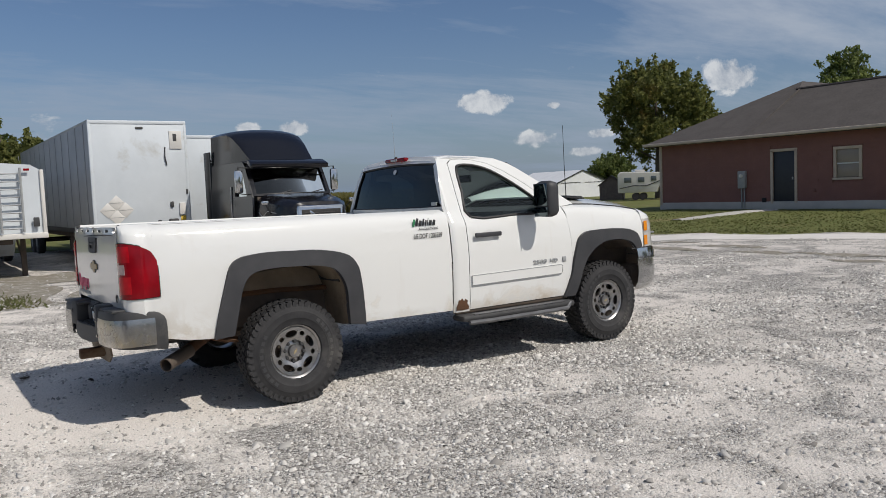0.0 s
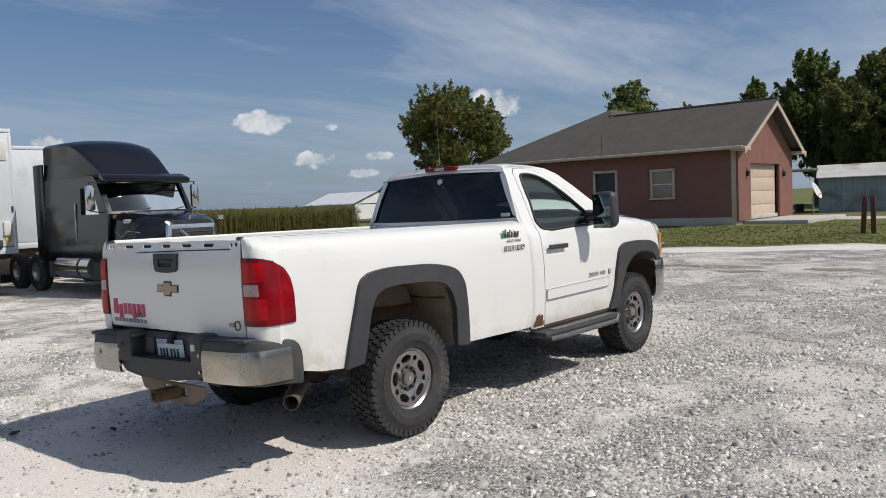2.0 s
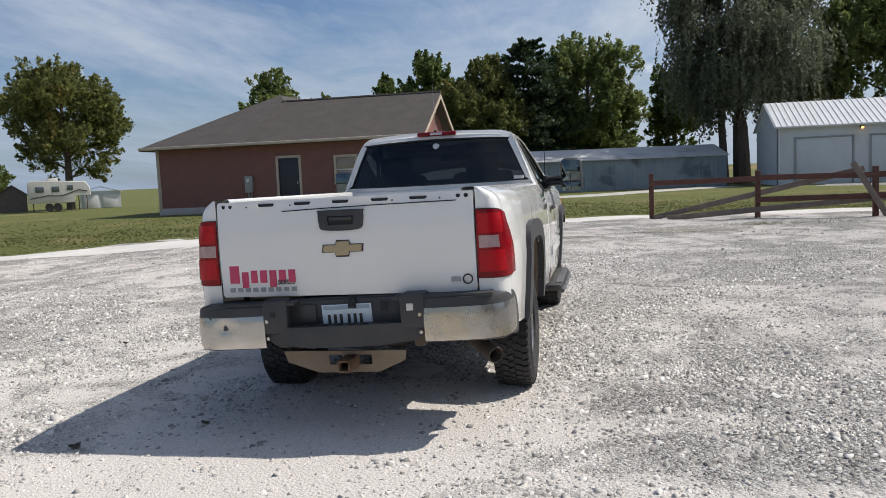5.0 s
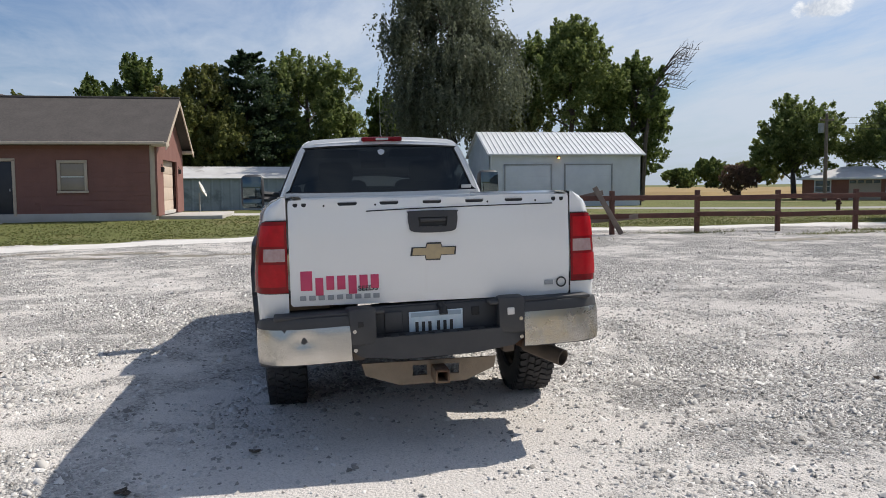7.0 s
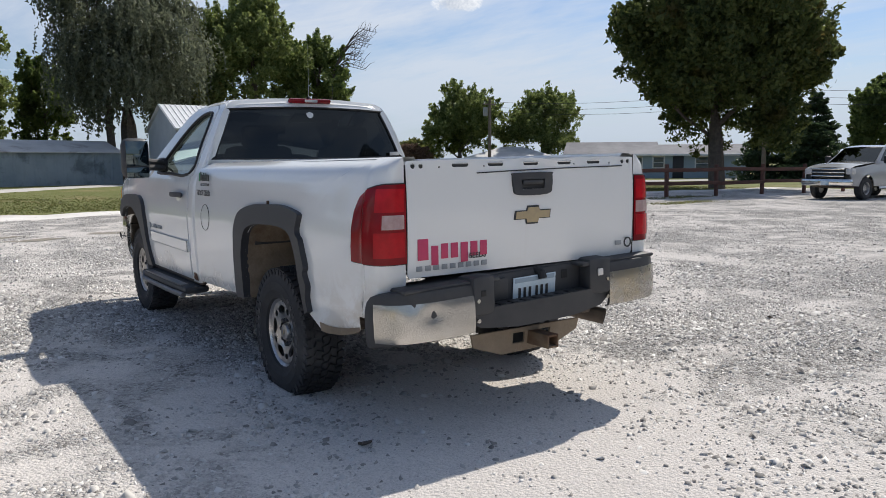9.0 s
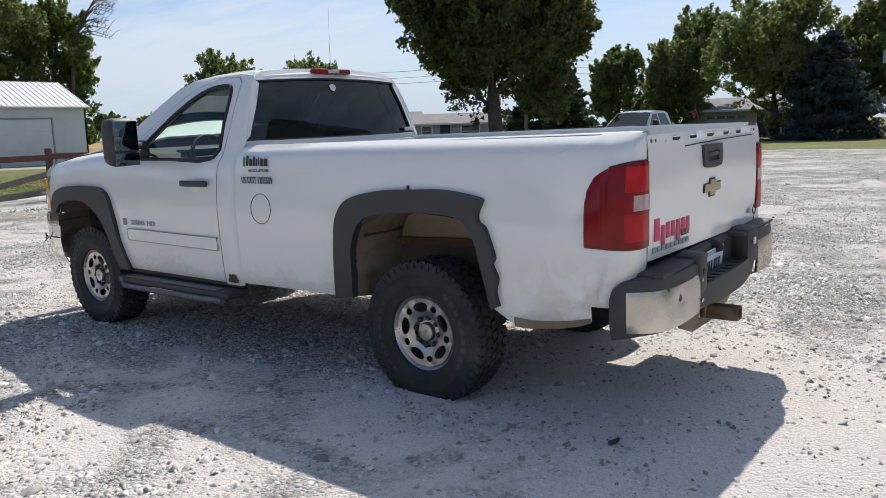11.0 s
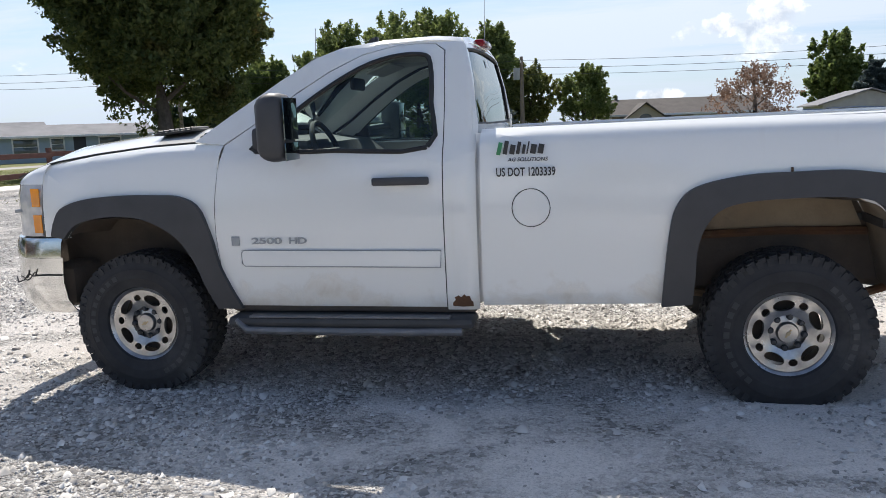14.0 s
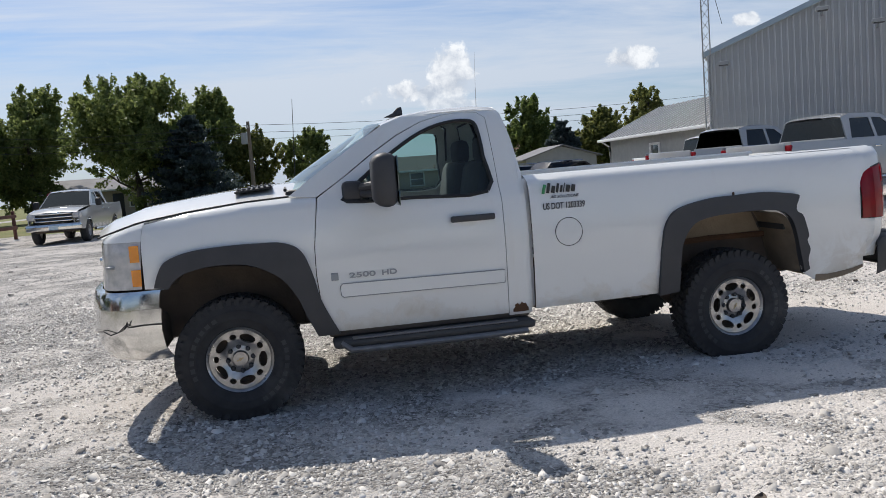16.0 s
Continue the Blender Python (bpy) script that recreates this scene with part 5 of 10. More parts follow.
    part("aerial_base", lathe([(0.0, 0.03), (0.012, 0.03), (0.02, 0.0), (0.0, 0.0)], 12), "black", t).matrix_local = pose(1.545, 0, 1.845, 90, 0, 0)
    part("mast_aerial", tube([(2.93, -0.86, 1.32), (2.91, -0.87, 1.7), (2.89, -0.89, 2.10)], [0.005, 0.003, 0.002], 6), "black", t, "thin mast aerial on the fender")

    # bonnet, cowl and front
    rows = []
    for x in (2.86, 2.98, 3.1, 3.25, 3.4, 3.6, 3.75, 3.9, 4.0, 4.08, 4.13, 4.18):
        e, c = curve_at(HOOD_EDGE, x), curve_at(HOOD_MID, x)
        row = []
        for k in range(-10, 11):
            u = k / 10
            w = 0.835 - taper(x) * 0.7
            row.append((x + 0.03 * (1 - u * u) * (x > 4.0) - 0.05 * u ** 4 * max(0, (x - 4.0) / 0.18), u * w, e + 0.006 + (c - e) * (1 - abs(u) ** 3.2) + 0.012 * math.exp(-((abs(u) - 0.62) / 0.12) ** 2)))
        rows.append(row)
    bm = bmesh.new()
    add_grid(bm, rows)
    shell(bm, 0.015)
    hood = part("hood", bm, "white", t)
    for side in (1, -1):
        bm = bmesh.new()
        add_box(bm, (3.20, side * 0.60, 1.398), (0.24, 0.22, 0.014), 0.006, Matrix.Rotation(0.09, 3, "Y"))
        vent = part("hood_vent", bm, "black", hood, "dark louvred hood vent")
        for k in range(7):
            part("louvre", box((3.295 - k * 0.033, side * 0.60, 1.400 + k * 0.0026), (0.016, 0.20, 0.020), 0.004, Matrix.Rotation(-0.5, 3, "Y")), "flare", vent)
        bm = bmesh.new()
        add_tube(bm, [(x, side * (0.838 - taper(x) * 0.7), curve_at(HOOD_EDGE, x) + 0.007) for x in np.linspace(2.88, 4.15, 22)], 0.006, 5)
        part("panel_gap", bm, "black", hood)
        bm = bmesh.new()
        add_tube(bm, [(2.97, side * 0.10, 1.405), (3.0, side * 0.35, 1.415), (3.0, side * 0.72, 1.38)], 0.011, 6)
        part("wiper", bm, "black", t, "black wiper arm")
    part("cowl", box((2.93, 0, 1.355), (0.14, 1.62, 0.05), 0.02), "black", t, "black plastic cowl")
    part("grille", box((4.12, 0, 1.0), (0.10, 1.27, 0.30), 0.03), "black", t, "dark front grille")
    part("grille_bar", box((4.175, 0, 1.02), (0.03, 1.24, 0.05), 0.012), "chrome", t, "chrome grille bar")
    path = smooth_line([(3.79, 0.955), (3.94, 0.957), (4.07, 0.915), (4.175, 0.80), (4.255, 0.53), (4.295, 0.0), (4.255, -0.53), (4.175, -0.80), (4.07, -0.915), (3.94, -0.957), (3.79, -0.955)], 4)
    rows = []
    for z, o in ((0.852, -0.045), (0.848, -0.005), (0.82, 0.006), (0.74, 0.014), (0.735, 0.004), (0.66, 0.010), (0.60, 0.012), (0.50, 0.0), (0.44, -0.03), (0.42, -0.06)):
        rows.append([(x + o * 1.0, y * (1 + o * 0.6), z - (0.03 if z < 0.55 else 0) * (1 - min(1, abs(y) / 0.9)) * -1) for x, y in path])
    bm = bmesh.new()
    add_grid(bm, rows)
    shell(bm, 0.006)
    fb = part("front_bumper", bm, "chrome", t, "bent chrome front bumper with a wired crack")
    crack = [(3.80, 0.972, 0.642), (3.90, 0.976, 0.645), (3.98, 0.976, 0.640), (4.005, 0.972, 0.655), (4.05, 0.960, 0.615), (4.10, 0.945, 0.60), (4.15, 0.89, 0.617), (4.20, 0.83, 0.61)]
    part("bumper_crack", tube(crack, 0.004, 5), "black", fb, "dark crack tied with wire")
    part("crack_wire", tube([(3.99, 0.985, 0.675), (4.0, 0.98, 0.65), (4.015, 0.978, 0.63)], 0.005, 5), "black", fb)
    part("engine_bay", box((3.50, 0, 0.80), (1.12, 1.16, 0.66), 0.05), "frame", t, "dirty engine and its shields")
    part("front_valance", box((3.92, 0, 0.55), (0.22, 1.70, 0.24), 0.05), "frame", t)

    # tailgate
    holes = []
    for y in (-0.735, -0.69, 0.735, 0.69):
        holes.append([(y + 0.013 * math.cos(a), 1.338 + 0.013 * math.sin(a)) for a in np.linspace(0, 2 * math.pi, 13)[:-1]])
    for y in (-0.585, 0.585, 0.31, -0.31):
        holes.append([(y + 0.006 * math.cos(a), 1.330 + 0.006 * math.sin(a)) for a in np.linspace(0, 2 * math.pi, 9)[:-1]])
    for y in (-0.46, -0.235, 0.0, 0.235, 0.46):
        holes.append([(y + sx * 0.040 + 0.0115 * math.cos(a), 1.340 + 0.0115 * math.sin(a)) for sx, a0 in ((1, -90), (-1, 90)) for a in [radians(a0 + q * 30) for q in range(7)]])
    out = [(-0.765, 0.795), (0.765, 0.795), (0.775, 0.81), (0.775, 1.35), (0.768, 1.362), (0.5, 1.366), (0.25, 1.366), (0.14, 1.362), (0.0, 1.368), (-0.12, 1.360), (-0.3, 1.367), (-0.6, 1.366), (-0.768, 1.362), (-0.775, 1.35), (-0.775, 0.81)]
    handle_hole = [(-0.10, 1.195), (0.10, 1.195), (0.105, 1.26), (-0.105, 1.26)]

    def gate(u, v):
        return (-1.198 - 0.012 * (1 - ((v - 1.09) / 0.29) ** 2) - 0.006 * (1 - (u / 0.78) ** 2) + 0.006 * math.sin(u * 9) * math.exp(-((v - 1.36) / 0.03) ** 2), u, v)
    bm = sheet(out, holes, gate, [k * 0.155 for k in range(-4, 5)], [0.9, 0.98, 1.06, 1.14, 1.22, 1.30, 1.32])
    shell(bm, 0.004)
    gateo = part("tailgate", bm, "white", t, "dented white tailgate with its top cap missing")
    part("gate_core", box((-1.172, 0, 1.085), (0.034, 1.53, 0.52), 0.01), "black", gateo)
    part("gate_back", box((-1.150, 0, 1.09), (0.012, 1.54, 0.54), 0.004), "white", gateo)
    part("gate_seam", tube([(-1.212, 0.36, 1.296), (-1.212, 0.1, 1.303), (-1.211, -0.2, 1.308), (-1.209, -0.68, 1.312)], 0.003, 5), "black", gateo, "thin dark crease")
    bm = bmesh.new()
    loop = smooth_line([(-0.135, 1.275), (-0.132, 1.215), (-0.10, 1.175), (0.10, 1.175), (0.132, 1.215), (0.135, 1.275), (0.12, 1.29), (-0.12, 1.29)], 4, True)
    bmh = sheet(loop, [[(-0.075, 1.205), (0.075, 1.205), (0.082, 1.255), (-0.082, 1.255)]], lambda u, v: (gate(u, v)[0] - 0.014, u, v))
    shell(bmh, 0.016)
    hb = part("handle_bezel", bmh, "dark", gateo, "dark plastic handle surround")
    part("handle_recess", box((-1.213, 0, 1.23), (0.006, 0.165, 0.05), 0.0), "black", hb)
    part("pull_handle", box((-1.222, 0, 1.240), (0.012, 0.14, 0.022), 0.006), "dark", hb)
    bm.free()
    for w, h, dx, mt in ((0.255, 0.098, 0.004, "dark"), (0.236, 0.080, 0.009, "gold")):
        bm = bmesh.new()
        bow(bm, w, h, lambda u, v: (gate(u, v + 1.067)[0] - dx, -u, v + 1.067), 0.004)
        part("gate_badge", bm, mt, gateo, "tan cross-shaped badge with a dark rim" if mt == "gold" else "")
    # pink vinyl word as plain bars, and the black word below it
    bx = 0.725
    for w, h, dz in ((0.070, 0.105, 0), (0.050, 0.095, -0.028), (0.050, 0.075, 0), (0.052, 0.075, 0), (0.052, 0.100, -0.026), (0.052, 0.075, 0), (0.052, 0.075, 0)):
        bm = box((gate(bx - w / 2, 0.93)[0] - 0.002, bx - w / 2, 0.879 + dz + h / 2), (0.003, w - 0.008, h), 0.014)
        part("vinyl_bar", bm, "pink", gateo, "faded pink sticker bar")
        bx -= w + 0.008
    words("gate_text", "SEEDS", 0.038, "ink", gateo, Matrix.Translation((-1.214, 0.415, 0.868)) @ pose(0, 0, 0, 90, 0, -90), 0.001, 0, 0.105, label="small bold black letters")
    for k in range(9):
        bm = box((gate(0.71 - k * 0.049, 0.848)[0] - 0.002, 0.71 - k * 0.049, 0.838), (0.005, 0.034, 0.026), 0.003)
        part("badge_bar", bm, "grey_plain", gateo, "worn grey badge bar")
    part("gate_ring", lathe([(0.022, 0.0), (0.030, 0.0), (0.030, 0.004), (0.022, 0.004), (0.022, 0.0)], 24), "ink", gateo, "round black sticker ring").matrix_local = pose(-1.216, -0.725, 0.868, 0, 0, 90)
    part("badge_bar", box((-1.211, -0.655, 0.868), (0.004, 0.05, 0.026), 0.004), "grey_plain", gateo)

    # load floor and front board
    bm = bmesh.new()
    add_box(bm, (-0.79, 0, 0.86), (0.78, 1.80, 0.04))
    add_box(bm, (0.0, 0, 0.857), (0.90, 1.20, 0.034))
    add_box(bm, (0.92, 0, 0.86), (1.04, 1.86, 0.04))
    part("bed_floor", bm, "dark", t, "dark load bed floor")
    part("bed_front", box((1.43, 0, 1.10), (0.03, 1.72, 0.49), 0.01), "white", t)

    # rear bumper
    def shell_piece(path, prof, thick):
        rows = [[(x + nx * o, y + ny * o, z) for (x, y, nx, ny) in path] for z, o in prof]
        bm = bmesh.new()
        add_grid(bm, rows)
        shell(bm, thick, Vector((0, 0, 0.7)))
        return bm
    bump = part("rear_bumper", box((-1.30, 0.0, 0.695), (0.07, 1.0, 0.21), 0.02), "dark", t, "black steel rear bumper with pale dented corners")
    # pushed in at the middle, hanging lower at the driver's end
    bump.matrix_local = pose(0.118, 0.0, -0.022, -1.4, 0, 0.9)
    # sunk middle: a low step, two cheeks and the thin top edge over the plate
    sill = sheet([(0.50, 0.605), (0.50, 0.645), (0.33, 0.655), (-0.33, 0.655), (-0.50, 0.645), (-0.50, 0.605), (-0.42, 0.555), (-0.20, 0.532), (0.20, 0.532), (0.42, 0.555)], [], lambda u, v: (-1.445 + 0.03 * (abs(u) / 0.5) ** 2, u, v), [-0.3, -0.1, 0.1, 0.3])
    push(sill, (0.14, 0, 0))
    part("step_pad", sill, "dark", bump, "low black step under the plate")
    for k in range(8):
        part("grip_bar", box((-1.40, -0.28 + k * 0.08, 0.657), (0.05, 0.035, 0.006), 0.002), "black", bump)
    for s in (1, -1):
        bm = box((-1.375, s * 0.415, 0.72), (0.13, 0.15, 0.20), 0.02, Matrix.Rotation(s * 0.12, 3, "Z"))
        part("bumper_cheek", bm, "dark", bump)
        part("step_pad", box((-1.315, s * 0.58, 0.792), (0.21, 0.58, 0.022), 0.01), "dark", bump, "textured black corner step")
    part("bumper_lip", box((-1.27, 0.0, 0.798), (0.10, 0.70, 0.018), 0.008), "dark", bump)
    part("bumper_hole", box((-1.338, 0.255, 0.745), (0.006, 0.055, 0.055), 0.01), "black", bump)
    part("bumper_hole", box((-1.444, 0.42, 0.735), (0.004, 0.030, 0.030), 0.006), "black", bump)
    part("bumper_hole", box((-1.338, -0.225, 0.745), (0.006, 0.045, 0.050), 0.01), "black", bump)
    part("bumper_button", box((-1.444, -0.40, 0.745), (0.010, 0.040, 0.040), 0.012), "cream", bump)
    for side in (1, -1):
        end = -1.205 if side > 0 else -1.085
        plan = [(-1.432, 0.475, -1, 0), (-1.437, 0.60, -1, 0), (-1.434, 0.72, -1, 0.05), (-1.420, 0.815, -0.85, 0.4), (-1.385, 0.885, -0.6, 0.75), (-1.33, 0.930, -0.25, 0.97), (end - 0.075, 0.955, 0, 1), (end - 0.04, 0.960, 0, 1), (end - 0.012, 0.963, 0, 1), (end, 0.964, 0.3, 0.8)]
        # black moulding: over the top, down the end, round at the upper corner
        top_at = (0.79, 0.79, 0.79, 0.79, 0.79, 0.788, 0.780, 0.768, 0.742, 0.715)
        foot_at = (0.535, 0.535, 0.535, 0.533, 0.53, 0.525, 0.515, 0.508, 0.503, 0.503)
        rows = []
        for k, o in ((0.0, -0.11), (0.0, -0.03), (0.02, -0.006), (0.08, 0.0), (0.3, 0.004), (0.6, 0.004), (0.85, 0.0), (0.97, -0.008), (1.0, -0.025)):
            rows.append([(x + nx * o, side * (y + ny * o), zt + (zf - zt) * k) for (x, y, nx, ny), zt, zf in zip(plan, top_at, foot_at)])
        bm = bmesh.new()
        add_grid(bm, rows)
        shell(bm, 0.006, Vector((-0.9, 0, 0.65)))
        part("bumper_corner", bm, "dark", bump, "black plastic bumper corner")
        # bright panel let into it, with its dents
        fine = smooth_line([p[:2] for p in plan[:7]], 4)
        bm = bmesh.new()
        rows = []
        for k in range(9):
            z = 0.733 - k * 0.0235
            row = []
            for i, (x, y) in enumerate(fine):
                d = Vector((fine[min(i + 1, len(fine) - 1)][0] - fine[max(i - 1, 0)][0], fine[min(i + 1, len(fine) - 1)][1] - fine[max(i - 1, 0)][1])).normalized()
                o = 0.011 - 0.006 * (abs(k - 4) / 4) ** 4
                if side > 0:
                    o -= 0.010 * math.exp(-((y - 0.72) / 0.05) ** 2 - ((z - 0.67) / 0.03) ** 2) + 0.006 * math.exp(-((y - 0.83) / 0.04) ** 2 - ((z - 0.72) / 0.03) ** 2)
                else:
                    o -= 0.005 * math.exp(-((y - 0.60) / 0.08) ** 2 - ((z - 0.60) / 0.04) ** 2)
                row.append((x - d.y * o, side * (y + d.x * o), z))
            rows.append(row)
        add_grid(bm, rows)
        shell(bm, 0.006, Vector((-0.9, 0, 0.65)))
        part("bumper_panel", bm, "steel", bump, "dull chromed bumper panel with dents")
        for z in (0.70, 0.60):
            part("bumper_bolt", tube([(-1.449, side * 0.455, z), (-1.440, side * 0.455, z)], 0.011, 10), "steel", bump)
    # number plate with plain bars
    plate = part("number_plate", box((-1.344, 0.0, 0.692), (0.006, 0.30, 0.148), 0.006, Matrix.Rotation(-0.08, 3, "Y")), "plate", bump, "pale blue and white number plate")
    for k in range(6):
        yy = 0.118 - k * 0.036 - (0.012 if k > 2 else 0)
        part("plate_bar", box((-1.3485, yy - 0.01, 0.677), (0.002, 0.018, 0.064), 0.002, Matrix.Rotation(-0.08, 3, "Y")), "ink", plate, "plain dark bar")
    part("plate_band", box((-1.3515, 0.0, 0.748), (0.004, 0.28, 0.024), 0.002), "blue_siding", plate, "pale blue band")
    part("plate_lamp", box((-1.343, 0.235, 0.72), (0.02, 0.10, 0.11), 0.02), "dark", bump, "dark trailer light socket")
    part("trailer_plug", tube([(-1.32, -0.03, 0.79), (-1.36, -0.04, 0.775), (-1.37, -0.04, 0.745)], 0.024, 10), "black", bump, "black trailer socket")
    # hitch
    bm = sheet([(0.41, 0.515), (-0.34, 0.515), (-0.33, 0.455), (-0.17, 0.385), (0.20, 0.38), (0.39, 0.445)], [[(0.13, 0.43), (0.05, 0.43), (0.05, 0.49), (0.13, 0.49)], [(-0.13, 0.43), (-0.02, 0.43), (-0.02, 0.49), (-0.13, 0.49)]], lambda u, v: (-1.345 + 0.15 * (0.515 - v), u, v))
    shell(bm, 0.012)
    hitch = part("hitch", bm, "mud", t, "dusty tan trailer hitch plate")
    hitch.matrix_local = pose(0.13, 0, -0.05)
    bm = bmesh.new()
    for y, z, sy, sz in ((-0.01, 0.425, 0.075, 0.012), (-0.01, 0.485, 0.075, 0.012), (-0.042, 0.455, 0.012, 0.072), (0.022, 0.455, 0.012, 0.072)):
        add_box(bm, (-1.40, y, z), (0.20, sy, sz), 0.003)
    part("receiver", bm, "rust", hitch, "square rusty receiver tube")
    # exhaust and chassis
    part("exhaust_pipe", tube([(0.9, -0.40, 0.52), (0.2, -0.42, 0.60), (-0.30, -0.46, 0.58), (-0.52, -0.50, 0.50), (-0.77, -0.69, 0.415)], 0.042, 12), "rust", t, "rusty exhaust pipe")
    bm = lathe([(0.044, -0.14), (0.050, -0.14), (0.050, 0.14), (0.044, 0.14), (0.042, -0.13)], 20)
    part("exhaust_tip", bm, "frame", t, "dark flared exhaust tip").matrix_local = Matrix.Translation((-0.835, -0.74, 0.395)) @ Vector((-0.12, -0.09, -0.03)).to_track_quat("Y", "Z").to_matrix().to_4x4()
    for side in (1, -1):
        part("frame_rail", box((1.3, side * 0.42, 0.56), (5.0, 0.07, 0.16), 0.015), "frame", t, "dirty steel frame rail")
        part("leaf_spring", tube([(-0.75, side * 0.52, 0.55), (-0.4, side * 0.53, 0.44), (0.0, side * 0.53, 0.41), (0.4, side * 0.53, 0.46), (0.7, side * 0.52, 0.56)], 0.032, 8, flat=0.7), "rust", t, "rusty leaf spring")
        part("shock", tube([(0.1, side * 0.6, 0.32), (0.22, side * 0.5, 0.75)], 0.028, 8), "frame", t)
    part("axle", tube([(0, -0.86, 0.342), (0, 0.86, 0.342)], 0.055, 12), "frame", t, "dirty rear axle")
    bm = bmesh.new()
    bmesh.ops.create_uvsphere(bm, u_segments=16, v_segments=10, radius=0.15)
    bmesh.ops.translate(bm, verts=bm.verts, vec=(0, 0.05, 0.36))
    part("differential", bm, "frame", t)
    part("axle", tube([(3.368, -0.81, 0.357), (3.368, 0.81, 0.357)], 0.05, 12), "frame", t, "dirty front axle")
    part("drive_shaft", tube([(0.1, 0.05, 0.40), (2.6, 0.05, 0.52)], 0.04, 10), "frame", t)
    part("gearbox", box((2.5, 0.05, 0.55), (1.1, 0.42, 0.30), 0.08), "frame", t)
    part("fuel_tank", box((0.95, 0.52, 0.56), (0.95, 0.42, 0.26), 0.06), "frame", t, "black fuel tank")
    bm = tyre_mesh()
    bmesh.ops.transform(bm, matrix=Matrix.Translation((-0.72, 0.0, 0.55)) @ Matrix.Rotation(radians(90), 4, "X") @ Matrix.Diagonal((0.9, 0.9, 0.9, 1)), verts=bm.verts)
    part("spare_tyre", bm, "rubber", t, "spare tyre under the bed")
    part("engine_block", box((3.5, 0, 0.80), (0.95, 0.75, 0.55), 0.08), "frame", t)
    part("cab_floor", box((2.15, 0, 0.55), (1.35, 1.70, 0.06), 0.02), "frame", t)
    part("firewall", box((2.86, 0, 0.90), (0.05, 1.66, 0.75), 0.02), "frame", t)

    # inside of the cab
    part("cab_lining", box((1.53, 0, 1.05), (0.05, 1.62, 0.56), 0.03), "interior", t)
    part("headliner", box((1.92, 0, 1.806), (0.62, 1.16, 0.015), 0.006), "cream", t, "pale headliner")
    for y in (0.40, -0.40):
        seat = part("seat", box((1.95, y, 0.93), (0.52, 0.56, 0.16), 0.06), "interior", t, "grey cloth seat")
        part("backrest", box((1.68, y, 1.20), (0.15, 0.56, 0.58), 0.07, Matrix.Rotation(-0.2, 3, "Y")), "interior", seat)
        part("headrest", box((1.60, y, 1.555), (0.11, 0.30, 0.19), 0.05), "interior", seat)
        part("headrest_post", tube([(1.61, y, 1.40), (1.605, y, 1.52)], 0.012, 6), "frame", seat)
    bm = bmesh.new()
    add_grid(bm, [[(2.50 + 0.05 * math.cos(y * 3), y, 1.02) for y in np.linspace(-0.84, 0.84, 9)], [(2.45 + 0.05 * math.cos(y * 3), y, 1.20) for y in np.linspace(-0.84, 0.84, 9)], [(2.52, y, 1.285) for y in np.linspace(-0.84, 0.84, 9)], [(2.92, y, 1.335) for y in np.linspace(-0.80, 0.80, 9)]])
    shell(bm, 0.02)
    part("dashboard", bm, "interior", t, "grey dashboard")
    ring = [Vector((2.40 + 0.07 * math.sin(a), 0.42 + 0.185 * math.cos(a), 1.25 + 0.17 * math.sin(a))) for a in np.linspace(0, 2 * math.pi, 29)]
    wheel = part("steering_wheel", tube(ring, 0.016, 8, caps=False), "black", t, "black steering wheel")
    part("spoke", box((2.40, 0.42, 1.25), (0.04, 0.34, 0.05), 0.015), "black", wheel)
    part("column", tube([(2.40, 0.42, 1.25), (2.62, 0.42, 1.12)], 0.035, 8), "interior", wheel)
    part("instrument_hood", box((2.53, 0.42, 1.30), (0.16, 0.40, 0.07), 0.03), "interior", t)
    part("rear_mirror", box((2.33, 0.0, 1.645), (0.03, 0.25, 0.075), 0.02), "black", t, "black rear-view mirror")
    for y, sd in ((0.6, 1), (-0.6, -1)):
        part("sun_visor", box((2.24, y * 0.6, 1.745), (0.17, 0.42, 0.018), 0.008, Matrix.Rotation(0.35, 3, "Y")), "cream", t)

    for x, y, z, turn in ((0, 0.835, 0.342, 0), (3.368, 0.815, 0.357, 0), (0, -0.835, 0.342, 180), (3.368, -0.815, 0.357, 180)):
        build_wheel(t, pose(x, y, z, 0, 25 if x else 58, turn))
    return t


build_pickup()


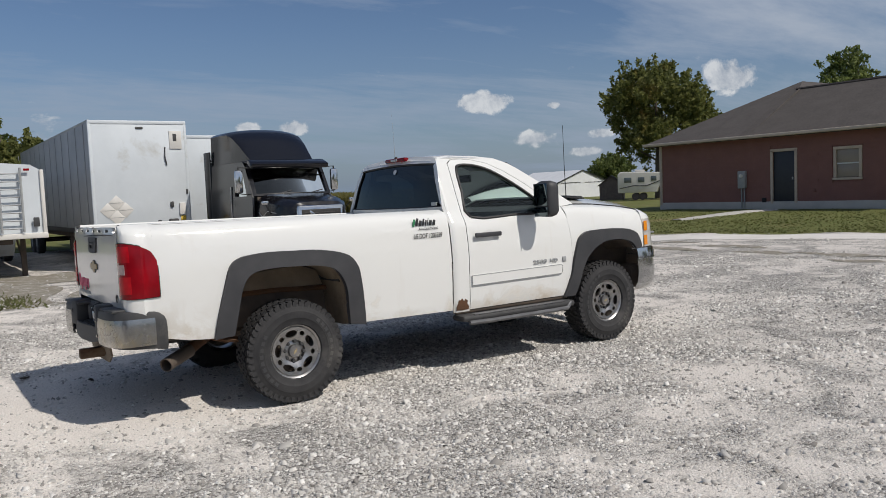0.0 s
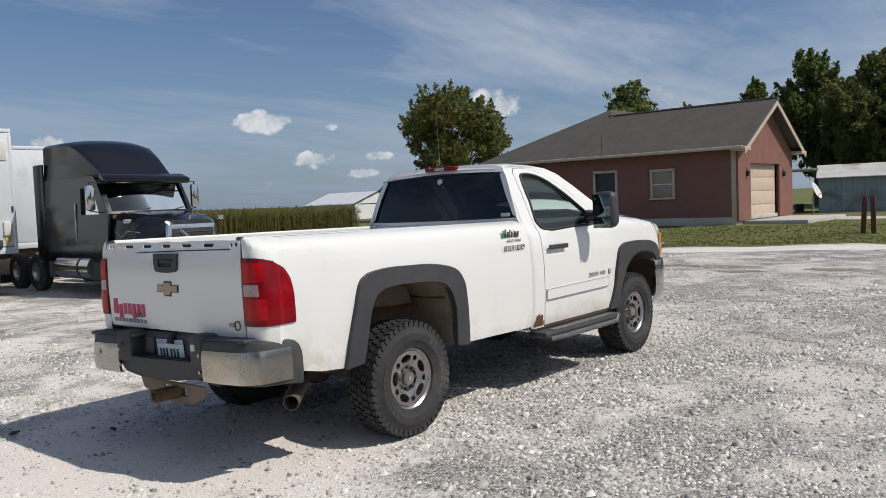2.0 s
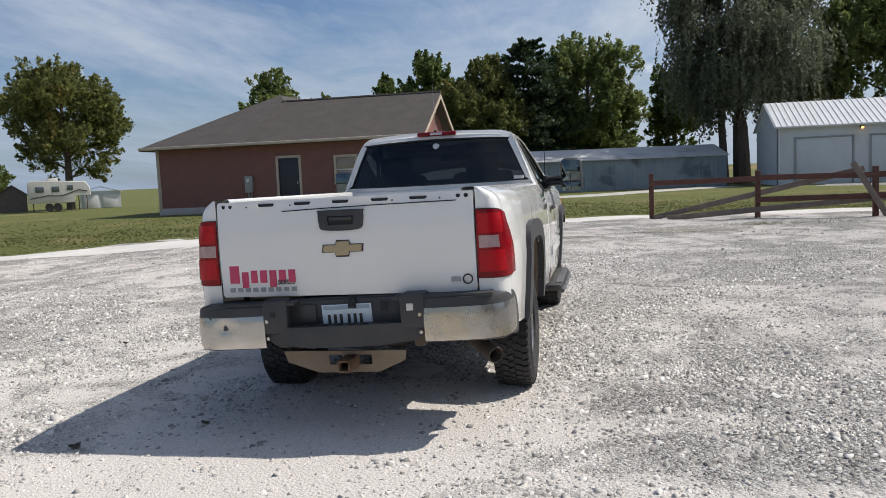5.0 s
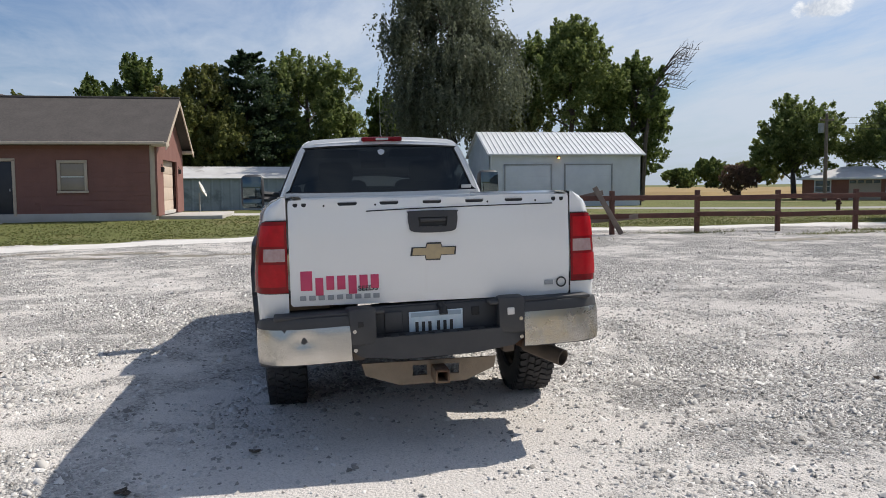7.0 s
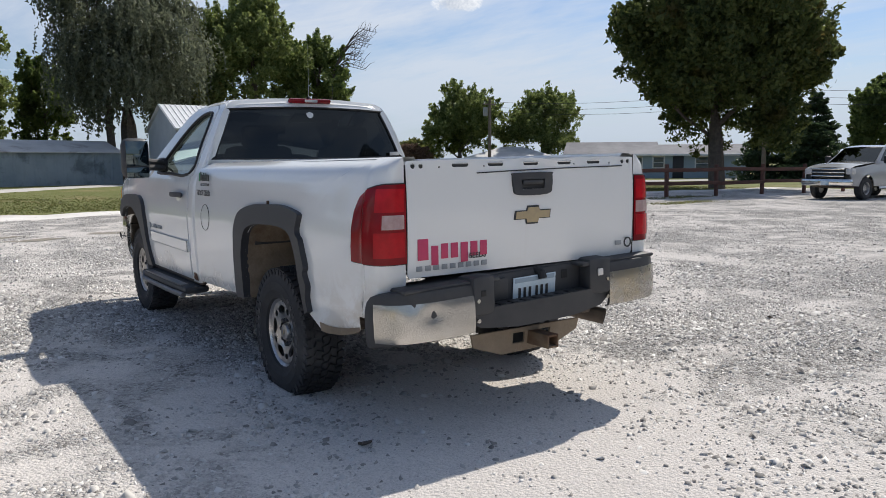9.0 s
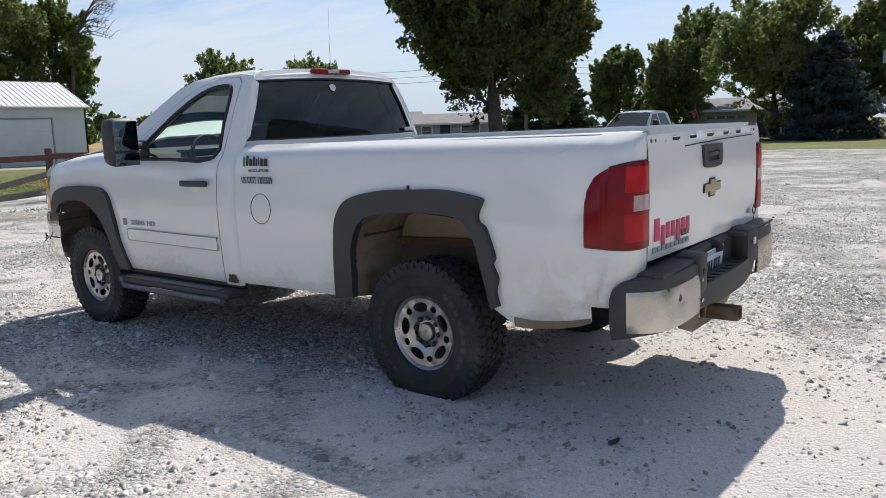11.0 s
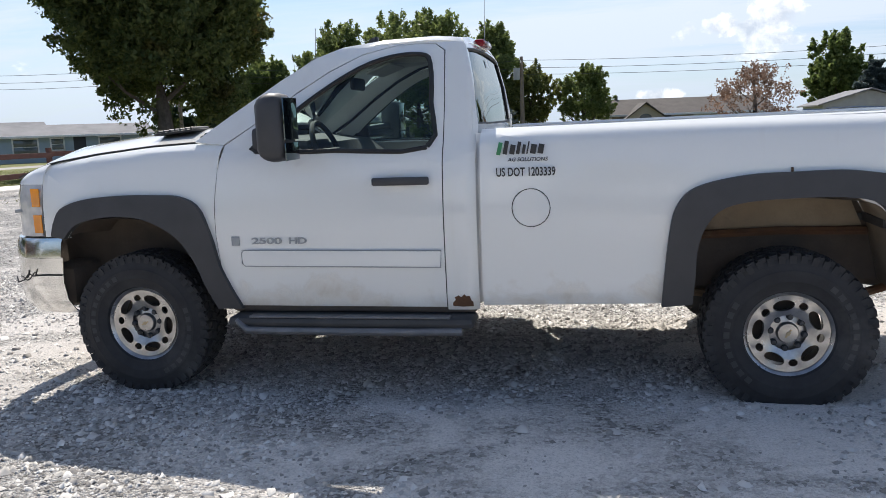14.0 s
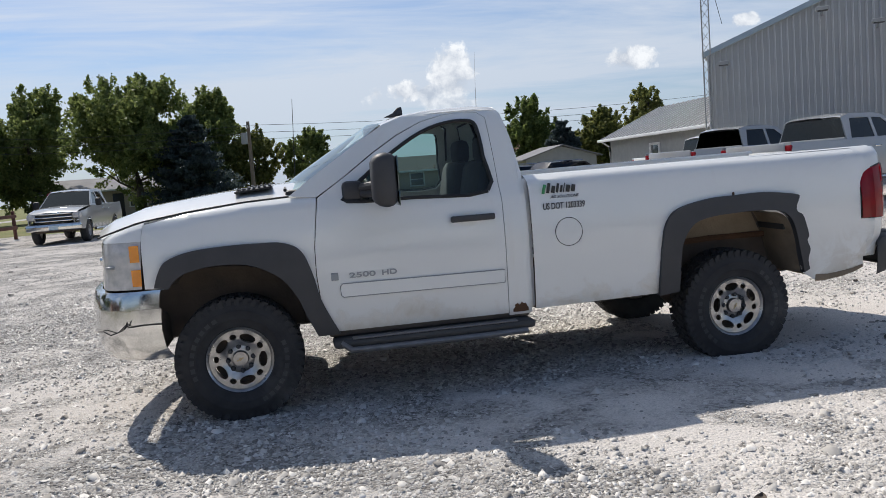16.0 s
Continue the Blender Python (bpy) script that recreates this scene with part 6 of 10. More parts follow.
# ---- trees ----
def limb_mesh(bm, rng, base, top, r0, spread, n_limbs, start=0.35):
    base, top = Vector(base), Vector(top)
    mid = base.lerp(top, 0.5) + Vector((rng.normal(0, 0.2), rng.normal(0, 0.2), 0))
    line = [base, base.lerp(mid, 0.5), mid, mid.lerp(top, 0.6), top]
    add_tube(bm, line, [r0 * 1.25, r0, r0 * 0.75, r0 * 0.4, r0 * 0.08], 8)
    ends = [top]
    for k in range(n_limbs):
        s = start + (0.9 - start) * (k + 0.5) / n_limbs
        p = base.lerp(top, s)
        a = k * 2.4 + rng.uniform(0, 0.8)
        out = spread * (1.15 - 0.75 * s) * rng.uniform(0.7, 1.0)
        q = p + Vector((math.cos(a) * out, math.sin(a) * out, out * rng.uniform(0.45, 0.95)))
        m = p.lerp(q, 0.5) + Vector((0, 0, -0.08 * out))
        add_tube(bm, [p, m, q], [r0 * 0.42 * (1 - s * 0.5), r0 * 0.26 * (1 - s * 0.5), r0 * 0.05], 6)
        ends.append(q)
        q2 = m + Vector((math.cos(a + 0.8) * out * 0.6, math.sin(a + 0.8) * out * 0.6, out * 0.7))
        add_tube(bm, [m, q2], [r0 * 0.2 * (1 - s * 0.5), r0 * 0.03], 5)
        ends.append(q2)
    return ends


def shoots(rng, roots, ways, lengths, spread, per, size, flat=1.0):
    """Leafy shoots: leaves set along a bent twig, thinning to its tip."""
    n = len(roots)
    s = rng.uniform(0.0, 1.0, (n, per)) ** 0.8
    ways = ways / np.linalg.norm(ways, axis=1)[:, None]
    p = roots[:, None, :] + ways[:, None, :] * (lengths[:, None] * s)[:, :, None]
    p[:, :, 2] += 0.12 * lengths[:, None] * (s ** 2)
    off = rng.normal(0, 1, (n, per, 3)) * (spread[:, None] * (1.05 - 0.85 * s))[:, :, None]
    off[:, :, 2] *= flat
    p = (p + off).reshape(-1, 3)
    m = len(p)
    u = rng.normal(0, 1, (m, 3)) + np.repeat(ways, per, 0) * 0.8
    u /= np.linalg.norm(u, axis=1)[:, None]
    w = np.cross(u, rng.normal(0, 1, (m, 3)))
    w /= np.linalg.norm(w, axis=1)[:, None]
    z = size * rng.uniform(0.55, 1.35, m)
    u, w = u * z[:, None], w * (z * 0.5)[:, None]
    return np.stack([p - u * 1.1, p + u * 0.9 + w * 1.25, p + u * 0.7 - w * 1.25], 1).reshape(-1, 3)


def tree(name, at, h, r, crown_from, leaf, label, seed, clumps=46, per=210, size=0.22, trunk=0.22, shape=1.0, squash=0.85):
    """A broad-leaved tree: tapered trunk, limbs and a crown of leafy shoots on uneven boughs."""
    rng = np.random.default_rng(seed)
    x, y = at
    t = thing(name, pose(x, y, float(ground_z(x, y)) - 0.05), label, "tree")
    bm = bmesh.new()
    ends = limb_mesh(bm, rng, (0, 0, 0), (rng.normal(0, 0.3), rng.normal(0, 0.3), h * 0.86), trunk, r * 0.75, 9, max(0.16, crown_from / h * 0.9))
    part("trunk", bm, "bark", t, "grey-brown trunk and limbs")
    crown_from *= 0.6
    ch = (h - crown_from) / 2
    cz = crown_from + ch
    # boughs: uneven masses inside the crown's outline
    lobes = []
    for k in range(34):
        d = rng.normal(0, 1, 3)
        d /= np.linalg.norm(d)
        q = 0.38 + 0.42 * rng.uniform(0, 1)
        wide = 1 - 0.34 * max(d[2] * q, 0) ** shape
        lobes.append((d[0] * q * r * wide, d[1] * q * r * wide, cz + d[2] * q * ch, r * rng.uniform(0.26, 0.40)))
    lobes.append((0, 0, cz, r * 0.5))
    lobes.append((0, 0, cz + ch * 0.45, r * 0.36))
    lobes = np.array(lobes)
    n = int(clumps * 12)
    pick = rng.integers(0, len(lobes), n)
    d = rng.normal(0, 1, (n, 3))
    d[:, 2] = d[:, 2] * 0.9 + 0.15
    d /= np.linalg.norm(d, axis=1)[:, None]
    rad = lobes[pick, 3] * rng.uniform(0.25, 0.95, n)
    roots = lobes[pick, :3] + d * rad[:, None] * np.array((1, 1, squash * min(1.5, max(0.8, ch / r))))
    mid = np.array((0, 0, cz - ch * 0.5))
    out = roots - mid
    out /= np.linalg.norm(out, axis=1)[:, None] + 1e-6
    ways = 0.5 * d + 0.7 * out + np.array((0, 0, 0.45)) + rng.normal(0, 0.25, (n, 3))
    ln = r * rng.uniform(0.10, 0.24, n)
    # keep the outline
    tip = roots + ways / np.linalg.norm(ways, axis=1)[:, None] * ln[:, None]
    e = np.sqrt((tip[:, 0] ** 2 + tip[:, 1] ** 2) / (r * 1.04) ** 2 + ((tip[:, 2] - cz) / (ch * 1.02)) ** 2)
    roots = np.where((e > 1)[:, None], mid + (roots - mid) / np.maximum(e, 1)[:, None], roots)
    v = shoots(rng, roots, ways, ln, r * 0.050 + 0.03 * ln, max(18, int(per * 0.30)), size * 0.62)
    raw("crown", v, np.arange(len(v)).reshape(-1, 3), leaf, t)
    return t


def conifer(name, at, h, r, leaf, label, seed, rows=22, bare=0.06, point=0.8):
    """A spire of needle-covered boughs in loose tiers."""
    rng = np.random.default_rng(seed)
    x, y = at
    t = thing(name, pose(x, y, float(ground_z(x, y)) - 0.05), label, "tree")
    bm = bmesh.new()
    add_tube(bm, [(0, 0, 0), (0, 0, h * 0.6), (0, 0, h)], [h * 0.02, h * 0.012, 0.01], 8)
    roots, ways, ln = [], [], []
    for i in range(rows):
        s = bare + (1 - bare) * (i + rng.uniform(-0.5, 0.5)) / rows
        n = int(9 + 7 * (1 - s))
        for k in range(n):
            a = k * 2 * math.pi / n + i * 0.7 + rng.uniform(-0.25, 0.25)
            out = r * max(0.02, 1 - s) ** point * rng.uniform(0.55, 1.10) + 0.12
            s = min(0.985, max(bare * 0.6, s + rng.normal(0, 0.35 / rows)))
            rise = -0.15 + 0.40 * s + rng.uniform(-0.16, 0.16)
            if k % 3 == 0:
                add_tube(bm, [(0, 0, h * s), (math.cos(a) * out, math.sin(a) * out, h * s + out * rise)], [0.04 * (1.2 - s), 0.01], 4)
            for q, side in ((0.1, 0.0), (0.45, 0.5), (0.45, -0.5), (0.7, 0.35), (0.7, -0.35)):
                roots.append((math.cos(a) * out * q, math.sin(a) * out * q, h * s + out * rise * q))
                ways.append((math.cos(a + side), math.sin(a + side), rise))
                ln.append(out * (0.9 if side == 0 else 0.34))
    part("trunk", bm, "bark", t, "dark trunk and boughs")
    ln = np.array(ln)
    v = shoots(rng, np.array(roots), np.array(ways), ln, 0.05 + 0.10 * ln, 26, 0.075 + 0.006 * h, 0.8)
    raw("crown", v, np.arange(len(v)).reshape(-1, 3), leaf, t)
    return t


def willow(at, h, r, seed):
    rng = np.random.default_rng(seed)
    x, y = at
    t = thing("willow_tree", pose(x, y, float(ground_z(x, y)) - 0.05), "tall grey-green weeping willow with hanging strands", "tree")
    bm = bmesh.new()
    ends = limb_mesh(bm, rng, (0, 0, 0), (0.4, 0.2, h * 0.88), 0.55, r * 0.8, 13, 0.28)
    add_tube(bm, [(0, 1.2, 0), (0.2, 1.6, h * 0.4), (0.5, 2.8, h * 0.75)], [0.32, 0.24, 0.05], 8)
    part("trunk", bm, "bark", t, "thick grey forked trunk")
    vs = []
    boughs = []
    for k in range(64):
        s = rng.uniform(0.30, 0.97)
        rad = r * math.sqrt(max(0.05, 1 - ((s - 0.62) / 0.42) ** 2)) * rng.uniform(0.25, 0.92)
        a = k * 2.4 + rng.uniform(-0.4, 0.4)
        boughs.append((math.cos(a) * rad, math.sin(a) * rad, h * s, r * rng.uniform(0.16, 0.30)))
    for bx, by, bz, br in boughs:
        for j in range(72):
            o = rng.normal(0, 0.60, 3) * br
            top = np.array((bx, by, bz)) + o * np.array((1, 1, 0.7))
            a = math.atan2(top[1], top[0])
            ln = rng.uniform(0.7, 2.9)
            m = int(ln / 0.11)
            d = np.linspace(0, 1, m)
            p = top[None] + np.stack([np.cos(a) * 0.4 * d ** 0.5, np.sin(a) * 0.4 * d ** 0.5, 0.25 * np.sin(d * 3) - ln * d], 1) + rng.normal(0, 0.07, (m, 3))
            u = rng.normal(0, 1, (m, 3)) * np.array((0.6, 0.6, 1.2))
            u /= np.linalg.norm(u, axis=1)[:, None]
            w = np.cross(u, rng.normal(0, 1, (m, 3)))
            w /= np.linalg.norm(w, axis=1)[:, None]
            sz = rng.uniform(0.09, 0.19, m)
            u, w = u * sz[:, None], w * (sz * 0.4)[:, None]
            vs.append(np.stack([p - u, p + u * 0.9 + w * 1.4, p + u * 0.7 - w * 1.4], 1).reshape(-1, 3))
    v = np.concatenate(vs)
    raw("crown", v, np.arange(len(v)).reshape(-1, 3), "leaf_willow", t)


def at_from(eye, az, d):
    return (eye[0] + d * math.cos(radians(az)), eye[1] + d * math.sin(radians(az)))


E0, E3, E7, E8, E11, E16 = (-2.4, -6.56), (-4.93, -3.0), (-5.49, 0.72), (-4.76, 2.29), (-2.65, 4.14), (2.95, 5.95)


def plant():
    tree("maple_tree", at_from(E3, 37.8, 88), 15.8, 6.3, 3.2, "leaf_gold", "tall maple turning bronze at its edges", 11, 60, 200, 0.30, 0.34)
    tree("far_tree", at_from(E3, 42.2, 150), 7.4, 5.0, 0.6, "leaf_light", "distant rounded green tree behind the barn", 12, 30, 160, 0.35)
    tree("yard_tree", at_from(E3, 24.6, 62), 10.0, 3.4, 3.0, "leaf_light", "loose green tree behind the garage roof", 14, 34, 150, 0.22)
    tree("yard_tree", at_from(E3, 21.6, 66), 8.6, 3.0, 3.0, "leaf_gold", "yellow-green tree behind the garage roof", 15, 30, 140, 0.22)
    tree("linden_tree", (58.5, 16.1), 10.4, 2.3, 2.0, "leaf", "pointed dark green tree behind the garage", 16, 30, 190, 0.2, 0.2, 0.7)
    # the row behind the long shed
    tree("walnut_tree", (67.2, 14.2), 13.8, 3.8, 2.0, "leaf", "dark green walnut with an open crown", 17, 44, 190, 0.26, 0.3)
    tree("maple_tree", (64.1, 8.8), 13.0, 4.2, 1.2, "leaf_gold", "dense dark bronze-green maple", 18, 50, 210, 0.25, 0.3)
    conifer("pine_tree", (66.6, 5.3), 12.9, 5.6, "leaf_dark", "tall dark broad pine above the sheds", 19, 30, 0.06, 0.42)
    tree("maple_tree", (69.0, -0.2), 14.3, 5.6, 1.0, "leaf_light", "bright green full maple", 20, 56, 210, 0.26, 0.3)
    tree("maple_tree", at_from(E7, 9.4, 80), 11.0, 5.5, 0.6, "leaf", "dark maple closing the tree row", 21, 40, 200, 0.28)
    tree("maple_tree", at_from(E7, 2.0, 82), 10.5, 5.5, 0.5, "leaf", "dark maple closing the tree row", 22, 40, 200, 0.28)
    tree("hedge_tree", (72.3, -7.4), 11.6, 3.2, 0.4, "leaf", "dark rounded tree beside the willow", 23, 36, 190, 0.26)
    willow((57.6, -11.4), 19.2, 5.7, 24)
    tree("cottonwood_tree", (62.7, -22.6), 17.6, 5.2, 2.0, "leaf_light", "tall cottonwood with pale limbs behind the shed", 25, 60, 190, 0.27, 0.32)
    tree("cottonwood_tree", (62.5, -28.3), 13.4, 4.2, 1.4, "leaf", "dull green cottonwood behind the shed", 26, 48, 180, 0.27, 0.3)
    tree("maple_tree", (62.2, -17.7), 12.8, 3.4, 1.0, "leaf_gold", "yellow-green maple behind the shed", 27, 44, 190, 0.26)
    # bare limb standing out of the cottonwood
    rng = np.random.default_rng(3)
    d = thing("dead_tree", pose(*at_from(E7, -25.2, 73), 0) @ Matrix.Diagonal((1, 1, 1.12, 1)), "bare dead tree with twisted grey branches", "tree")
    bm = bmesh.new()
    add_tube(bm, [(0, 1.6, 0), (0, 1.3, 5), (0.1, 0.6, 8.6), (0, -0.2, 10.2), (0, -1.2, 11.2)], [0.22, 0.18, 0.12, 0.08, 0.04], 7)
    for k in range(18):
        s = k / 17
        p = Vector((0.1, 0.9 - 1.9 * s, 8.2 + 2.9 * s))
        reach = rng.uniform(1.4, 3.4)
        lift = rng.uniform(0.1, 1.0)
        q = p + Vector((rng.uniform(-0.9, 0.9), -reach, lift * 1.5 - 0.1 * reach))
        m = p.lerp(q, 0.5) + Vector((0, 0, 0.45 * lift + 0.25))
        add_tube(bm, [p, p.lerp(m, 0.6) + Vector((0, 0, 0.12)), m, q], [0.055, 0.042, 0.03, 0.012], 5)
        for j in range(5):
            o = m.lerp(q, 0.22 * j)
            e = o + Vector((rng.normal(0, 0.35), rng.uniform(-0.9, 0.1), rng.uniform(0.1, 0.8)))
            add_tube(bm, [o, o.lerp(e, 0.5) + Vector((0, 0, 0.1)), e], [0.022, 0.016, 0.006], 4)
    part("trunk", bm, "bark", d, "bare grey branches")
    # beyond the fence
    tree("far_tree", at_from(E7, -28.6, 210), 8.5, 5.0, 0.3, "leaf", "distant round tree on the skyline", 28, 26, 150, 0.5)
    tree("far_tree", at_from(E7, -31.5, 200), 7.5, 5.5, 0.3, "leaf_gold", "distant brownish tree on the skyline", 29, 26, 150, 0.5)
    tree("far_tree", at_from(E7, -26.6, 190), 5.0, 4.5, 0.2, "leaf", "low distant bush on the skyline", 30, 20, 150, 0.5)
    tree("red_bush", at_from(E8, -31.6, 80), 3.4, 2.0, 0.5, "leaf_red", "rusty-leaved small tree by the field", 31, 22, 120, 0.16)
    tree("maple_tree", (62.0, -44.5), 10.0, 4.3, 1.8, "leaf_light", "airy green maple by the brick house", 32, 50, 190, 0.24, 0.22)
    tree("maple_tree", (58.0, -52.0), 9.7, 4.7, 1.4, "leaf_light", "full green maple by the lane", 33, 50, 200, 0.22, 0.2)
    tree("maple_tree", (21.5, -31.8), 13.9, 5.4, 1.4, "leaf_great", "great maple with a thick trunk and bronze tips", 34, 210, 260, 0.20, 0.34)
    tree("maple_tree", (30.5, -65.6), 9.4, 3.4, 0.8, "leaf", "dark full tree behind the great maple", 35, 44, 190, 0.25)
    conifer("spruce_tree", at_from(E11, -61.0, 66), 6.5, 3.0, "leaf_dark", "dark spruce beneath the great maple", 36, 18, 0.02)
    conifer("spruce_tree", at_from(E8, -55.8, 64), 4.6, 3.0, "leaf_dark", "dark spruce beyond the great maple", 52, 16, 0.02)
    conifer("spruce_tree", at_from(E8, -58.6, 62), 4.2, 3.0, "leaf_dark", "dark spruce beyond the great maple", 53, 16, 0.02)
    tree("maple_tree", (24.3, -66.0), 12.6, 4.2, 0.4, "leaf_light", "feathery green silver maple", 37, 56, 190, 0.24, 0.24)
    tree("maple_tree", at_from(E16, -80.0, 64), 11.3, 5.0, 0.6, "leaf_light", "tall silver maple before the ranch house", 38, 66, 200, 0.24, 0.28)
    tree("maple_tree", at_from(E16, -84.1, 69), 10.4, 3.8, 0.4, "leaf_light", "silver maple behind the blue spruce", 39, 50, 190, 0.24, 0.24)
    conifer("blue_spruce", at_from(E16, -83.4, 61), 7.2, 4.2, "leaf_blue", "dense blue spruce beside the ranch house", 40, 24, 0.02)
    tree("yard_tree", (5.7, -60.9), 6.8, 2.6, 0.6, "leaf_gold", "yellow-green tree beside the pole", 41, 30, 170, 0.2)
    tree("round_tree", (1.4, -59.0), 6.2, 2.35, 0.5, "leaf_light", "small rounded green tree by the road", 42, 32, 190, 0.17)
    tree("crab_apple", at_from(E16, -103.3, 38), 4.0, 2.0, 0.6, "leaf_red", "thin-leaved rusty crab apple tree", 43, 26, 60, 0.09, 0.13)
    tree("oak_tree", at_from(E16, -107.3, 58), 7.2, 2.2, 0.6, "leaf", "dark green tree behind the office", 44, 34, 180, 0.2)
    conifer("blue_spruce", at_from(E16, -109.4, 54), 4.6, 2.2, "leaf_blue", "dark blue spruce behind the parked cars", 45, 18, 0.02)
    tree("oak_tree", at_from(E16, -111.8, 60), 5.6, 2.4, 0.6, "leaf_gold", "yellow-green tree behind the office", 46, 30, 170, 0.2)
    tree("oak_tree", at_from(E16, -115.3, 52), 6.2, 1.9, 0.8, "leaf_gold", "small tree showing above the office roof", 48, 28, 150, 0.17)
    tree("shade_tree", at_from(E0, 85.2, 40), 6.0, 2.6, 0.8, "leaf_gold", "yellow-green tree behind the hopper trailer", 50, 34, 180, 0.2)
    tree("shade_tree", at_from(E0, 88.0, 44), 9.0, 3.4, 2.0, "leaf", "dark tree behind the hopper trailer", 51, 34, 180, 0.22)


plant()


# ---- fields ----
def build_corn():
    rng = np.random.default_rng(4)
    n = 15000
    u = rng.uniform(0, 1, n)
    d = rng.exponential(16, n)
    # front row from one corner of the field to the other, deeper rows behind
    x = 20.0 + u * 27.0 + d * (-0.20)
    y = 36.0 + u * 12.0 + d * 0.98
    h = rng.uniform(1.55, 1.95, n)
    vs = []
    for k in range(5):
        a = rng.uniform(0, 2 * np.pi, n)
        z0 = h * rng.uniform(0.15, 0.95, n)
        ln = rng.uniform(0.35, 0.65, n)
        w = rng.uniform(0.03, 0.06, n)
        p = np.stack([x, y, z0 - 0.3], 1)
        o = np.stack([np.cos(a) * ln, np.sin(a) * ln, rng.uniform(-0.1, 0.35, n)], 1)
        s = np.stack([-np.sin(a) * w, np.cos(a) * w, 0 * a], 1)
        m = p + o * 0.55 + np.array((0, 0, 0.1))
        vs.append(np.stack([p, m - s, p + o, m + s], 1).reshape(-1, 3))
    w = 0.035
    p = np.stack([x, y, np.full(n, -0.32)], 1)
    q = np.stack([x, y, h - 0.25], 1)
    s = np.array((w, w * 0.5, 0))
    vs.append(np.stack([p - s, p + s, q + s * 0.4, q - s * 0.4], 1).reshape(-1, 3))
    v = np.concatenate(vs)
    ob = raw("corn_crop", v, np.arange(len(v)).reshape(-1, 4), "corn")
    tagged(ob, "standing field of drying yellow-green corn", "corn crop", kind="stuff")
    # the far part of the same field as one rough canopy
    xs, ys = np.linspace(-260, 46, 150), np.concatenate([np.linspace(60, 140, 60), np.linspace(150, 900, 40)])
    X, Y = np.meshgrid(xs, ys)
    Z = 1.18 + rng.normal(0, 0.09, X.shape)
    v = np.stack([X.ravel(), Y.ravel(), Z.ravel()], 1)
    i = np.arange(X.size).reshape(X.shape)
    f = np.stack([i[:-1, :-1].ravel(), i[:-1, 1:].ravel(), i[1:, 1:].ravel(), i[1:, :-1].ravel()], 1)
    ob = raw("corn_canopy", v, f, "bean")
    tagged(ob, "far corn field tops, dull yellow", "corn crop", kind="stuff")
    # ripe field beyond the lane
    xs, ys = np.linspace(70, 260, 60), np.linspace(-130, -38, 50)
    X, Y = np.meshgrid(xs, ys)
    Z = 0.62 + rng.normal(0, 0.04, X.shape)
    Z[:, 0], Z[-1, :] = -0.1, -0.1
    v = np.stack([X.ravel(), Y.ravel(), Z.ravel()], 1)
    i = np.arange(X.size).reshape(X.shape)
    f = np.stack([i[:-1, :-1].ravel(), i[:-1, 1:].ravel(), i[1:, 1:].ravel(), i[1:, :-1].ravel()], 1)
    tagged(raw("bean_crop", v, f, "bean"), "ripe golden bean field beyond the lane", "field crop", kind="stuff")


build_corn()


# ---- the rose-coloured garage building ----
def slab(bm, pts, t):
    """A plate through four or more corners, t thick downwards."""
    top = [bm.verts.new(p) for p in pts]
    low = [bm.verts.new((p[0], p[1], p[2] - t)) for p in pts]
    bm.faces.new(top)
    bm.faces.new(low[::-1])
    n = len(pts)
    for i in range(n):
        bm.faces.new((top[i], low[i], low[(i + 1) % n], top[(i + 1) % n]))


def window_unit(parent, c, w, h, axis, mat="trim", label="pale framed window", pane="pane_glass"):
    """A sash window; axis: the way that it faces, as a unit step."""
    ax, ay = axis
    tx, ty = -ay, ax
    def at(u, o, z):
        return (c[0] + tx * u + ax * o, c[1] + ty * u + ay * o, c[2] + z)
    def bar(u, z, su, sz, o=0.03, d=0.06):
        return box(at(u, o, z), (abs(tx) * su + abs(ax) * d, abs(ty) * su + abs(ay) * d, sz), 0.006)
    fr = part("window", bar(0, h / 2 + 0.05, w + 0.22, 0.11), mat, parent, label)
    part("frame_side", bar(-w / 2 - 0.05, 0, 0.11, h), mat, fr)
    part("frame_side", bar(w / 2 + 0.05, 0, 0.11, h), mat, fr)
    part("window_sill", bar(0, -h / 2 - 0.05, w + 0.26, 0.09, 0.045, 0.09), mat, fr)
    part("meeting_rail", bar(0, 0, w, 0.05, 0.01, 0.03), "white_plain", fr)
    part("pane", bar(0, h / 4, w, h / 2 - 0.02, 0.0, 0.012), pane, fr, "grey reflecting pane" if pane == "pane_glass" else "pane with a drawn beige blind")
    part("pane", bar(0, -h / 4, w, h / 2 - 0.02, 0.0, 0.012), pane, fr)
    return fr


MAT["blind"] = material("beige blind behind glass", (0.30, 0.25, 0.20), (0.25, 0.21, 0.17), 2, 0.25, spec=0.6, fine=(60, 0.4, (0.36, 0.31, 0.26)))
MAT["pane_glass"] = material("window pane", (0.10, 0.12, 0.13), (0.07, 0.085, 0.09), 3, 0.06, rough_var=0.02, spec=0.8)


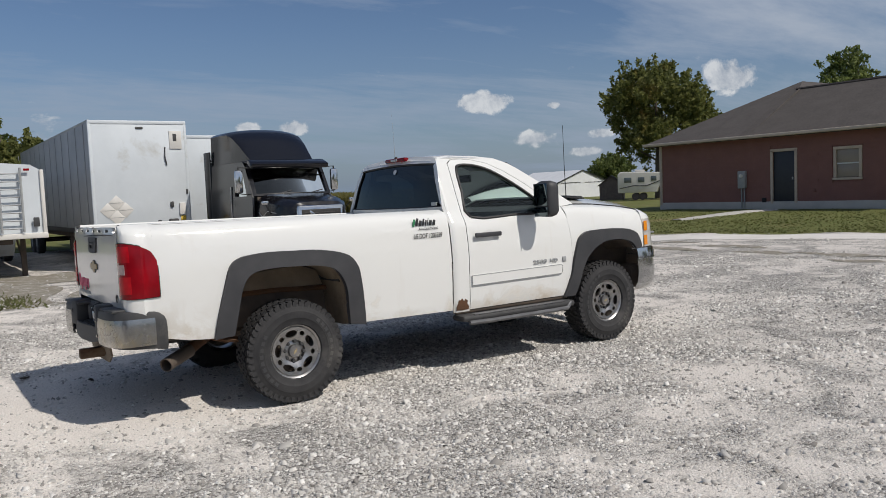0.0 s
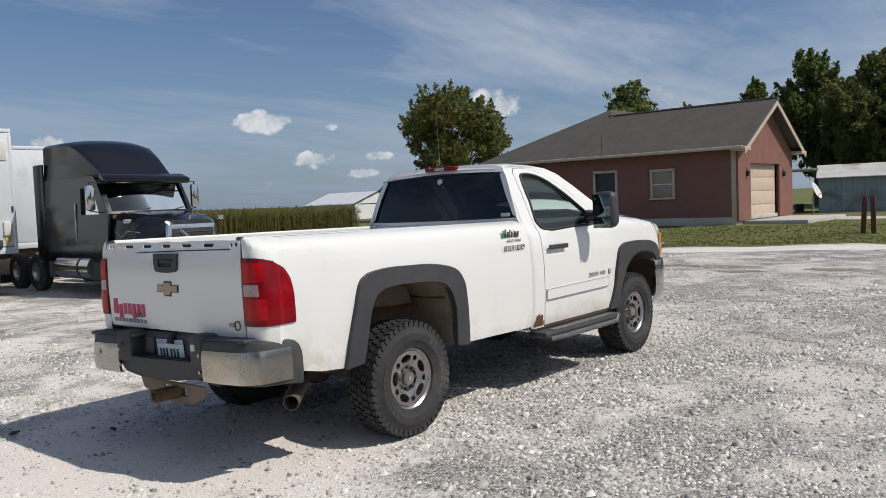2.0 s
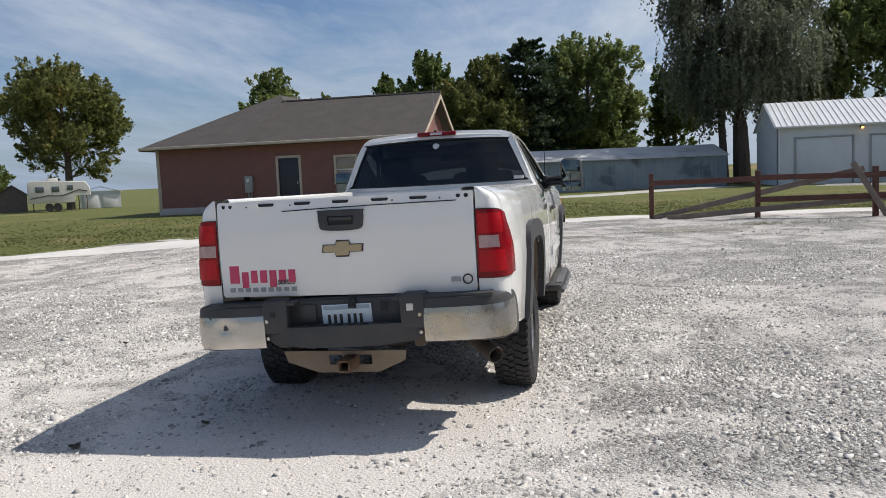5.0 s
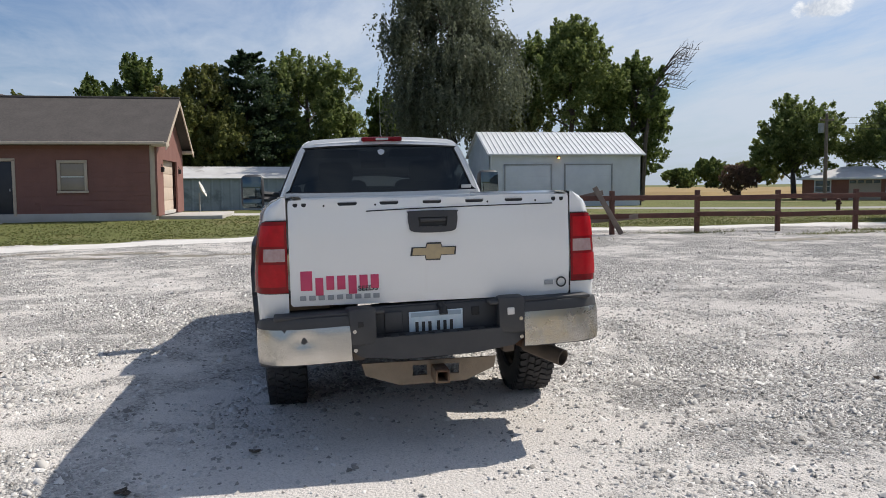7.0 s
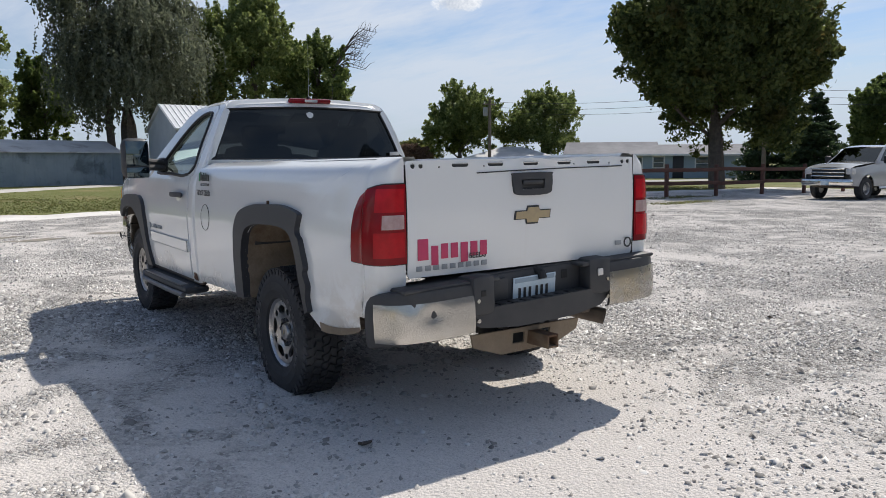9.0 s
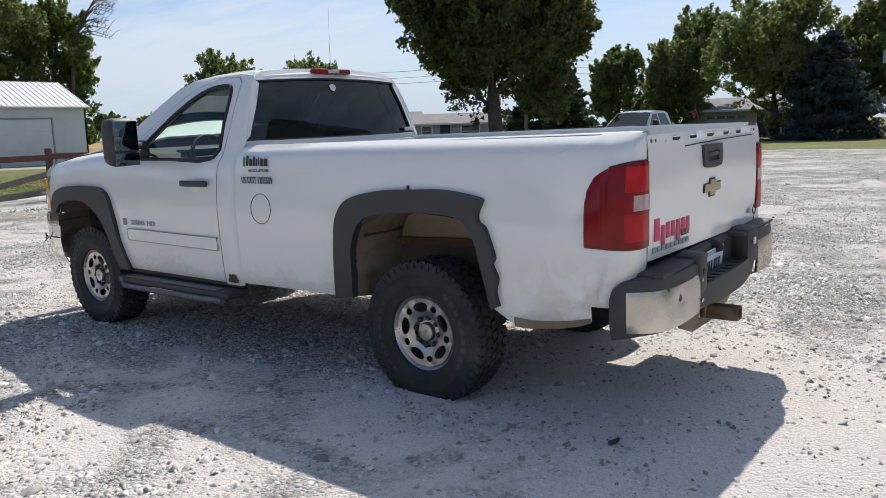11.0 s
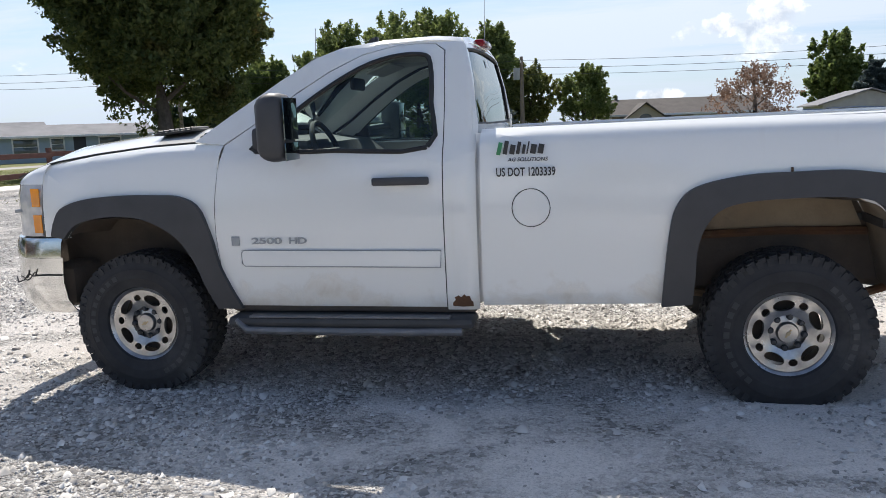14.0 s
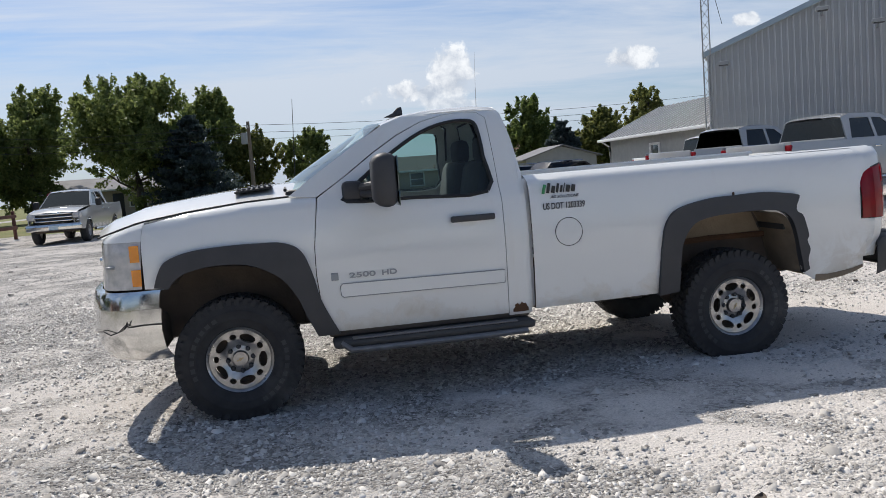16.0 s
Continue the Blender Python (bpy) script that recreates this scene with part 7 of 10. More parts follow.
def garage_house():
    t = thing("garage_building", pose(26.0, 6.2, 0.0), "dusty rose sided garage building with a brown hipped roof", "house")
    L, D, zb, ze = 11.5, 6.6, 0.52, 3.12     # length along y, depth along x, siding foot, eave
    part("foundation", box((D / 2, L / 2, 0.33), (D + 0.06, L + 0.06, 0.46), 0.01), "concrete", t, "pale concrete footing")
    # side wall facing the yard, with its openings; inner sheathing stands behind the boards
    door, win = (4.95, 5.87, 0.50, 2.50), (2.42, 3.36, 1.36, 2.48)
    out = [(0, zb - 0.1), (L, zb - 0.1), (L, ze), (0, ze)]
    hl = [[(a, c), (b, c), (b, d), (a, d)] for a, b, c, d in (door, win)]
    bm = sheet(out, hl, lambda u, v: (0.02, u, v))
    thicken(bm, -0.14)
    part("wall", bm, "siding", t)
    gd = (1.35, 4.85, 0.42, 2.60)
    out = [(0, zb - 0.1), (D, zb - 0.1), (D, ze), (D / 2, 4.98), (0, ze)]
    bm = sheet(out, [[(gd[0], gd[2]), (gd[1], gd[2]), (gd[1], gd[3]), (gd[0], gd[3])]], lambda u, v: (u, 0.02, v))
    thicken(bm, 0.14)
    part("wall", bm, "siding", t)
    part("wall", box((D - 0.07, L / 2, 1.85), (0.14, L, 2.6), 0), "siding", t)
    part("wall", box((D / 2, L - 0.07, 1.85), (D, 0.14, 2.6), 0), "siding", t)
    # lap boards, course by course, broken at the openings
    k, z = 0, zb
    while z < ze - 0.05:
        runs = [(0.0, L)]
        for a, b, c, d in (door, win):
            if z + 0.16 > c - 0.1 and z < d + 0.1:
                runs = [q for r0, r1 in runs for q in ((r0, min(r1, a - 0.1)), (max(r0, b + 0.1), r1)) if q[1] - q[0] > 0.05 and not (q[0] >= r1 or q[1] <= r0)]
        for r0, r1 in runs:
            cuts = [r0] + [c for c in (2.9 + 1.1 * (k % 3), 7.3 + 0.8 * (k % 4)) if r0 + 0.5 < c < r1 - 0.5] + [r1]
            for a, b in zip(cuts, cuts[1:]):
                part("siding_board", box((0.004, (a + b) / 2, z + 0.088), (0.022, b - a - 0.004, 0.182), 0, Matrix.Rotation(0.08, 3, "Y")), "siding", t)
        k, z = k + 1, z + 0.172
    k, z = 0, zb
    while z < 4.85:
        half = D / 2 if z < ze - 0.05 else D / 2 * (4.98 - z - 0.1) / (4.98 - ze)
        r0, r1 = D / 2 - half, D / 2 + half
        runs = [(r0, gd[0] - 0.14), (gd[1] + 0.14, r1)] if z < gd[3] + 0.06 else [(r0, r1)]
        for a, b in runs:
            if b - a > 0.06:
                part("siding_board", box(((a + b) / 2, 0.004, z + 0.088), (b - a, 0.022, 0.182), 0, Matrix.Rotation(-0.08, 3, "X")), "siding", t)
        k, z = k + 1, z + 0.172
    # corner boards, gable band
    part("corner_board", box((-0.02, 0.06, 1.8), (0.05, 0.14, 2.66), 0.006), "trim", t)
    part("corner_board", box((0.06, -0.02, 1.8), (0.14, 0.05, 2.66), 0.006), "trim", t)
    part("corner_board", box((D - 0.06, -0.02, 1.8), (0.14, 0.05, 2.66), 0.006), "trim", t)
    part("corner_board", box((-0.02, L - 0.06, 1.8), (0.05, 0.14, 2.66), 0.006), "trim", t)
    part("gable_band", box((D / 2, -0.025, 3.16), (D, 0.05, 0.13), 0.006), "trim", t)
    # roof: garage ridge runs along y at the yard end, a higher hip behind
    ov = 0.5
    rz = 5.18
    px, py, pz = 5.2, 7.8, 5.72
    roof = None
    for pts in ([(-ov, -0.55, ze + 0.05), (D / 2, -0.55, rz), (D / 2, L * 0.62, rz), (-ov, L * 0.62, ze + 0.05)],
                [(D / 2, -0.55, rz), (D + ov, -0.55, ze + 0.05), (D + ov, L * 0.62, ze + 0.05), (D / 2, L * 0.62, rz)],
                [(-ov, L * 0.58, ze + 0.055), (D / 2 - 0.2, L * 0.58, rz - 0.03), (px, py, pz), (-ov, L + ov, ze + 0.055)],
                [(-ov, L + ov, ze + 0.05), (px, py, pz), (D + 6, L + ov, ze + 0.05)],
                [(D / 2 - 0.2, L * 0.58, rz - 0.03), (D + 3.5, L * 0.45, rz), (px, py, pz)],
                [(px, py, pz), (D + 3.5, L * 0.45, rz), (D + 6, L + ov, ze + 0.05)]):
        bm = bmesh.new()
        slab(bm, pts, 0.12)
        slope = part("roof_slope", bm, "shingle", t, "brown-grey shingled roof slope")
        roof = roof or slope
    part("ridge_cap", tube([(D / 2, -0.56, rz + 0.01), (D / 2, L * 0.6, rz + 0.01)], 0.06, 6), "shingle", roof)
    part("soffit", box((-ov / 2, L / 2, ze - 0.02), (ov, L + 1, 0.05), 0.01), "trim", t)
    part("gutter", box((-ov - 0.06, L / 2, ze + 0.02), (0.11, L + 1.0, 0.12), 0.03), "trim", t, "brown-beige gutter")
    for sx in (1, -1):
        x0, x1 = (D / 2, -ov) if sx < 0 else (D / 2, D + ov)
        bm = bmesh.new()
        slab(bm, [(x0, -0.57, rz - 0.10), (x1, -0.57, ze - 0.07), (x1, -0.53, ze - 0.07), (x0, -0.53, rz - 0.10)], 0.17)
        part("barge_board", bm, "trim", t, "beige barge board")
    part("eave_return", box((D + 0.2, -0.3, ze - 0.02), (0.7, 0.55, 0.14), 0.03), "trim", t)
    part("eave_return", box((-0.2, -0.3, ze - 0.02), (0.7, 0.55, 0.14), 0.03), "trim", t)
    # side door, window, meter
    dr = part("door", box((0.05, (door[0] + door[1]) / 2, 1.5), (0.05, 0.90, 1.98), 0.01), "door_dark", t, "dark navy side door")
    for y in (door[0] - 0.05, door[1] + 0.05):
        part("door_frame", box((-0.015, y, 1.52), (0.05, 0.11, 2.08), 0.006), "trim", dr)
    part("door_frame", box((-0.015, (door[0] + door[1]) / 2, 2.55), (0.05, 1.14, 0.11), 0.006), "trim", dr)
    part("door_handle", box((0.0, door[0] + 0.1, 1.45), (0.06, 0.04, 0.1), 0.01), "grey_plain", dr)
    window_unit(t, (0.04, (win[0] + win[1]) / 2, (win[2] + win[3]) / 2), win[1] - win[0] - 0.1, win[3] - win[2] - 0.1, (-1, 0), label="beige framed sash window with closed blind", pane="blind")
    mb = part("meter_box", box((-0.10, 7.2, 1.46), (0.16, 0.34, 0.70), 0.02), "grey_plain", t, "grey electric meter box with conduits")
    part("meter_dial", lathe([(0.0, 0.05), (0.07, 0.05), (0.08, 0.0), (0, 0)], 16), "cream", mb).matrix_local = pose(-0.18, 7.2, 1.62, 0, 0, 90)
    for y in (7.12, 7.25):
        part("conduit", tube([(-0.08, y, 1.12), (-0.08, y, 0.32)], 0.03, 8), "grey_plain", mb)
    part("outlet_box", box((-0.04, 4.15, 0.95), (0.05, 0.10, 0.12), 0.01), "siding", t)
    part("vent_hood", box((-0.04, 6.25, 0.62), (0.08, 0.16, 0.18), 0.02), "black", t)
    # garage door with panels
    g = part("garage_door", box(((gd[0] + gd[1]) / 2, 0.11, (gd[2] + gd[3]) / 2), (gd[1] - gd[0], 0.05, gd[3] - gd[2]), 0), "door_beige", t, "beige sectional garage door")
    for i in range(4):
        hz = (gd[3] - gd[2]) / 4
        part("door_panel", box(((gd[0] + gd[1]) / 2, 0.08, gd[2] + hz * (i + 0.5)), (gd[1] - gd[0] - 0.02, 0.03, hz - 0.03), 0.01), "door_beige", g)
    for x in (gd[0] - 0.07, gd[1] + 0.07):
        part("door_frame", box((x, -0.015, 1.52), (0.14, 0.06, 2.22), 0.006), "trim", g)
    part("door_frame", box(((gd[0] + gd[1]) / 2, -0.015, gd[3] + 0.07), (gd[1] - gd[0] + 0.28, 0.06, 0.14), 0.006), "trim", g)
    for x in (gd[0] - 0.45, gd[1] + 0.45):
        bm = bmesh.new()
        add_tube(bm, [(x, 0, 2.35), (x, -0.12, 2.42), (x, -0.16, 2.32)], 0.015, 6)
        add_box(bm, (x, -0.16, 2.20), (0.14, 0.14, 0.20), 0.03)
        add_box(bm, (x, 0.0, 2.30), (0.10, 0.03, 0.24), 0.01)
        lm = part("wall_lantern", bm, "black", t, "black wall lantern")
        part("lantern_glass", box((x, -0.16, 2.19), (0.10, 0.155, 0.13), 0.01), "pane_glass", lm)
    part("porch_slab", box((D / 2, -1.2, 0.30), (5.4, 2.4, 0.2), 0.02), "concrete", t, "concrete apron")


garage_house()


# ---- sheds beyond ----
def ribbed(bm, p0, du, dv, pitch, rise):
    """Raised ribs across a plate: p0 corner, du along, dv up."""
    p0, du, dv = Vector(p0), Vector(du), Vector(dv)
    nrm = du.cross(dv).normalized() * rise
    n = int(du.length / pitch)
    e = du.normalized() * (pitch * 0.16)
    for k in range(n + 1):
        a = p0 + du * (k / n)
        vs = [bm.verts.new(q) for q in (a - e, a - e * 0.4 + nrm, a + e * 0.4 + nrm, a + e, a - e + dv, a - e * 0.4 + nrm + dv, a + e * 0.4 + nrm + dv, a + e + dv)]
        for i in range(3):
            bm.faces.new((vs[i], vs[i + 1], vs[i + 5], vs[i + 4]))


def white_shed():
    t = thing("machine_shed", pose(47.5, -22.9, 0), "white steel machine shed with a ribbed roof and two doors", "shed")
    W, D, ze, zr = 11.0, 7.0, 3.65, 5.35
    bm = sheet([(0, 0), (D, 0), (D, ze), (D / 2, zr - 0.06), (0, ze)], [], lambda u, v: (u, 0.0, v))
    thicken(bm, 0.1)
    part("wall", bm, "shed_wall", t)
    bm = sheet([(0, 0), (D, 0), (D, ze), (D / 2, zr - 0.06), (0, ze)], [], lambda u, v: (u, W, v))
    thicken(bm, 0.1)
    part("wall", bm, "shed_wall", t)
    for x in (0.05, D - 0.05):
        part("wall", box((x, W / 2, ze / 2), (0.1, W, ze), 0), "shed_wall", t)
    bm = bmesh.new()
    slab(bm, [(-0.25, -0.2, ze - 0.05), (D / 2, -0.2, zr), (D / 2, W + 0.2, zr), (-0.25, W + 0.2, ze - 0.05)], 0.05)
    slab(bm, [(D / 2, -0.2, zr), (D + 0.25, -0.2, ze - 0.05), (D + 0.25, W + 0.2, ze - 0.05), (D / 2, W + 0.2, zr)], 0.05)
    roof = part("roof", bm, "shed_roof", t, "white ribbed steel roof")
    a = math.atan2(zr - ze + 0.05, D / 2 + 0.25)
    rib_len = math.hypot(zr - ze + 0.05, D / 2 + 0.25)
    for k in range(33):
        part("roof_rib", box((D / 4 - 0.125, -0.1 + k * (W + 0.2) / 32, (ze + zr) / 2 - 0.005), (rib_len, 0.07, 0.05), 0.012, Matrix.Rotation(-a, 3, "Y")), "shed_roof", roof)
    part("gutter", box((-0.27, W / 2, ze - 0.08), (0.1, W + 0.4, 0.12), 0.02), "shed_roof", t)
    for a, b in ((2.3, 5.6), (6.7, 9.9)):
        d = part("sliding_door", box((-0.03, (a + b) / 2, 1.42), (0.06, b - a, 2.84), 0.01), "shed_wall", t, "white overhead door")
        for z in (0.7, 1.4, 2.1):
            part("door_rail", box((-0.065, (a + b) / 2, z), (0.012, b - a, 0.03), 0), "shed_wall", d)
        for y in (a - 0.06, b + 0.06):
            part("door_post", box((-0.05, y, 1.45), (0.10, 0.10, 2.9), 0.01), "grey_plain", d)
        part("door_head", box((-0.05, (a + b) / 2, 2.9), (0.10, b - a + 0.24, 0.10), 0.01), "grey_plain", d)
    l = part("yard_lamp", box((-0.2, 6.2, 3.42), (0.24, 0.18, 0.16), 0.03), "black", t, "lit orange yard lamp")
    part("bulb", box((-0.30, 6.2, 3.35), (0.12, 0.16, 0.12), 0.04), "lamp", l, "glowing orange bulb")
    part("downpipe", tube([(-0.1, W - 0.05, 0), (-0.1, W - 0.05, ze)], 0.05, 6), "shed_wall", t)


white_shed()


def long_shed():
    t = thing("long_shed", pose(52.5, -9.5, 0, 0, 0, 14), "long weathered grey steel shed with a peeling pale roof", "shed")
    L, D, h, r = 19.0, 5.0, 2.15, 2.95
    for y in (0.05, L - 0.05):
        bm = sheet([(0, 0), (D, 0), (D, h), (D / 2, r - 0.05), (0, h)], [], lambda u, v: (u, y, v))
        thicken(bm, 0.08)
        part("wall", bm, "zinc", t)
    bm = bmesh.new()
    add_box(bm, (0, L / 2, h / 2), (0.08, L, h))
    ribbed(bm, (-0.042, L, 0), (0, -L, 0), (0, 0, h), 0.6, 0.03)
    part("wall", bm, "zinc", t, "stained blue-grey steel wall")
    part("wall", box((D, L / 2, h / 2), (0.08, L, h)), "zinc", t)
    bm = bmesh.new()
    slab(bm, [(-0.25, -0.2, h - 0.02), (D / 2, -0.2, r), (D / 2, L + 0.2, r), (-0.25, L + 0.2, h - 0.02)], 0.05)
    slab(bm, [(D / 2, -0.2, r), (D + 0.25, -0.2, h - 0.02), (D + 0.25, L + 0.2, h - 0.02), (D / 2, L + 0.2, r)], 0.05)
    part("roof", bm, "old_roof", t, "peeling pale roof")
    for x in (1.0, D - 0.6):
        part("lean_post", box((x, L + 1.8, 1.35), (0.12, 0.12, 2.7), 0.01), "wood_grey", t)
    part("lean_beam", box((D / 2, L + 1.0, 2.68), (D - 0.5, 1.8, 0.10), 0.01), "old_roof", t)


long_shed()


def barn():
    W, D, h, r = 9.2, 10.8, 2.25, 3.85
    c = at_from(E3, 45.4, 112)
    c = (c[0] - W / 2 * math.cos(radians(178)), c[1] - W / 2 * math.sin(radians(178)))
    t = thing("white_barn", pose(c[0], c[1], -0.3, 0, 0, 88), "white metal barn with a pale roof and two doors", "barn")
    bm = sheet([(-W / 2, 0), (W / 2, 0), (W / 2, h), (0, r), (-W / 2, h)], [], lambda u, v: (0.0, u, v))
    thicken(bm, 0.1)
    part("wall", bm, "shed_roof", t)
    for y in (-W / 2, W / 2):
        part("wall", box((D / 2, y, h / 2), (D, 0.1, h)), "grey_steel", t)
    part("wall", box((D, 0, h / 2), (0.1, W, h)), "shed_wall", t)
    bm = bmesh.new()
    for s in (1, -1):
        slab(bm, [(-0.2, s * (W / 2 + 0.25), h - 0.1), (-0.2, 0, r + 0.05), (D + 0.2, 0, r + 0.05), (D + 0.2, s * (W / 2 + 0.25), h - 0.1)], 0.06)
    part("roof", bm, "shed_roof", t, "pale metal roof")
    for s in (1, -1):
        bm = bmesh.new()
        slab(bm, [(-0.24, s * (W / 2 + 0.27), h - 0.08), (-0.24, 0, r + 0.08), (-0.16, 0, r + 0.08), (-0.16, s * (W / 2 + 0.27), h - 0.08)], 0.14)
        part("barge_board", bm, "black", t)
        part("barn_door", box((-0.05, s * 2.2, 1.0), (0.06, 3.3, 2.0), 0.01), "shed_roof", t, "white door")
        part("door_head", box((-0.07, s * 2.2, 2.1), (0.06, 3.6, 0.16), 0.01), "black", t)


barn()


def small_outbuildings():
    c = at_from(E3, 41.1, 90)
    t = thing("old_shed", pose(c[0], c[1], -0.3, 0, 0, 40), "small grey weathered wooden shed", "shed")
    bm = sheet([(-1.3, 0), (1.3, 0), (1.3, 1.7), (0, 2.6), (-1.3, 1.7)], [], lambda u, v: (0, u, v))
    push(bm, (3.0, 0, 0))
    part("wall", bm, "wood_grey", t)
    bm = bmesh.new()
    for s in (1, -1):
        slab(bm, [(-0.2, s * 1.5, 1.6), (-0.2, 0, 2.7), (3.2, 0, 2.7), (3.2, s * 1.5, 1.6)], 0.06)
    part("roof", bm, "shingle", t)
    c = at_from(E3, 36.0, 88)
    t = thing("old_shed", pose(c[0], c[1], -0.3, 0, 0, 36), "low white garage behind the camper", "shed")
    part("wall", box((1.5, 0, 0.85), (3, 3.8, 1.7)), "shed_wall", t)
    bm = bmesh.new()
    for s in (1, -1):
        slab(bm, [(-0.2, s * 2.1, 1.65), (-0.2, 0, 2.2), (3.2, 0, 2.2), (3.2, s * 2.1, 1.65)], 0.06)
    part("roof", bm, "shed_roof", t)
    for y in (-0.9, 0.9):
        part("door", box((-0.03, y, 0.7), (0.05, 1.4, 1.3), 0.01), "shed_roof", t)
    # camper
    c = at_from(E3, 38.5, 82)
    t = thing("camper_trailer", pose(c[0], c[1], -0.25, 0, 0, -51.5), "pale fifth-wheel camper with dark swooping stripes", "camper")
    prof = [(-2.6, 0.75), (1.2, 0.75), (1.35, 1.35), (2.6, 1.35), (2.55, 2.1), (2.2, 2.65), (-2.3, 2.85), (-2.6, 2.6)]
    bm = sheet(prof, [], lambda u, v: (u, -1.2, v))
    push(bm, (0, 2.4, 0))
    bmesh.ops.bevel(bm, geom=bm.edges[:], offset=0.05, segments=1, affect="EDGES")
    part("body", bm, "cream", t)
    for x, z, w, h in ((-1.6, 2.0, 0.7, 0.5), (-0.3, 2.0, 0.6, 0.5), (0.9, 2.1, 0.5, 0.45)):
        for y in (-1.215, 1.215):
            part("window", box((x, y, z), (w, 0.03, h), 0.01), "pane_glass", t, "dark camper window")
    for y in (-1.21, 1.21):
        part("stripe", tube([(-2.4, y, 1.2), (-1.0, y, 1.45), (0.2, y, 1.4), (1.6, y, 1.9), (2.3, y, 1.75)], 0.05, 5), "dark", t, "dark stripe")
    for x in (-0.9, -0.2):
        for y in (-1.05, 1.05):
            part("wheel", lathe([(0.0, -0.1), (0.34, -0.1), (0.36, 0), (0.34, 0.1), (0, 0.1)], 16), "rubber", t).matrix_local = pose(x, y, 0.36)
    for x in (-2.2, 1.6, 2.3):
        part("jack", tube([(x, 0, 0.0), (x, 0, 1.4 if x > 1 else 0.8)], 0.05, 6), "frame", t)
    part("roof_unit", box((-0.5, 0, 2.88), (0.9, 0.7, 0.25), 0.06), "cream", t)


small_outbuildings()


# ---- fence ----
def build_fence():
    ys = [-2.7 - 2.72 * k for k in range(12)]
    post = None
    for i, y in enumerate(ys):
        x = float(np.interp(y, [-33, -16, -8, -2.7], [15.3, 16.75, 16.4, 17.7]))
        if post is None:
            bm = box((0, 0, 0.62), (0.13, 0.13, 1.30), 0.02)
            post = tagged(finish("fence_post", bm, "fence"), "red-brown timber fence post in the gravel", "fence post", "yard fence posts")
            post.matrix_world = pose(x, y, float(ground_z(x, y)))
        else:
            copy_thing(post, pose(x, y, float(ground_z(x, y)), 0.6 * math.sin(i * 2.3), 0.8 * math.cos(i * 1.7), 3 * math.sin(i)))
    pts = [(float(np.interp(y, [-33, -16, -8, -2.7], [15.3, 16.75, 16.4, 17.7])), y) for y in ys]
    for i, ((x0, y0), (x1, y1)) in enumerate(zip(pts, pts[1:])):
        for z, skip in ((1.05, False), (0.53, False)):
            if i == 0 and z < 1:
                continue
            a = math.atan2(y1 - y0, x1 - x0)
            ln = math.hypot(x1 - x0, y1 - y0)
            sag = 0.02 * math.sin(i * 1.9 + z * 5)
            ob = finish("fence_rail", box((0, 0, 0), (ln + 0.12, 0.045, 0.145), 0.012), "fence")
            ob.matrix_world = pose((x0 + x1) / 2 - 0.085, (y0 + y1) / 2, z + sag, 0, degrees_of(sag * 0.6), math.degrees(a))
            tagged(ob, "red-brown timber fence rail", "fence rail", "yard fence rails")
    # fallen braces at the fence's open end
    for a, b in (((17.6, -2.75, 0.05), (16.5, -7.9, 1.22)), ((17.3, -3.1, 0.04), (16.3, -8.9, 0.52)), ((16.2, -8.35, 0.02), (16.4, -7.6, 1.38))):
        a, b = Vector(a), Vector(b)
        d = b - a
        ob = finish("fence_brace", box((0, 0, 0), (d.length, 0.05, 0.15), 0.012), "wood_grey")
        ob.matrix_world = Matrix.Translation(a.lerp(b, 0.5)) @ d.to_track_quat("X", "Z").to_matrix().to_4x4()
        tagged(ob, "loose weathered brown board leaning on the fence", "board", "fallen fence boards")
    # two leaning posts on the lawn
    for x, y, lean in ((22.4, 1.10, 3.0), (22.35, 0.80, -1.0)):
        ob = finish("lawn_post", box((0, 0, 0.55), (0.14, 0.14, 1.15), 0.02), "fence")
        ob.matrix_world = pose(x, y, float(ground_z(x, y)), lean, 2, 8)
        tagged(ob, "old red-brown post standing on the lawn", "post", "lawn posts")


def degrees_of(v):
    return math.degrees(v)


build_fence()


# ---- trailers and tractor ----
def truck_wheel(parent, m, rim="alloy", r=0.50, w=0.28):
    bm = lathe([(r * 0.55, -w / 2), (r * 0.9, -w / 2), (r, -w * 0.36), (r, w * 0.36), (r * 0.9, w / 2), (r * 0.55, w / 2)], 36)
    t = part("tyre", bm, "rubber", parent, "black road tyre")
    t.matrix_local = m
    part("rim", lathe([(0.0, w * 0.2), (r * 0.2, w * 0.2), (r * 0.24, w * 0.1), (r * 0.42, w * 0.05), (r * 0.5, w * 0.40), (r * 0.57, w * 0.45), (r * 0.56, -w * 0.3), (0, -w * 0.3)], 28), rim, t, "steel rim")
    for k in range(10):
        a = k * 2 * math.pi / 10
        part("wheel_nut", box((math.cos(a) * r * 0.32, w * 0.12, math.sin(a) * r * 0.32), (0.03, 0.05, 0.03), 0.008), "chrome", t)
    return t


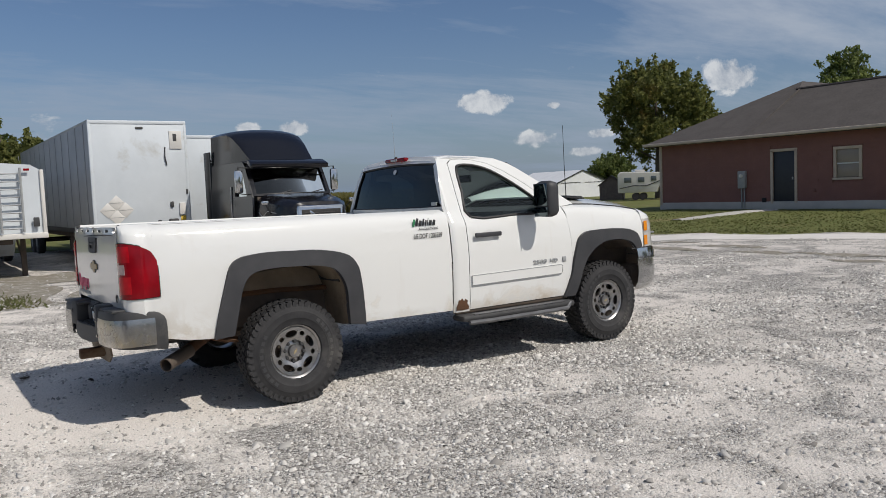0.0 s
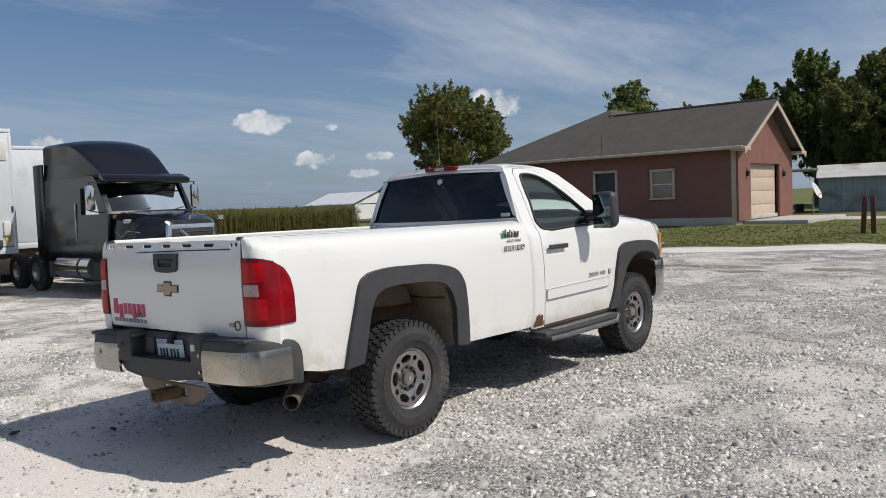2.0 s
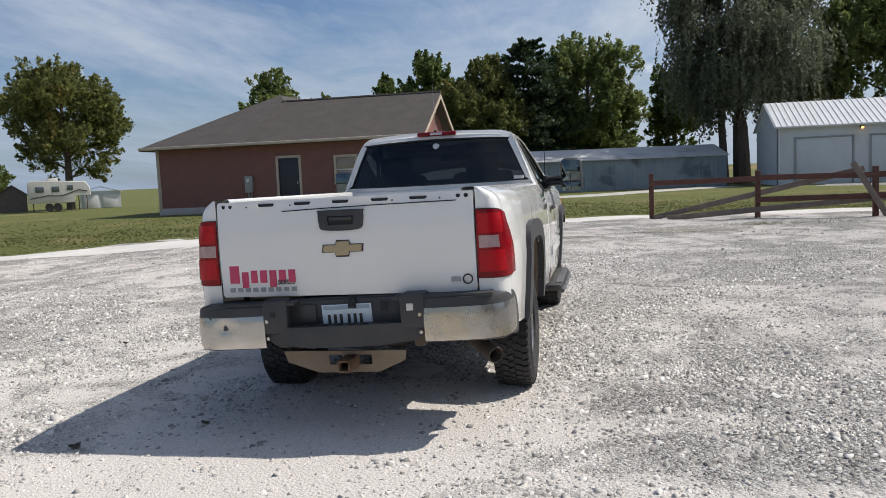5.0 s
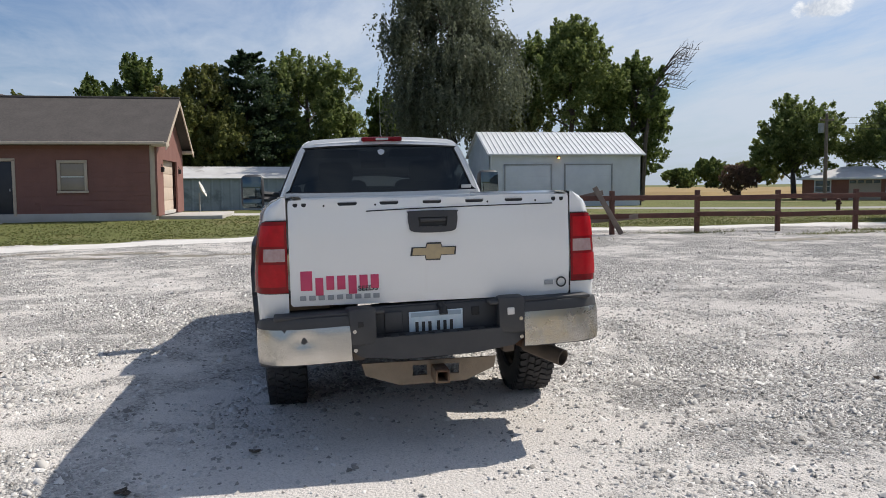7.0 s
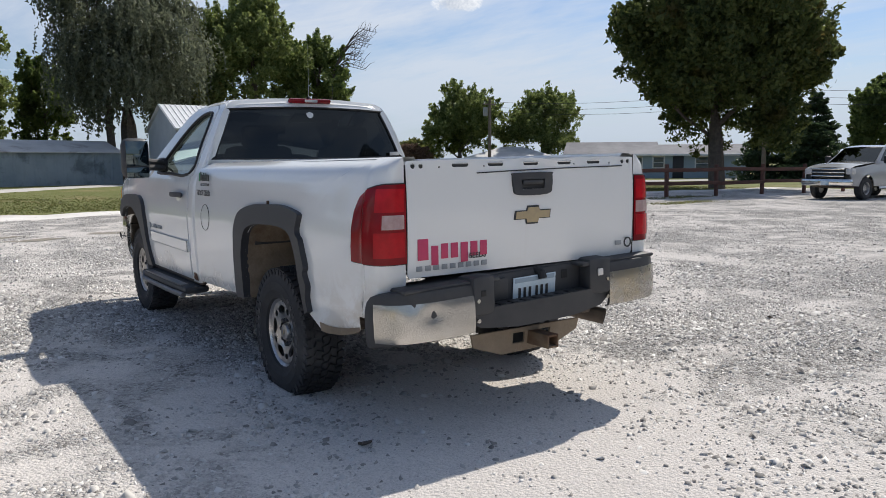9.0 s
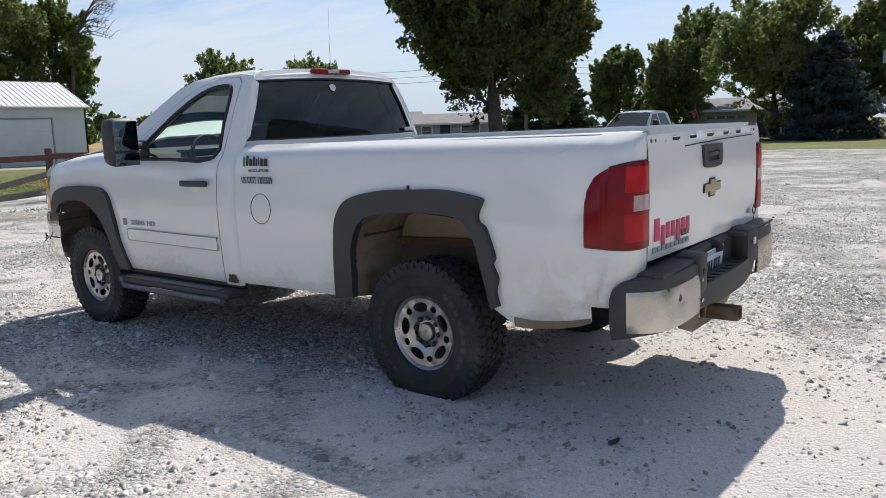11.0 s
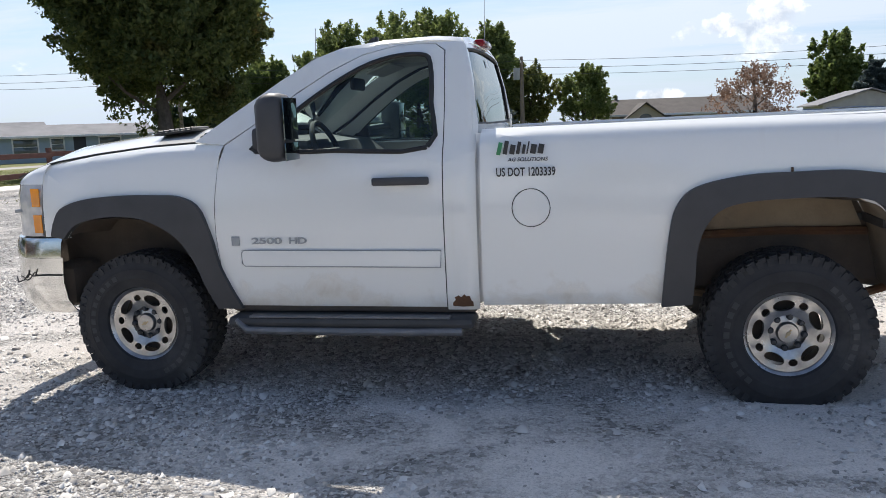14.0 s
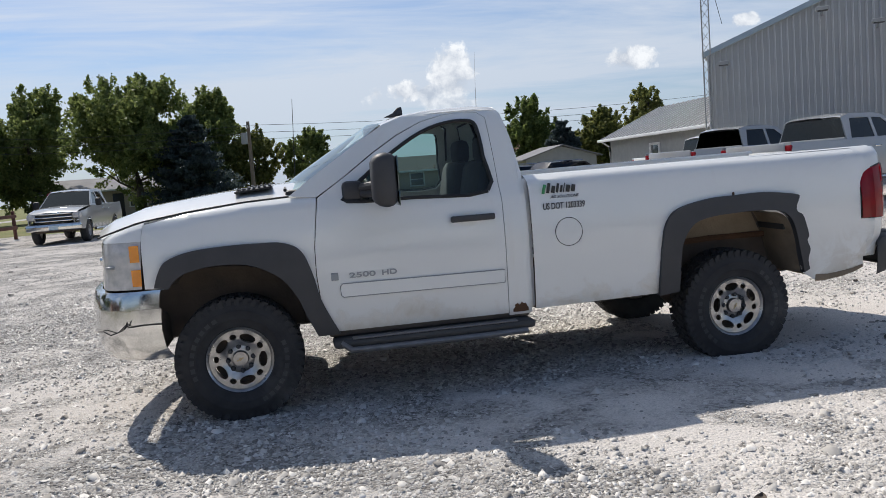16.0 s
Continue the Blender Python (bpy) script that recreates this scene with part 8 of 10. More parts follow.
def box_trailer(x0, y0, length, label, side_mat, end_mat, top=3.78, doors=True):
    """A van trailer whose end stands at y0 and that runs away along y."""
    t = thing("box_trailer", pose(x0, y0, -0.28), label, "trailer")
    W, zb, zt = 2.6, 1.12, top + 0.28
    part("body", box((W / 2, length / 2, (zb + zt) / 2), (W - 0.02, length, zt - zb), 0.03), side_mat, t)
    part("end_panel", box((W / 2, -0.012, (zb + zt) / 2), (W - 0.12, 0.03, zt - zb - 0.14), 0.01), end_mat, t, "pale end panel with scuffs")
    for x in (0.04, W - 0.04):
        part("corner_post", box((x, 0.0, (zb + zt) / 2), (0.09, 0.08, zt - zb), 0.03), end_mat, t)
        part("side_rail", box((x, length / 2, zb - 0.03), (0.06, length, 0.16), 0.01), "dark", t)
        part("top_rail", box((x, length / 2, zt), (0.07, length, 0.07), 0.015), "grey_plain", t)
    part("end_sill", box((W / 2, 0.0, zb - 0.04), (W, 0.10, 0.16), 0.015), end_mat, t)
    part("end_header", box((W / 2, 0.0, zt - 0.03), (W, 0.09, 0.10), 0.02), end_mat, t)
    k = 0
    while k * 1.2 < length:
        for x in (-0.004, W + 0.004):
            part("side_post", box((x, 0.6 + k * 1.2, (zb + zt) / 2), (0.012, 0.03, zt - zb - 0.1), 0), side_mat, t)
        k += 1
    for y in (1.3, 2.5) if not doors else (length - 2.6, length - 1.3):
        part("axle", tube([(0.2, y, 0.52), (W - 0.2, y, 0.52)], 0.07, 8), "frame", t)
        for x in (0.18, W - 0.18):
            truck_wheel(t, pose(x, y, 0.50, 0, 0, 90 if x < 1 else -90), "grey_plain")
    part("underframe", box((W / 2, length / 2, 0.95), (2.3, length - 0.6, 0.20), 0.02), "frame", t)
    if doors:
        part("leg_gearbox", box((W / 2, 2.4, 0.72), (1.3, 0.30, 0.28), 0.04), "frame", t)
        # added block stands in for the dark mass under the trailer
        part("spare_carrier", box((W / 2, 4.6, 0.62), (2.2, 1.4, 0.46), 0.06), "frame", t, "dark block added under the floor")
    for x in (0.6, W - 0.6):
        part("landing_leg", box((x, 2.4 if doors else length - 3, 0.55), (0.13, 0.13, 1.05), 0.01), "frame", t)
        part("leg_foot", box((x, 2.4 if doors else length - 3, 0.03), (0.28, 0.28, 0.05), 0.01), "frame", t)
    return t


def parked_trailers():
    t = box_trailer(1.80, 16.3, 14.5, "white box trailer with hazard diamonds on its end, parked on dirt", "trailer_shade", "trailer")
    # fittings on the end: four diamonds, lamps, boxes, air couplings
    for dx, dz in ((0.55, 1.62), (0.32, 1.42), (0.78, 1.42), (0.55, 1.22)):
        d = part("diamond", box((0.0, 0, 0), (0.30, 0.012, 0.30), 0.004), "cream", t, "faded diamond placard holder")
        d.matrix_local = pose(dx + 0.05, -0.036, dz + 0.28 - 0.05, 0, 45, 0)
        for q in (-0.07, 0.0, 0.07):
            part("placard_bar", box((q, -0.008, q), (0.16, 0.004, 0.012), 0, Matrix.Rotation(radians(-45), 3, "Y")), "grey_plain", d)
    part("document_box", box((2.36, -0.05, 1.62), (0.17, 0.07, 0.34), 0.02), "cream", t, "grey document holder")
    part("yellow_label", box((2.38, -0.034, 1.36), (0.14, 0.008, 0.13), 0.004), "yellow", t)
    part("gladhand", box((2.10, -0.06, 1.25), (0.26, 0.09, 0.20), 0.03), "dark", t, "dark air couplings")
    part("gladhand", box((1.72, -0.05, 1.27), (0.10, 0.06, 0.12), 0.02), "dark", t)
    part("lock_box", box((2.08, -0.05, 1.75), (0.09, 0.05, 0.16), 0.02), "dark", t)
    part("reflector", box((2.52, -0.04, 2.1), (0.05, 0.03, 0.14), 0.01), "dark", t)
    part("vent_frame", box((2.28, -0.035, 3.55), (0.34, 0.03, 0.50), 0.01), "cream", t, "roof-end hatch")
    part("vent_hole", box((2.26, -0.053, 3.62), (0.10, 0.012, 0.20), 0.005), "dark", t)
    part("marker_lamp", box((1.32, -0.035, 3.88), (0.20, 0.03, 0.06), 0.015), "dark", t)
    part("hose", tube([(1.98, -0.05, 3.35), (1.96, -0.06, 3.1), (2.0, -0.05, 2.85)], 0.018, 6), "dark", t)
    for y in (1.0, 2.0):
        part("side_marker", box((-0.01, y, 1.2), (0.02, 0.1, 0.05), 0.005), "amber", t)
    box_trailer(4.95, 19.2, 13.0, "white box trailer coupled behind the black tractor", "trailer", "trailer", 3.62)
    # grain hopper trailer
    h = thing("hopper_trailer", pose(-1.92, 16.4, -0.28), "white grain hopper trailer with an end ladder", "trailer")
    prof = [(0.0, 1.08), (2.6, 1.08), (2.6, 2.75), (2.3, 2.93), (1.3, 3.0), (0.3, 2.93), (0.0, 2.75)]
    bm = sheet(prof, [], lambda u, v: (u, 0.0, v))
    push(bm, (0, 10.0, 0))
    part("body", bm, "trailer", h)
    part("end_frame", box((1.3, -0.04, 1.10), (2.62, 0.10, 0.14), 0.02), "cream", h)
    for x in (0.05, 2.55):
        part("corner_post", box((x, -0.03, 1.95), (0.10, 0.08, 1.7), 0.03), "cream", h)
    lad = part("ladder", tube([(1.55, -0.12, 1.2), (1.55, -0.12, 2.85)], 0.03, 8), "grey_plain", h, "grey end ladder")
    part("ladder_rail", tube([(2.05, -0.12, 1.2), (2.05, -0.12, 2.85)], 0.03, 8), "grey_plain", lad)
    for k in range(8):
        part("rung", tube([(1.55, -0.12, 1.3 + k * 0.2), (2.05, -0.12, 1.3 + k * 0.2)], 0.018, 6), "grey_plain", lad)
    part("tail_box", box((1.28, -0.10, 1.45), (0.22, 0.06, 0.24), 0.02), "dark", h)
    part("tail_box", box((2.35, -0.10, 1.45), (0.14, 0.06, 0.24), 0.02), "dark", h)
    part("reflector_lens", box((2.2, -0.09, 2.8), (0.14, 0.03, 0.06), 0.01), "red", h)
    for y in (3.5, 6.5):
        bm = sheet([(y - 1.3, 1.1), (y + 1.3, 1.1), (y + 0.3, 0.45), (y - 0.3, 0.45)], [], lambda u, v: (0.5, u, v))
        push(bm, (1.6, 0, 0))
        part("hopper", bm, "trailer", h)
    part("underframe", box((1.3, 4.6, 0.98), (1.0, 9.0, 0.16), 0.02), "frame", h)
    for x in (0.5, 2.1):
        part("landing_leg", box((x, 0.9, 0.52), (0.13, 0.13, 1.04), 0.01), "frame", h)
        part("leg_brace", tube([(x, 0.9, 0.3), (x, 2.2, 0.95)], 0.03, 6), "frame", h)
    for y in (8.4, 9.6):
        for x in (0.18, 2.42):
            truck_wheel(h, pose(x, y, 0.5, 0, 0, 90 if x < 1 else -90), "grey_plain")


parked_trailers()


def tractor():
    """The black long-nosed tractor; it faces -y. Local x runs across, y back from the grille."""
    t = thing("semi_tractor", pose(5.92, 11.0, -0.28) @ Matrix.Diagonal((0.97, 0.93, 0.93, 1)), "black sleeper-cab semi tractor with a white bull bar", "semi truck")
    # hood: lofted
    rows = []
    for y, hw, zt, zl in ((0.02, 0.60, 1.62, 0.85), (0.10, 0.72, 1.74, 0.80), (0.45, 0.92, 1.84, 0.78), (1.0, 1.0, 1.92, 0.80), (1.7, 1.03, 2.0, 0.85)):
        row = []
        for u in np.linspace(-1, 1, 15):
            a = abs(u)
            x = math.copysign(hw * min(1, a * 1.35), u)
            z = zt - (zt - 1.25) * max(0, (a - 0.55) / 0.45) ** 1.6 + 0.05 * (1 - a * a)
            row.append((x, y, z))
        rows.append(row)
    bm = bmesh.new()
    add_grid(bm, rows)
    thicken(bm, -0.03)
    part("hood", bm, "black_paint", t, "black hood")
    for s in (1, -1):
        bm = bmesh.new()
        arch = [(0.62 + 0.62 * math.cos(a), 0.62 + 0.66 * math.sin(a) + 0.02) for a in np.linspace(0.0, math.pi, 12)]
        bm = sheet(arch + [(-0.05, 0.72), (-0.06, 1.05), (0.05, 1.30), (0.6, 1.42), (1.7, 1.45), (1.75, 0.62), (1.3, 0.6)], [], lambda u, v: (s * (1.02 + 0.05 * math.sin(u * 1.5)), u + 0.25, v), [0.3, 0.6, 0.9, 1.2, 1.5], [0.8, 1.0, 1.2])
        thicken(bm, 0.05)
        part("fender", bm, "black_paint", t, "black front fender")
        bm = bmesh.new()
        add_box(bm, (s * 0.84, 0.16, 1.08), (0.34, 0.30, 0.34), 0.12, Matrix.Rotation(s * -0.45, 3, "Z"))
        part("headlamp", bm, "clear", t, "clear swept headlamp")
        truck_wheel(t, pose(s * 0.98, 0.88, 0.50, 0, 0, -90 if s > 0 else 90))
        part("step_tank", tube([(s * 0.98, 2.5, 0.70), (s * 0.98, 4.3, 0.70)], 0.31, 20), "chrome", t, "polished fuel tank")
        part("side_skirt", box((s * 1.1, 3.3, 1.06), (0.06, 2.6, 0.22), 0.03), "black_paint", t)
        part("tank_strap", tube([(s * 0.98, 3.0, 0.70), (s * 0.98, 3.06, 0.70)], 0.325, 20), "dark", t)
        m = part("wing_mirror", box((s * 1.36, 1.95, 2.42), (0.22, 0.12, 0.62), 0.06), "chrome", t, "chromed door mirror")
        part("mirror_bracket", tube([(s * 1.05, 1.9, 2.78), (s * 1.36, 1.95, 2.80), (s * 1.36, 1.95, 2.1), (s * 1.05, 1.95, 2.05)], 0.022, 6), "black", m)
        hm = part("hood_mirror", tube([(s * 1.0, 0.75, 1.55), (s * 1.18, 0.6, 1.78)], 0.015, 6), "black", t, "bright hood mirror")
        part("mirror_head", box((s * 1.2, 0.58, 1.83), (0.18, 0.08, 0.11), 0.035), "chrome", hm)
        for y in (5.9, 7.2):
            truck_wheel(t, pose(s * 0.95, y, 0.50, 0, 0, -90 if s > 0 else 90))
        part("hood_line", tube([(s * 0.95, 0.5, 1.55), (s * 1.03, 0.9, 1.6), (s * 1.05, 1.2, 1.45), (s * 1.04, 1.5, 1.6)], 0.012, 6), "grey_plain", t)
    # grille
    g = part("grille_surround", box((0, -0.02, 1.28), (1.26, 0.16, 0.90), 0.14), "chrome", t, "chromed grille surround")
    part("grille_mesh", box((0, -0.095, 1.26), (1.06, 0.04, 0.72), 0.06), "black", g, "black grille")
    for k in range(6):
        part("grille_bar", box((0, -0.118, 0.98 + k * 0.11), (1.02, 0.02, 0.022), 0.006), "dark", g)
    part("grille_slash", box((0.02, -0.128, 1.27), (0.07, 0.02, 0.92), 0.01, Matrix.Rotation(-0.85, 3, "Y")), "chrome", g, "diagonal chrome bar")
    part("grille_mark", lathe([(0.0, 0.02), (0.075, 0.02), (0.085, 0.0), (0, 0)], 20), "dark", g).matrix_local = pose(0, -0.14, 1.27, 0, 0, 180)
    bmp = part("bumper", box((0, 0.02, 0.58), (2.35, 0.34, 0.42), 0.10), "dark", t, "dark plastic bumper")
    part("bumper_plate", box((0.05, -0.30, 0.70), (0.32, 0.012, 0.16), 0.01), "plate", bmp, "plain pale number plate")
    # white bull bar
    bb = part("bull_bar", tube([(-1.12, -0.05, 0.62), (-1.15, -0.22, 0.70), (-0.9, -0.30, 0.76), (0.9, -0.30, 0.76), (1.15, -0.22, 0.70), (1.12, -0.05, 0.62)], 0.045, 10), "white_plain", t, "white tubular bull bar")
    part("bar", tube([(-1.12, -0.05, 0.46), (-1.15, -0.22, 0.42), (-0.9, -0.30, 0.40), (0.9, -0.30, 0.40), (1.15, -0.22, 0.42), (1.12, -0.05, 0.46)], 0.045, 10), "white_plain", bb)
    for x in (-1.14, 1.14):
        part("bar", tube([(x, -0.10, 0.44), (x, -0.18, 0.53), (x, -0.12, 0.64)], 0.04, 8), "white_plain", bb)
    for z in (0.98, 1.18):
        part("bar", tube([(-0.62, -0.30, z), (0.62, -0.30, z)], 0.03, 8), "white_plain", bb)
    for x in (-0.55, 0.55):
        part("bar", box((x, -0.30, 0.82), (0.11, 0.05, 0.86), 0.02), "white_plain", bb)
    # cab with windscreen opening, sleeper and fairing
    prof = [(1.62, 0.85), (1.62, 1.98), (2.12, 2.82), (2.3, 2.96), (5.0, 2.96), (5.0, 0.85)]
    for s in (1, -1):
        win = [(2.02, 2.02), (2.30, 2.62), (2.45, 2.68), (2.95, 2.68), (2.95, 2.02)]
        bm = sheet(prof, [win], lambda u, v: (s * (1.12 - 0.03 * (v - 1.0)), u, v), [2.0, 2.5, 3.1, 4], [1.4, 2.0, 2.6])
        thicken(bm, 0.05)
        sd = part("cab_side", bm, "black_paint", t, "black cab side")
        bm = sheet(win, [], lambda u, v: (s * (1.11 - 0.03 * (v - 1.0)), u, v))
        part("side_window", bm, "window_dark", sd, "dark side window")
        part("door_seam", tube([(s * 1.125, 3.05, 1.0), (s * 1.09, 3.05, 2.75)], 0.008, 5), "grey_plain", sd)
        part("grab_bar", tube([(s * 1.16, 3.2, 1.4), (s * 1.15, 3.2, 2.3)], 0.018, 6), "chrome", sd)
    bm = sheet([(-1.09, 2.0), (1.09, 2.0), (1.07, 2.85), (-1.07, 2.85)], [[(-1.0, 2.06), (1.0, 2.06), (0.97, 2.76), (0, 2.80), (-0.97, 2.76)]], lambda u, v: (u, 1.62 + (v - 1.98) * 0.6 + 0.12 * (u ** 2) - 0.10, v), [-0.6, -0.2, 0.2, 0.6], [2.3, 2.6])
    thicken(bm, 0.04)
    part("screen_frame", bm, "black_paint", t)
    bm = sheet([(-1.0, 2.06), (1.0, 2.06), (0.97, 2.76), (0, 2.80), (-0.97, 2.76)], [], lambda u, v: (u, 1.64 + (v - 1.98) * 0.6 + 0.12 * (u ** 2) - 0.10, v), [-0.6, -0.2, 0.2, 0.6], [2.3, 2.6])
    part("windscreen", bm, "window_dark", t, "reflecting raked windscreen")
    part("sun_visor", box((0, 1.86, 2.88), (2.2, 0.42, 0.16), 0.06, Matrix.Rotation(0.35, 3, "X")), "black_paint", t, "dark visor over the windscreen")
    for s in (-0.5, 0.4):
        part("wiper", tube([(s, 1.60, 2.04), (s + 0.45, 1.63, 2.14)], 0.014, 5), "black", t)
    part("cab_roof", box((0, 3.55, 2.95), (2.16, 2.9, 0.08), 0.03), "black_paint", t)
    part("cab_back", box((0, 5.0, 1.95), (2.2, 0.06, 2.1), 0.02), "black_paint", t)
    part("cab_floor", box((0, 3.3, 0.95), (2.1, 3.4, 0.12), 0.02), "frame", t)
    part("dash", box((0, 1.95, 1.92), (2.0, 0.5, 0.14), 0.05), "interior", t)
    for s in (-0.55, 0.55):
        part("cab_seat", box((s, 2.75, 2.05), (0.55, 0.2, 0.9), 0.08), "interior", t)
    rows = []
    for y, z, hw in ((2.25, 2.96, 0.86), (2.55, 3.20, 0.90), (2.95, 3.54, 0.95), (3.35, 3.82, 0.99), (3.75, 3.94, 1.0), (4.4, 3.96, 1.02), (5.05, 3.96, 1.02)):
        rows.append([(-hw - 0.03, y, 2.93)] + [(hw * max(-1, min(1, 1.12 * math.sin(a))), y, 2.93 + (z - 2.93) * (0.20 + 0.80 * max(0.0, math.cos(a)) ** 0.22)) for a in np.linspace(-1.5, 1.5, 19)] + [(hw + 0.03, y, 2.93)])
    bm = bmesh.new()
    add_grid(bm, rows)
    thicken(bm, -0.03)
    part("roof_fairing", bm, "black_paint", t, "tall black roof fairing")
    for s in (1, -1):
        part("side_fairing", box((s * 1.12, 5.25, 2.1), (0.05, 0.55, 2.6), 0.02), "black_paint", t)
        part("exhaust_stack", tube([(s * 1.0, 5.6, 1.0), (s * 1.0, 5.6, 3.3)], 0.07, 10), "chrome", t)
    part("chassis", box((0, 4.5, 0.72), (0.9, 7.6, 0.22), 0.02), "frame", t)
    for s in (1, -1):
        for y in (2.35, 4.75):
            part("battery_box", box((s * 0.92, y, 0.66), (0.42, 0.50, 0.52), 0.04), "dark", t, "dark battery box")
        part("step_plate", box((s * 1.02, 2.35, 0.36), (0.30, 0.55, 0.05), 0.01), "dark", t)
        part("mud_flap", box((s * 0.95, 7.95, 0.50), (0.55, 0.02, 0.70), 0.005), "black", t, "black mud flap")
    part("firewall", box((0, 1.66, 1.45), (2.0, 0.06, 1.1), 0.02), "frame", t)


tractor()


# ---- the village side: depot, parked trucks, houses, poles ----
def depot():
    t = thing("depot_building", pose(-12.8, -22.0, 0, 0, 0, 145), "tall grey ribbed steel depot with a low-pitched gable", "warehouse")
    W, D, ze, k = 22.0, 16.0, 5.2, 0.36
    zr = ze + k * W / 2
    bm = sheet([(0, 0), (W, 0), (W, ze), (W / 2, zr), (0, ze)], [], lambda u, v: (u, 0.0, v))
    push(bm, (0, 0.12, 0))
    wall = part("wall", bm, "grey_steel", t, "grey steel gable wall")
    n = int(W / 0.21)
    for i in range(n + 1):
        x = W * i / n
        h = ze + k * min(x, W - x) - 0.03
        part("wall_rib", box((x, -0.050, h / 2), (0.055, 0.11, h), 0.012), "grey_steel", wall)
    part("wall", box((0.06, D / 2, ze / 2), (0.12, D, ze)), "grey_steel", t)
    part("wall", box((W - 0.06, D / 2, ze / 2), (0.12, D, ze)), "grey_steel", t)
    part("wall", box((W / 2, D, ze / 2), (W, 0.12, ze)), "grey_steel", t)
    for s, (a, b) in enumerate((((-0.2, ze - 0.05), (W / 2, zr + 0.05)), ((W + 0.2, ze - 0.05), (W / 2, zr + 0.05)))):
        bm = bmesh.new()
        slab(bm, [(a[0], -0.15, a[1]), (b[0], -0.15, b[1]), (b[0], D, b[1]), (a[0], D, a[1])], 0.08)
        part("roof", bm, "grey_steel", t)
        bm = bmesh.new()
        slab(bm, [(a[0], -0.20, a[1] + 0.06), (b[0], -0.20, b[1] + 0.06), (b[0], -0.12, b[1] + 0.06), (a[0], -0.12, a[1] + 0.06)], 0.20)
        part("roof_trim", bm, "blue_siding", t, "blue-grey roof edge trim")
    for x, z in ((0.6, 4.55), (5.6, 5.35), (3.9, 6.0)):
        f = part("flood_lamp", box((x, -0.75, z + 0.12), (0.42, 0.30, 0.14), 0.03), "grey_plain", t, "grey wall floodlight on an arm")
        part("lamp_arm", tube([(x, 0, z), (x, -0.4, z + 0.08), (x, -0.7, z + 0.12)], 0.03, 6), "grey_plain", f)
        part("lamp_glass", box((x, -0.80, z + 0.05), (0.32, 0.2, 0.03), 0.01), "dark", f)
    # office wing
    o = thing("office_wing", pose(-13.9, -34.5, 0), "low grey office wing with a ribbed metal roof", "office building")
    L, D2, e2, r2 = 12.2, 6.4, 2.62, 4.2
    part("wall", box((-0.06, L / 2, e2 / 2), (0.12, L, e2)), "grey_plain", o)
    part("wall", box((-D2, L / 2, e2 / 2), (0.12, L, e2)), "grey_plain", o)
    bm = sheet([(0, 0), (-D2, 0), (-D2, e2), (-D2 / 2, r2 - 0.1), (0, e2)], [], lambda u, v: (u, 0.0, v))
    push(bm, (0, 0.12, 0))
    part("wall", bm, "grey_plain", o)
    bm = bmesh.new()
    slab(bm, [(0.5, -0.4, e2 - 0.05), (-D2 / 2, -0.4, r2), (-D2 / 2, L, r2), (0.5, L, e2 - 0.05)], 0.08)
    slab(bm, [(-D2 / 2, -0.4, r2), (-D2 - 0.5, -0.4, e2 - 0.05), (-D2 - 0.5, L, e2 - 0.05), (-D2 / 2, L, r2)], 0.08)
    roof = part("roof", bm, "grey_roof", o, "grey ribbed metal roof")
    for k in range(25):
        yy = -0.35 + k * 0.52
        part("roof_rib", tube([(0.5, yy, e2 - 0.04), (-D2 / 2, yy, r2 + 0.01)], 0.03, 6), "grey_steel", roof)
    part("gutter", box((0.55, L / 2, e2 - 0.06), (0.12, L + 0.4, 0.14), 0.02), "shed_roof", o)
    part("downpipe", tube([(0.5, 0.1, e2 - 0.1), (0.05, 0.1, e2 - 0.4), (0.05, 0.1, 0)], 0.05, 6), "shed_roof", o)
    for y in (5.4, 9.9):
        window_unit(o, (0.0, y, 1.6), 0.85, 0.95, (1, 0), "white_plain", "white framed office window")
    s = thing("side_shed", pose(-15.5, -40.5, 0), "small grey shed behind the office wing", "shed")
    bm = sheet([(0, 0), (4.5, 0), (4.5, 2.0), (2.2, 2.6), (0, 2.0)], [], lambda u, v: (u, 0, v))
    push(bm, (0, -4, 0))
    part("wall", bm, "grey_plain", s)
    bm = bmesh.new()
    slab(bm, [(-0.3, 0.3, 1.95), (2.2, 0.3, 2.72), (2.2, -4.2, 2.72), (-0.3, -4.2, 1.95)], 0.07)
    slab(bm, [(2.2, 0.3, 2.72), (4.8, 0.3, 1.95), (4.8, -4.2, 1.95), (2.2, -4.2, 2.72)], 0.07)
    part("roof", bm, "grey_roof", s)
    window_unit(s, (3.2, 0.02, 1.2), 0.6, 0.6, (0, 1), "white_plain")
    # lattice mast at the corner
    m = thing("lattice_mast", pose(-12.25, -21.2, 0), "slim galvanised lattice mast beside the depot", "mast")
    legs = [(0.17 * math.cos(a), 0.17 * math.sin(a)) for a in (0.5, 2.6, 4.7)]
    for x, y in legs:
        part("mast_leg", tube([(x, y, 0), (x, y, 15)], 0.022, 6), "grey_plain", m)
    z = 0.3
    while z < 14.6:
        for (x0, y0), (x1, y1) in zip(legs, legs[1:] + legs[:1]):
            part("mast_brace", tube([(x0, y0, z), (x1, y1, z + 0.38)], 0.010, 4), "grey_plain", m)
        z += 0.4
    part("mast_cable", tube([(0.1, 0.1, 15), (-0.4, -0.3, 8), (-1.0, -0.5, 6.2)], 0.012, 4), "black", m)


depot()


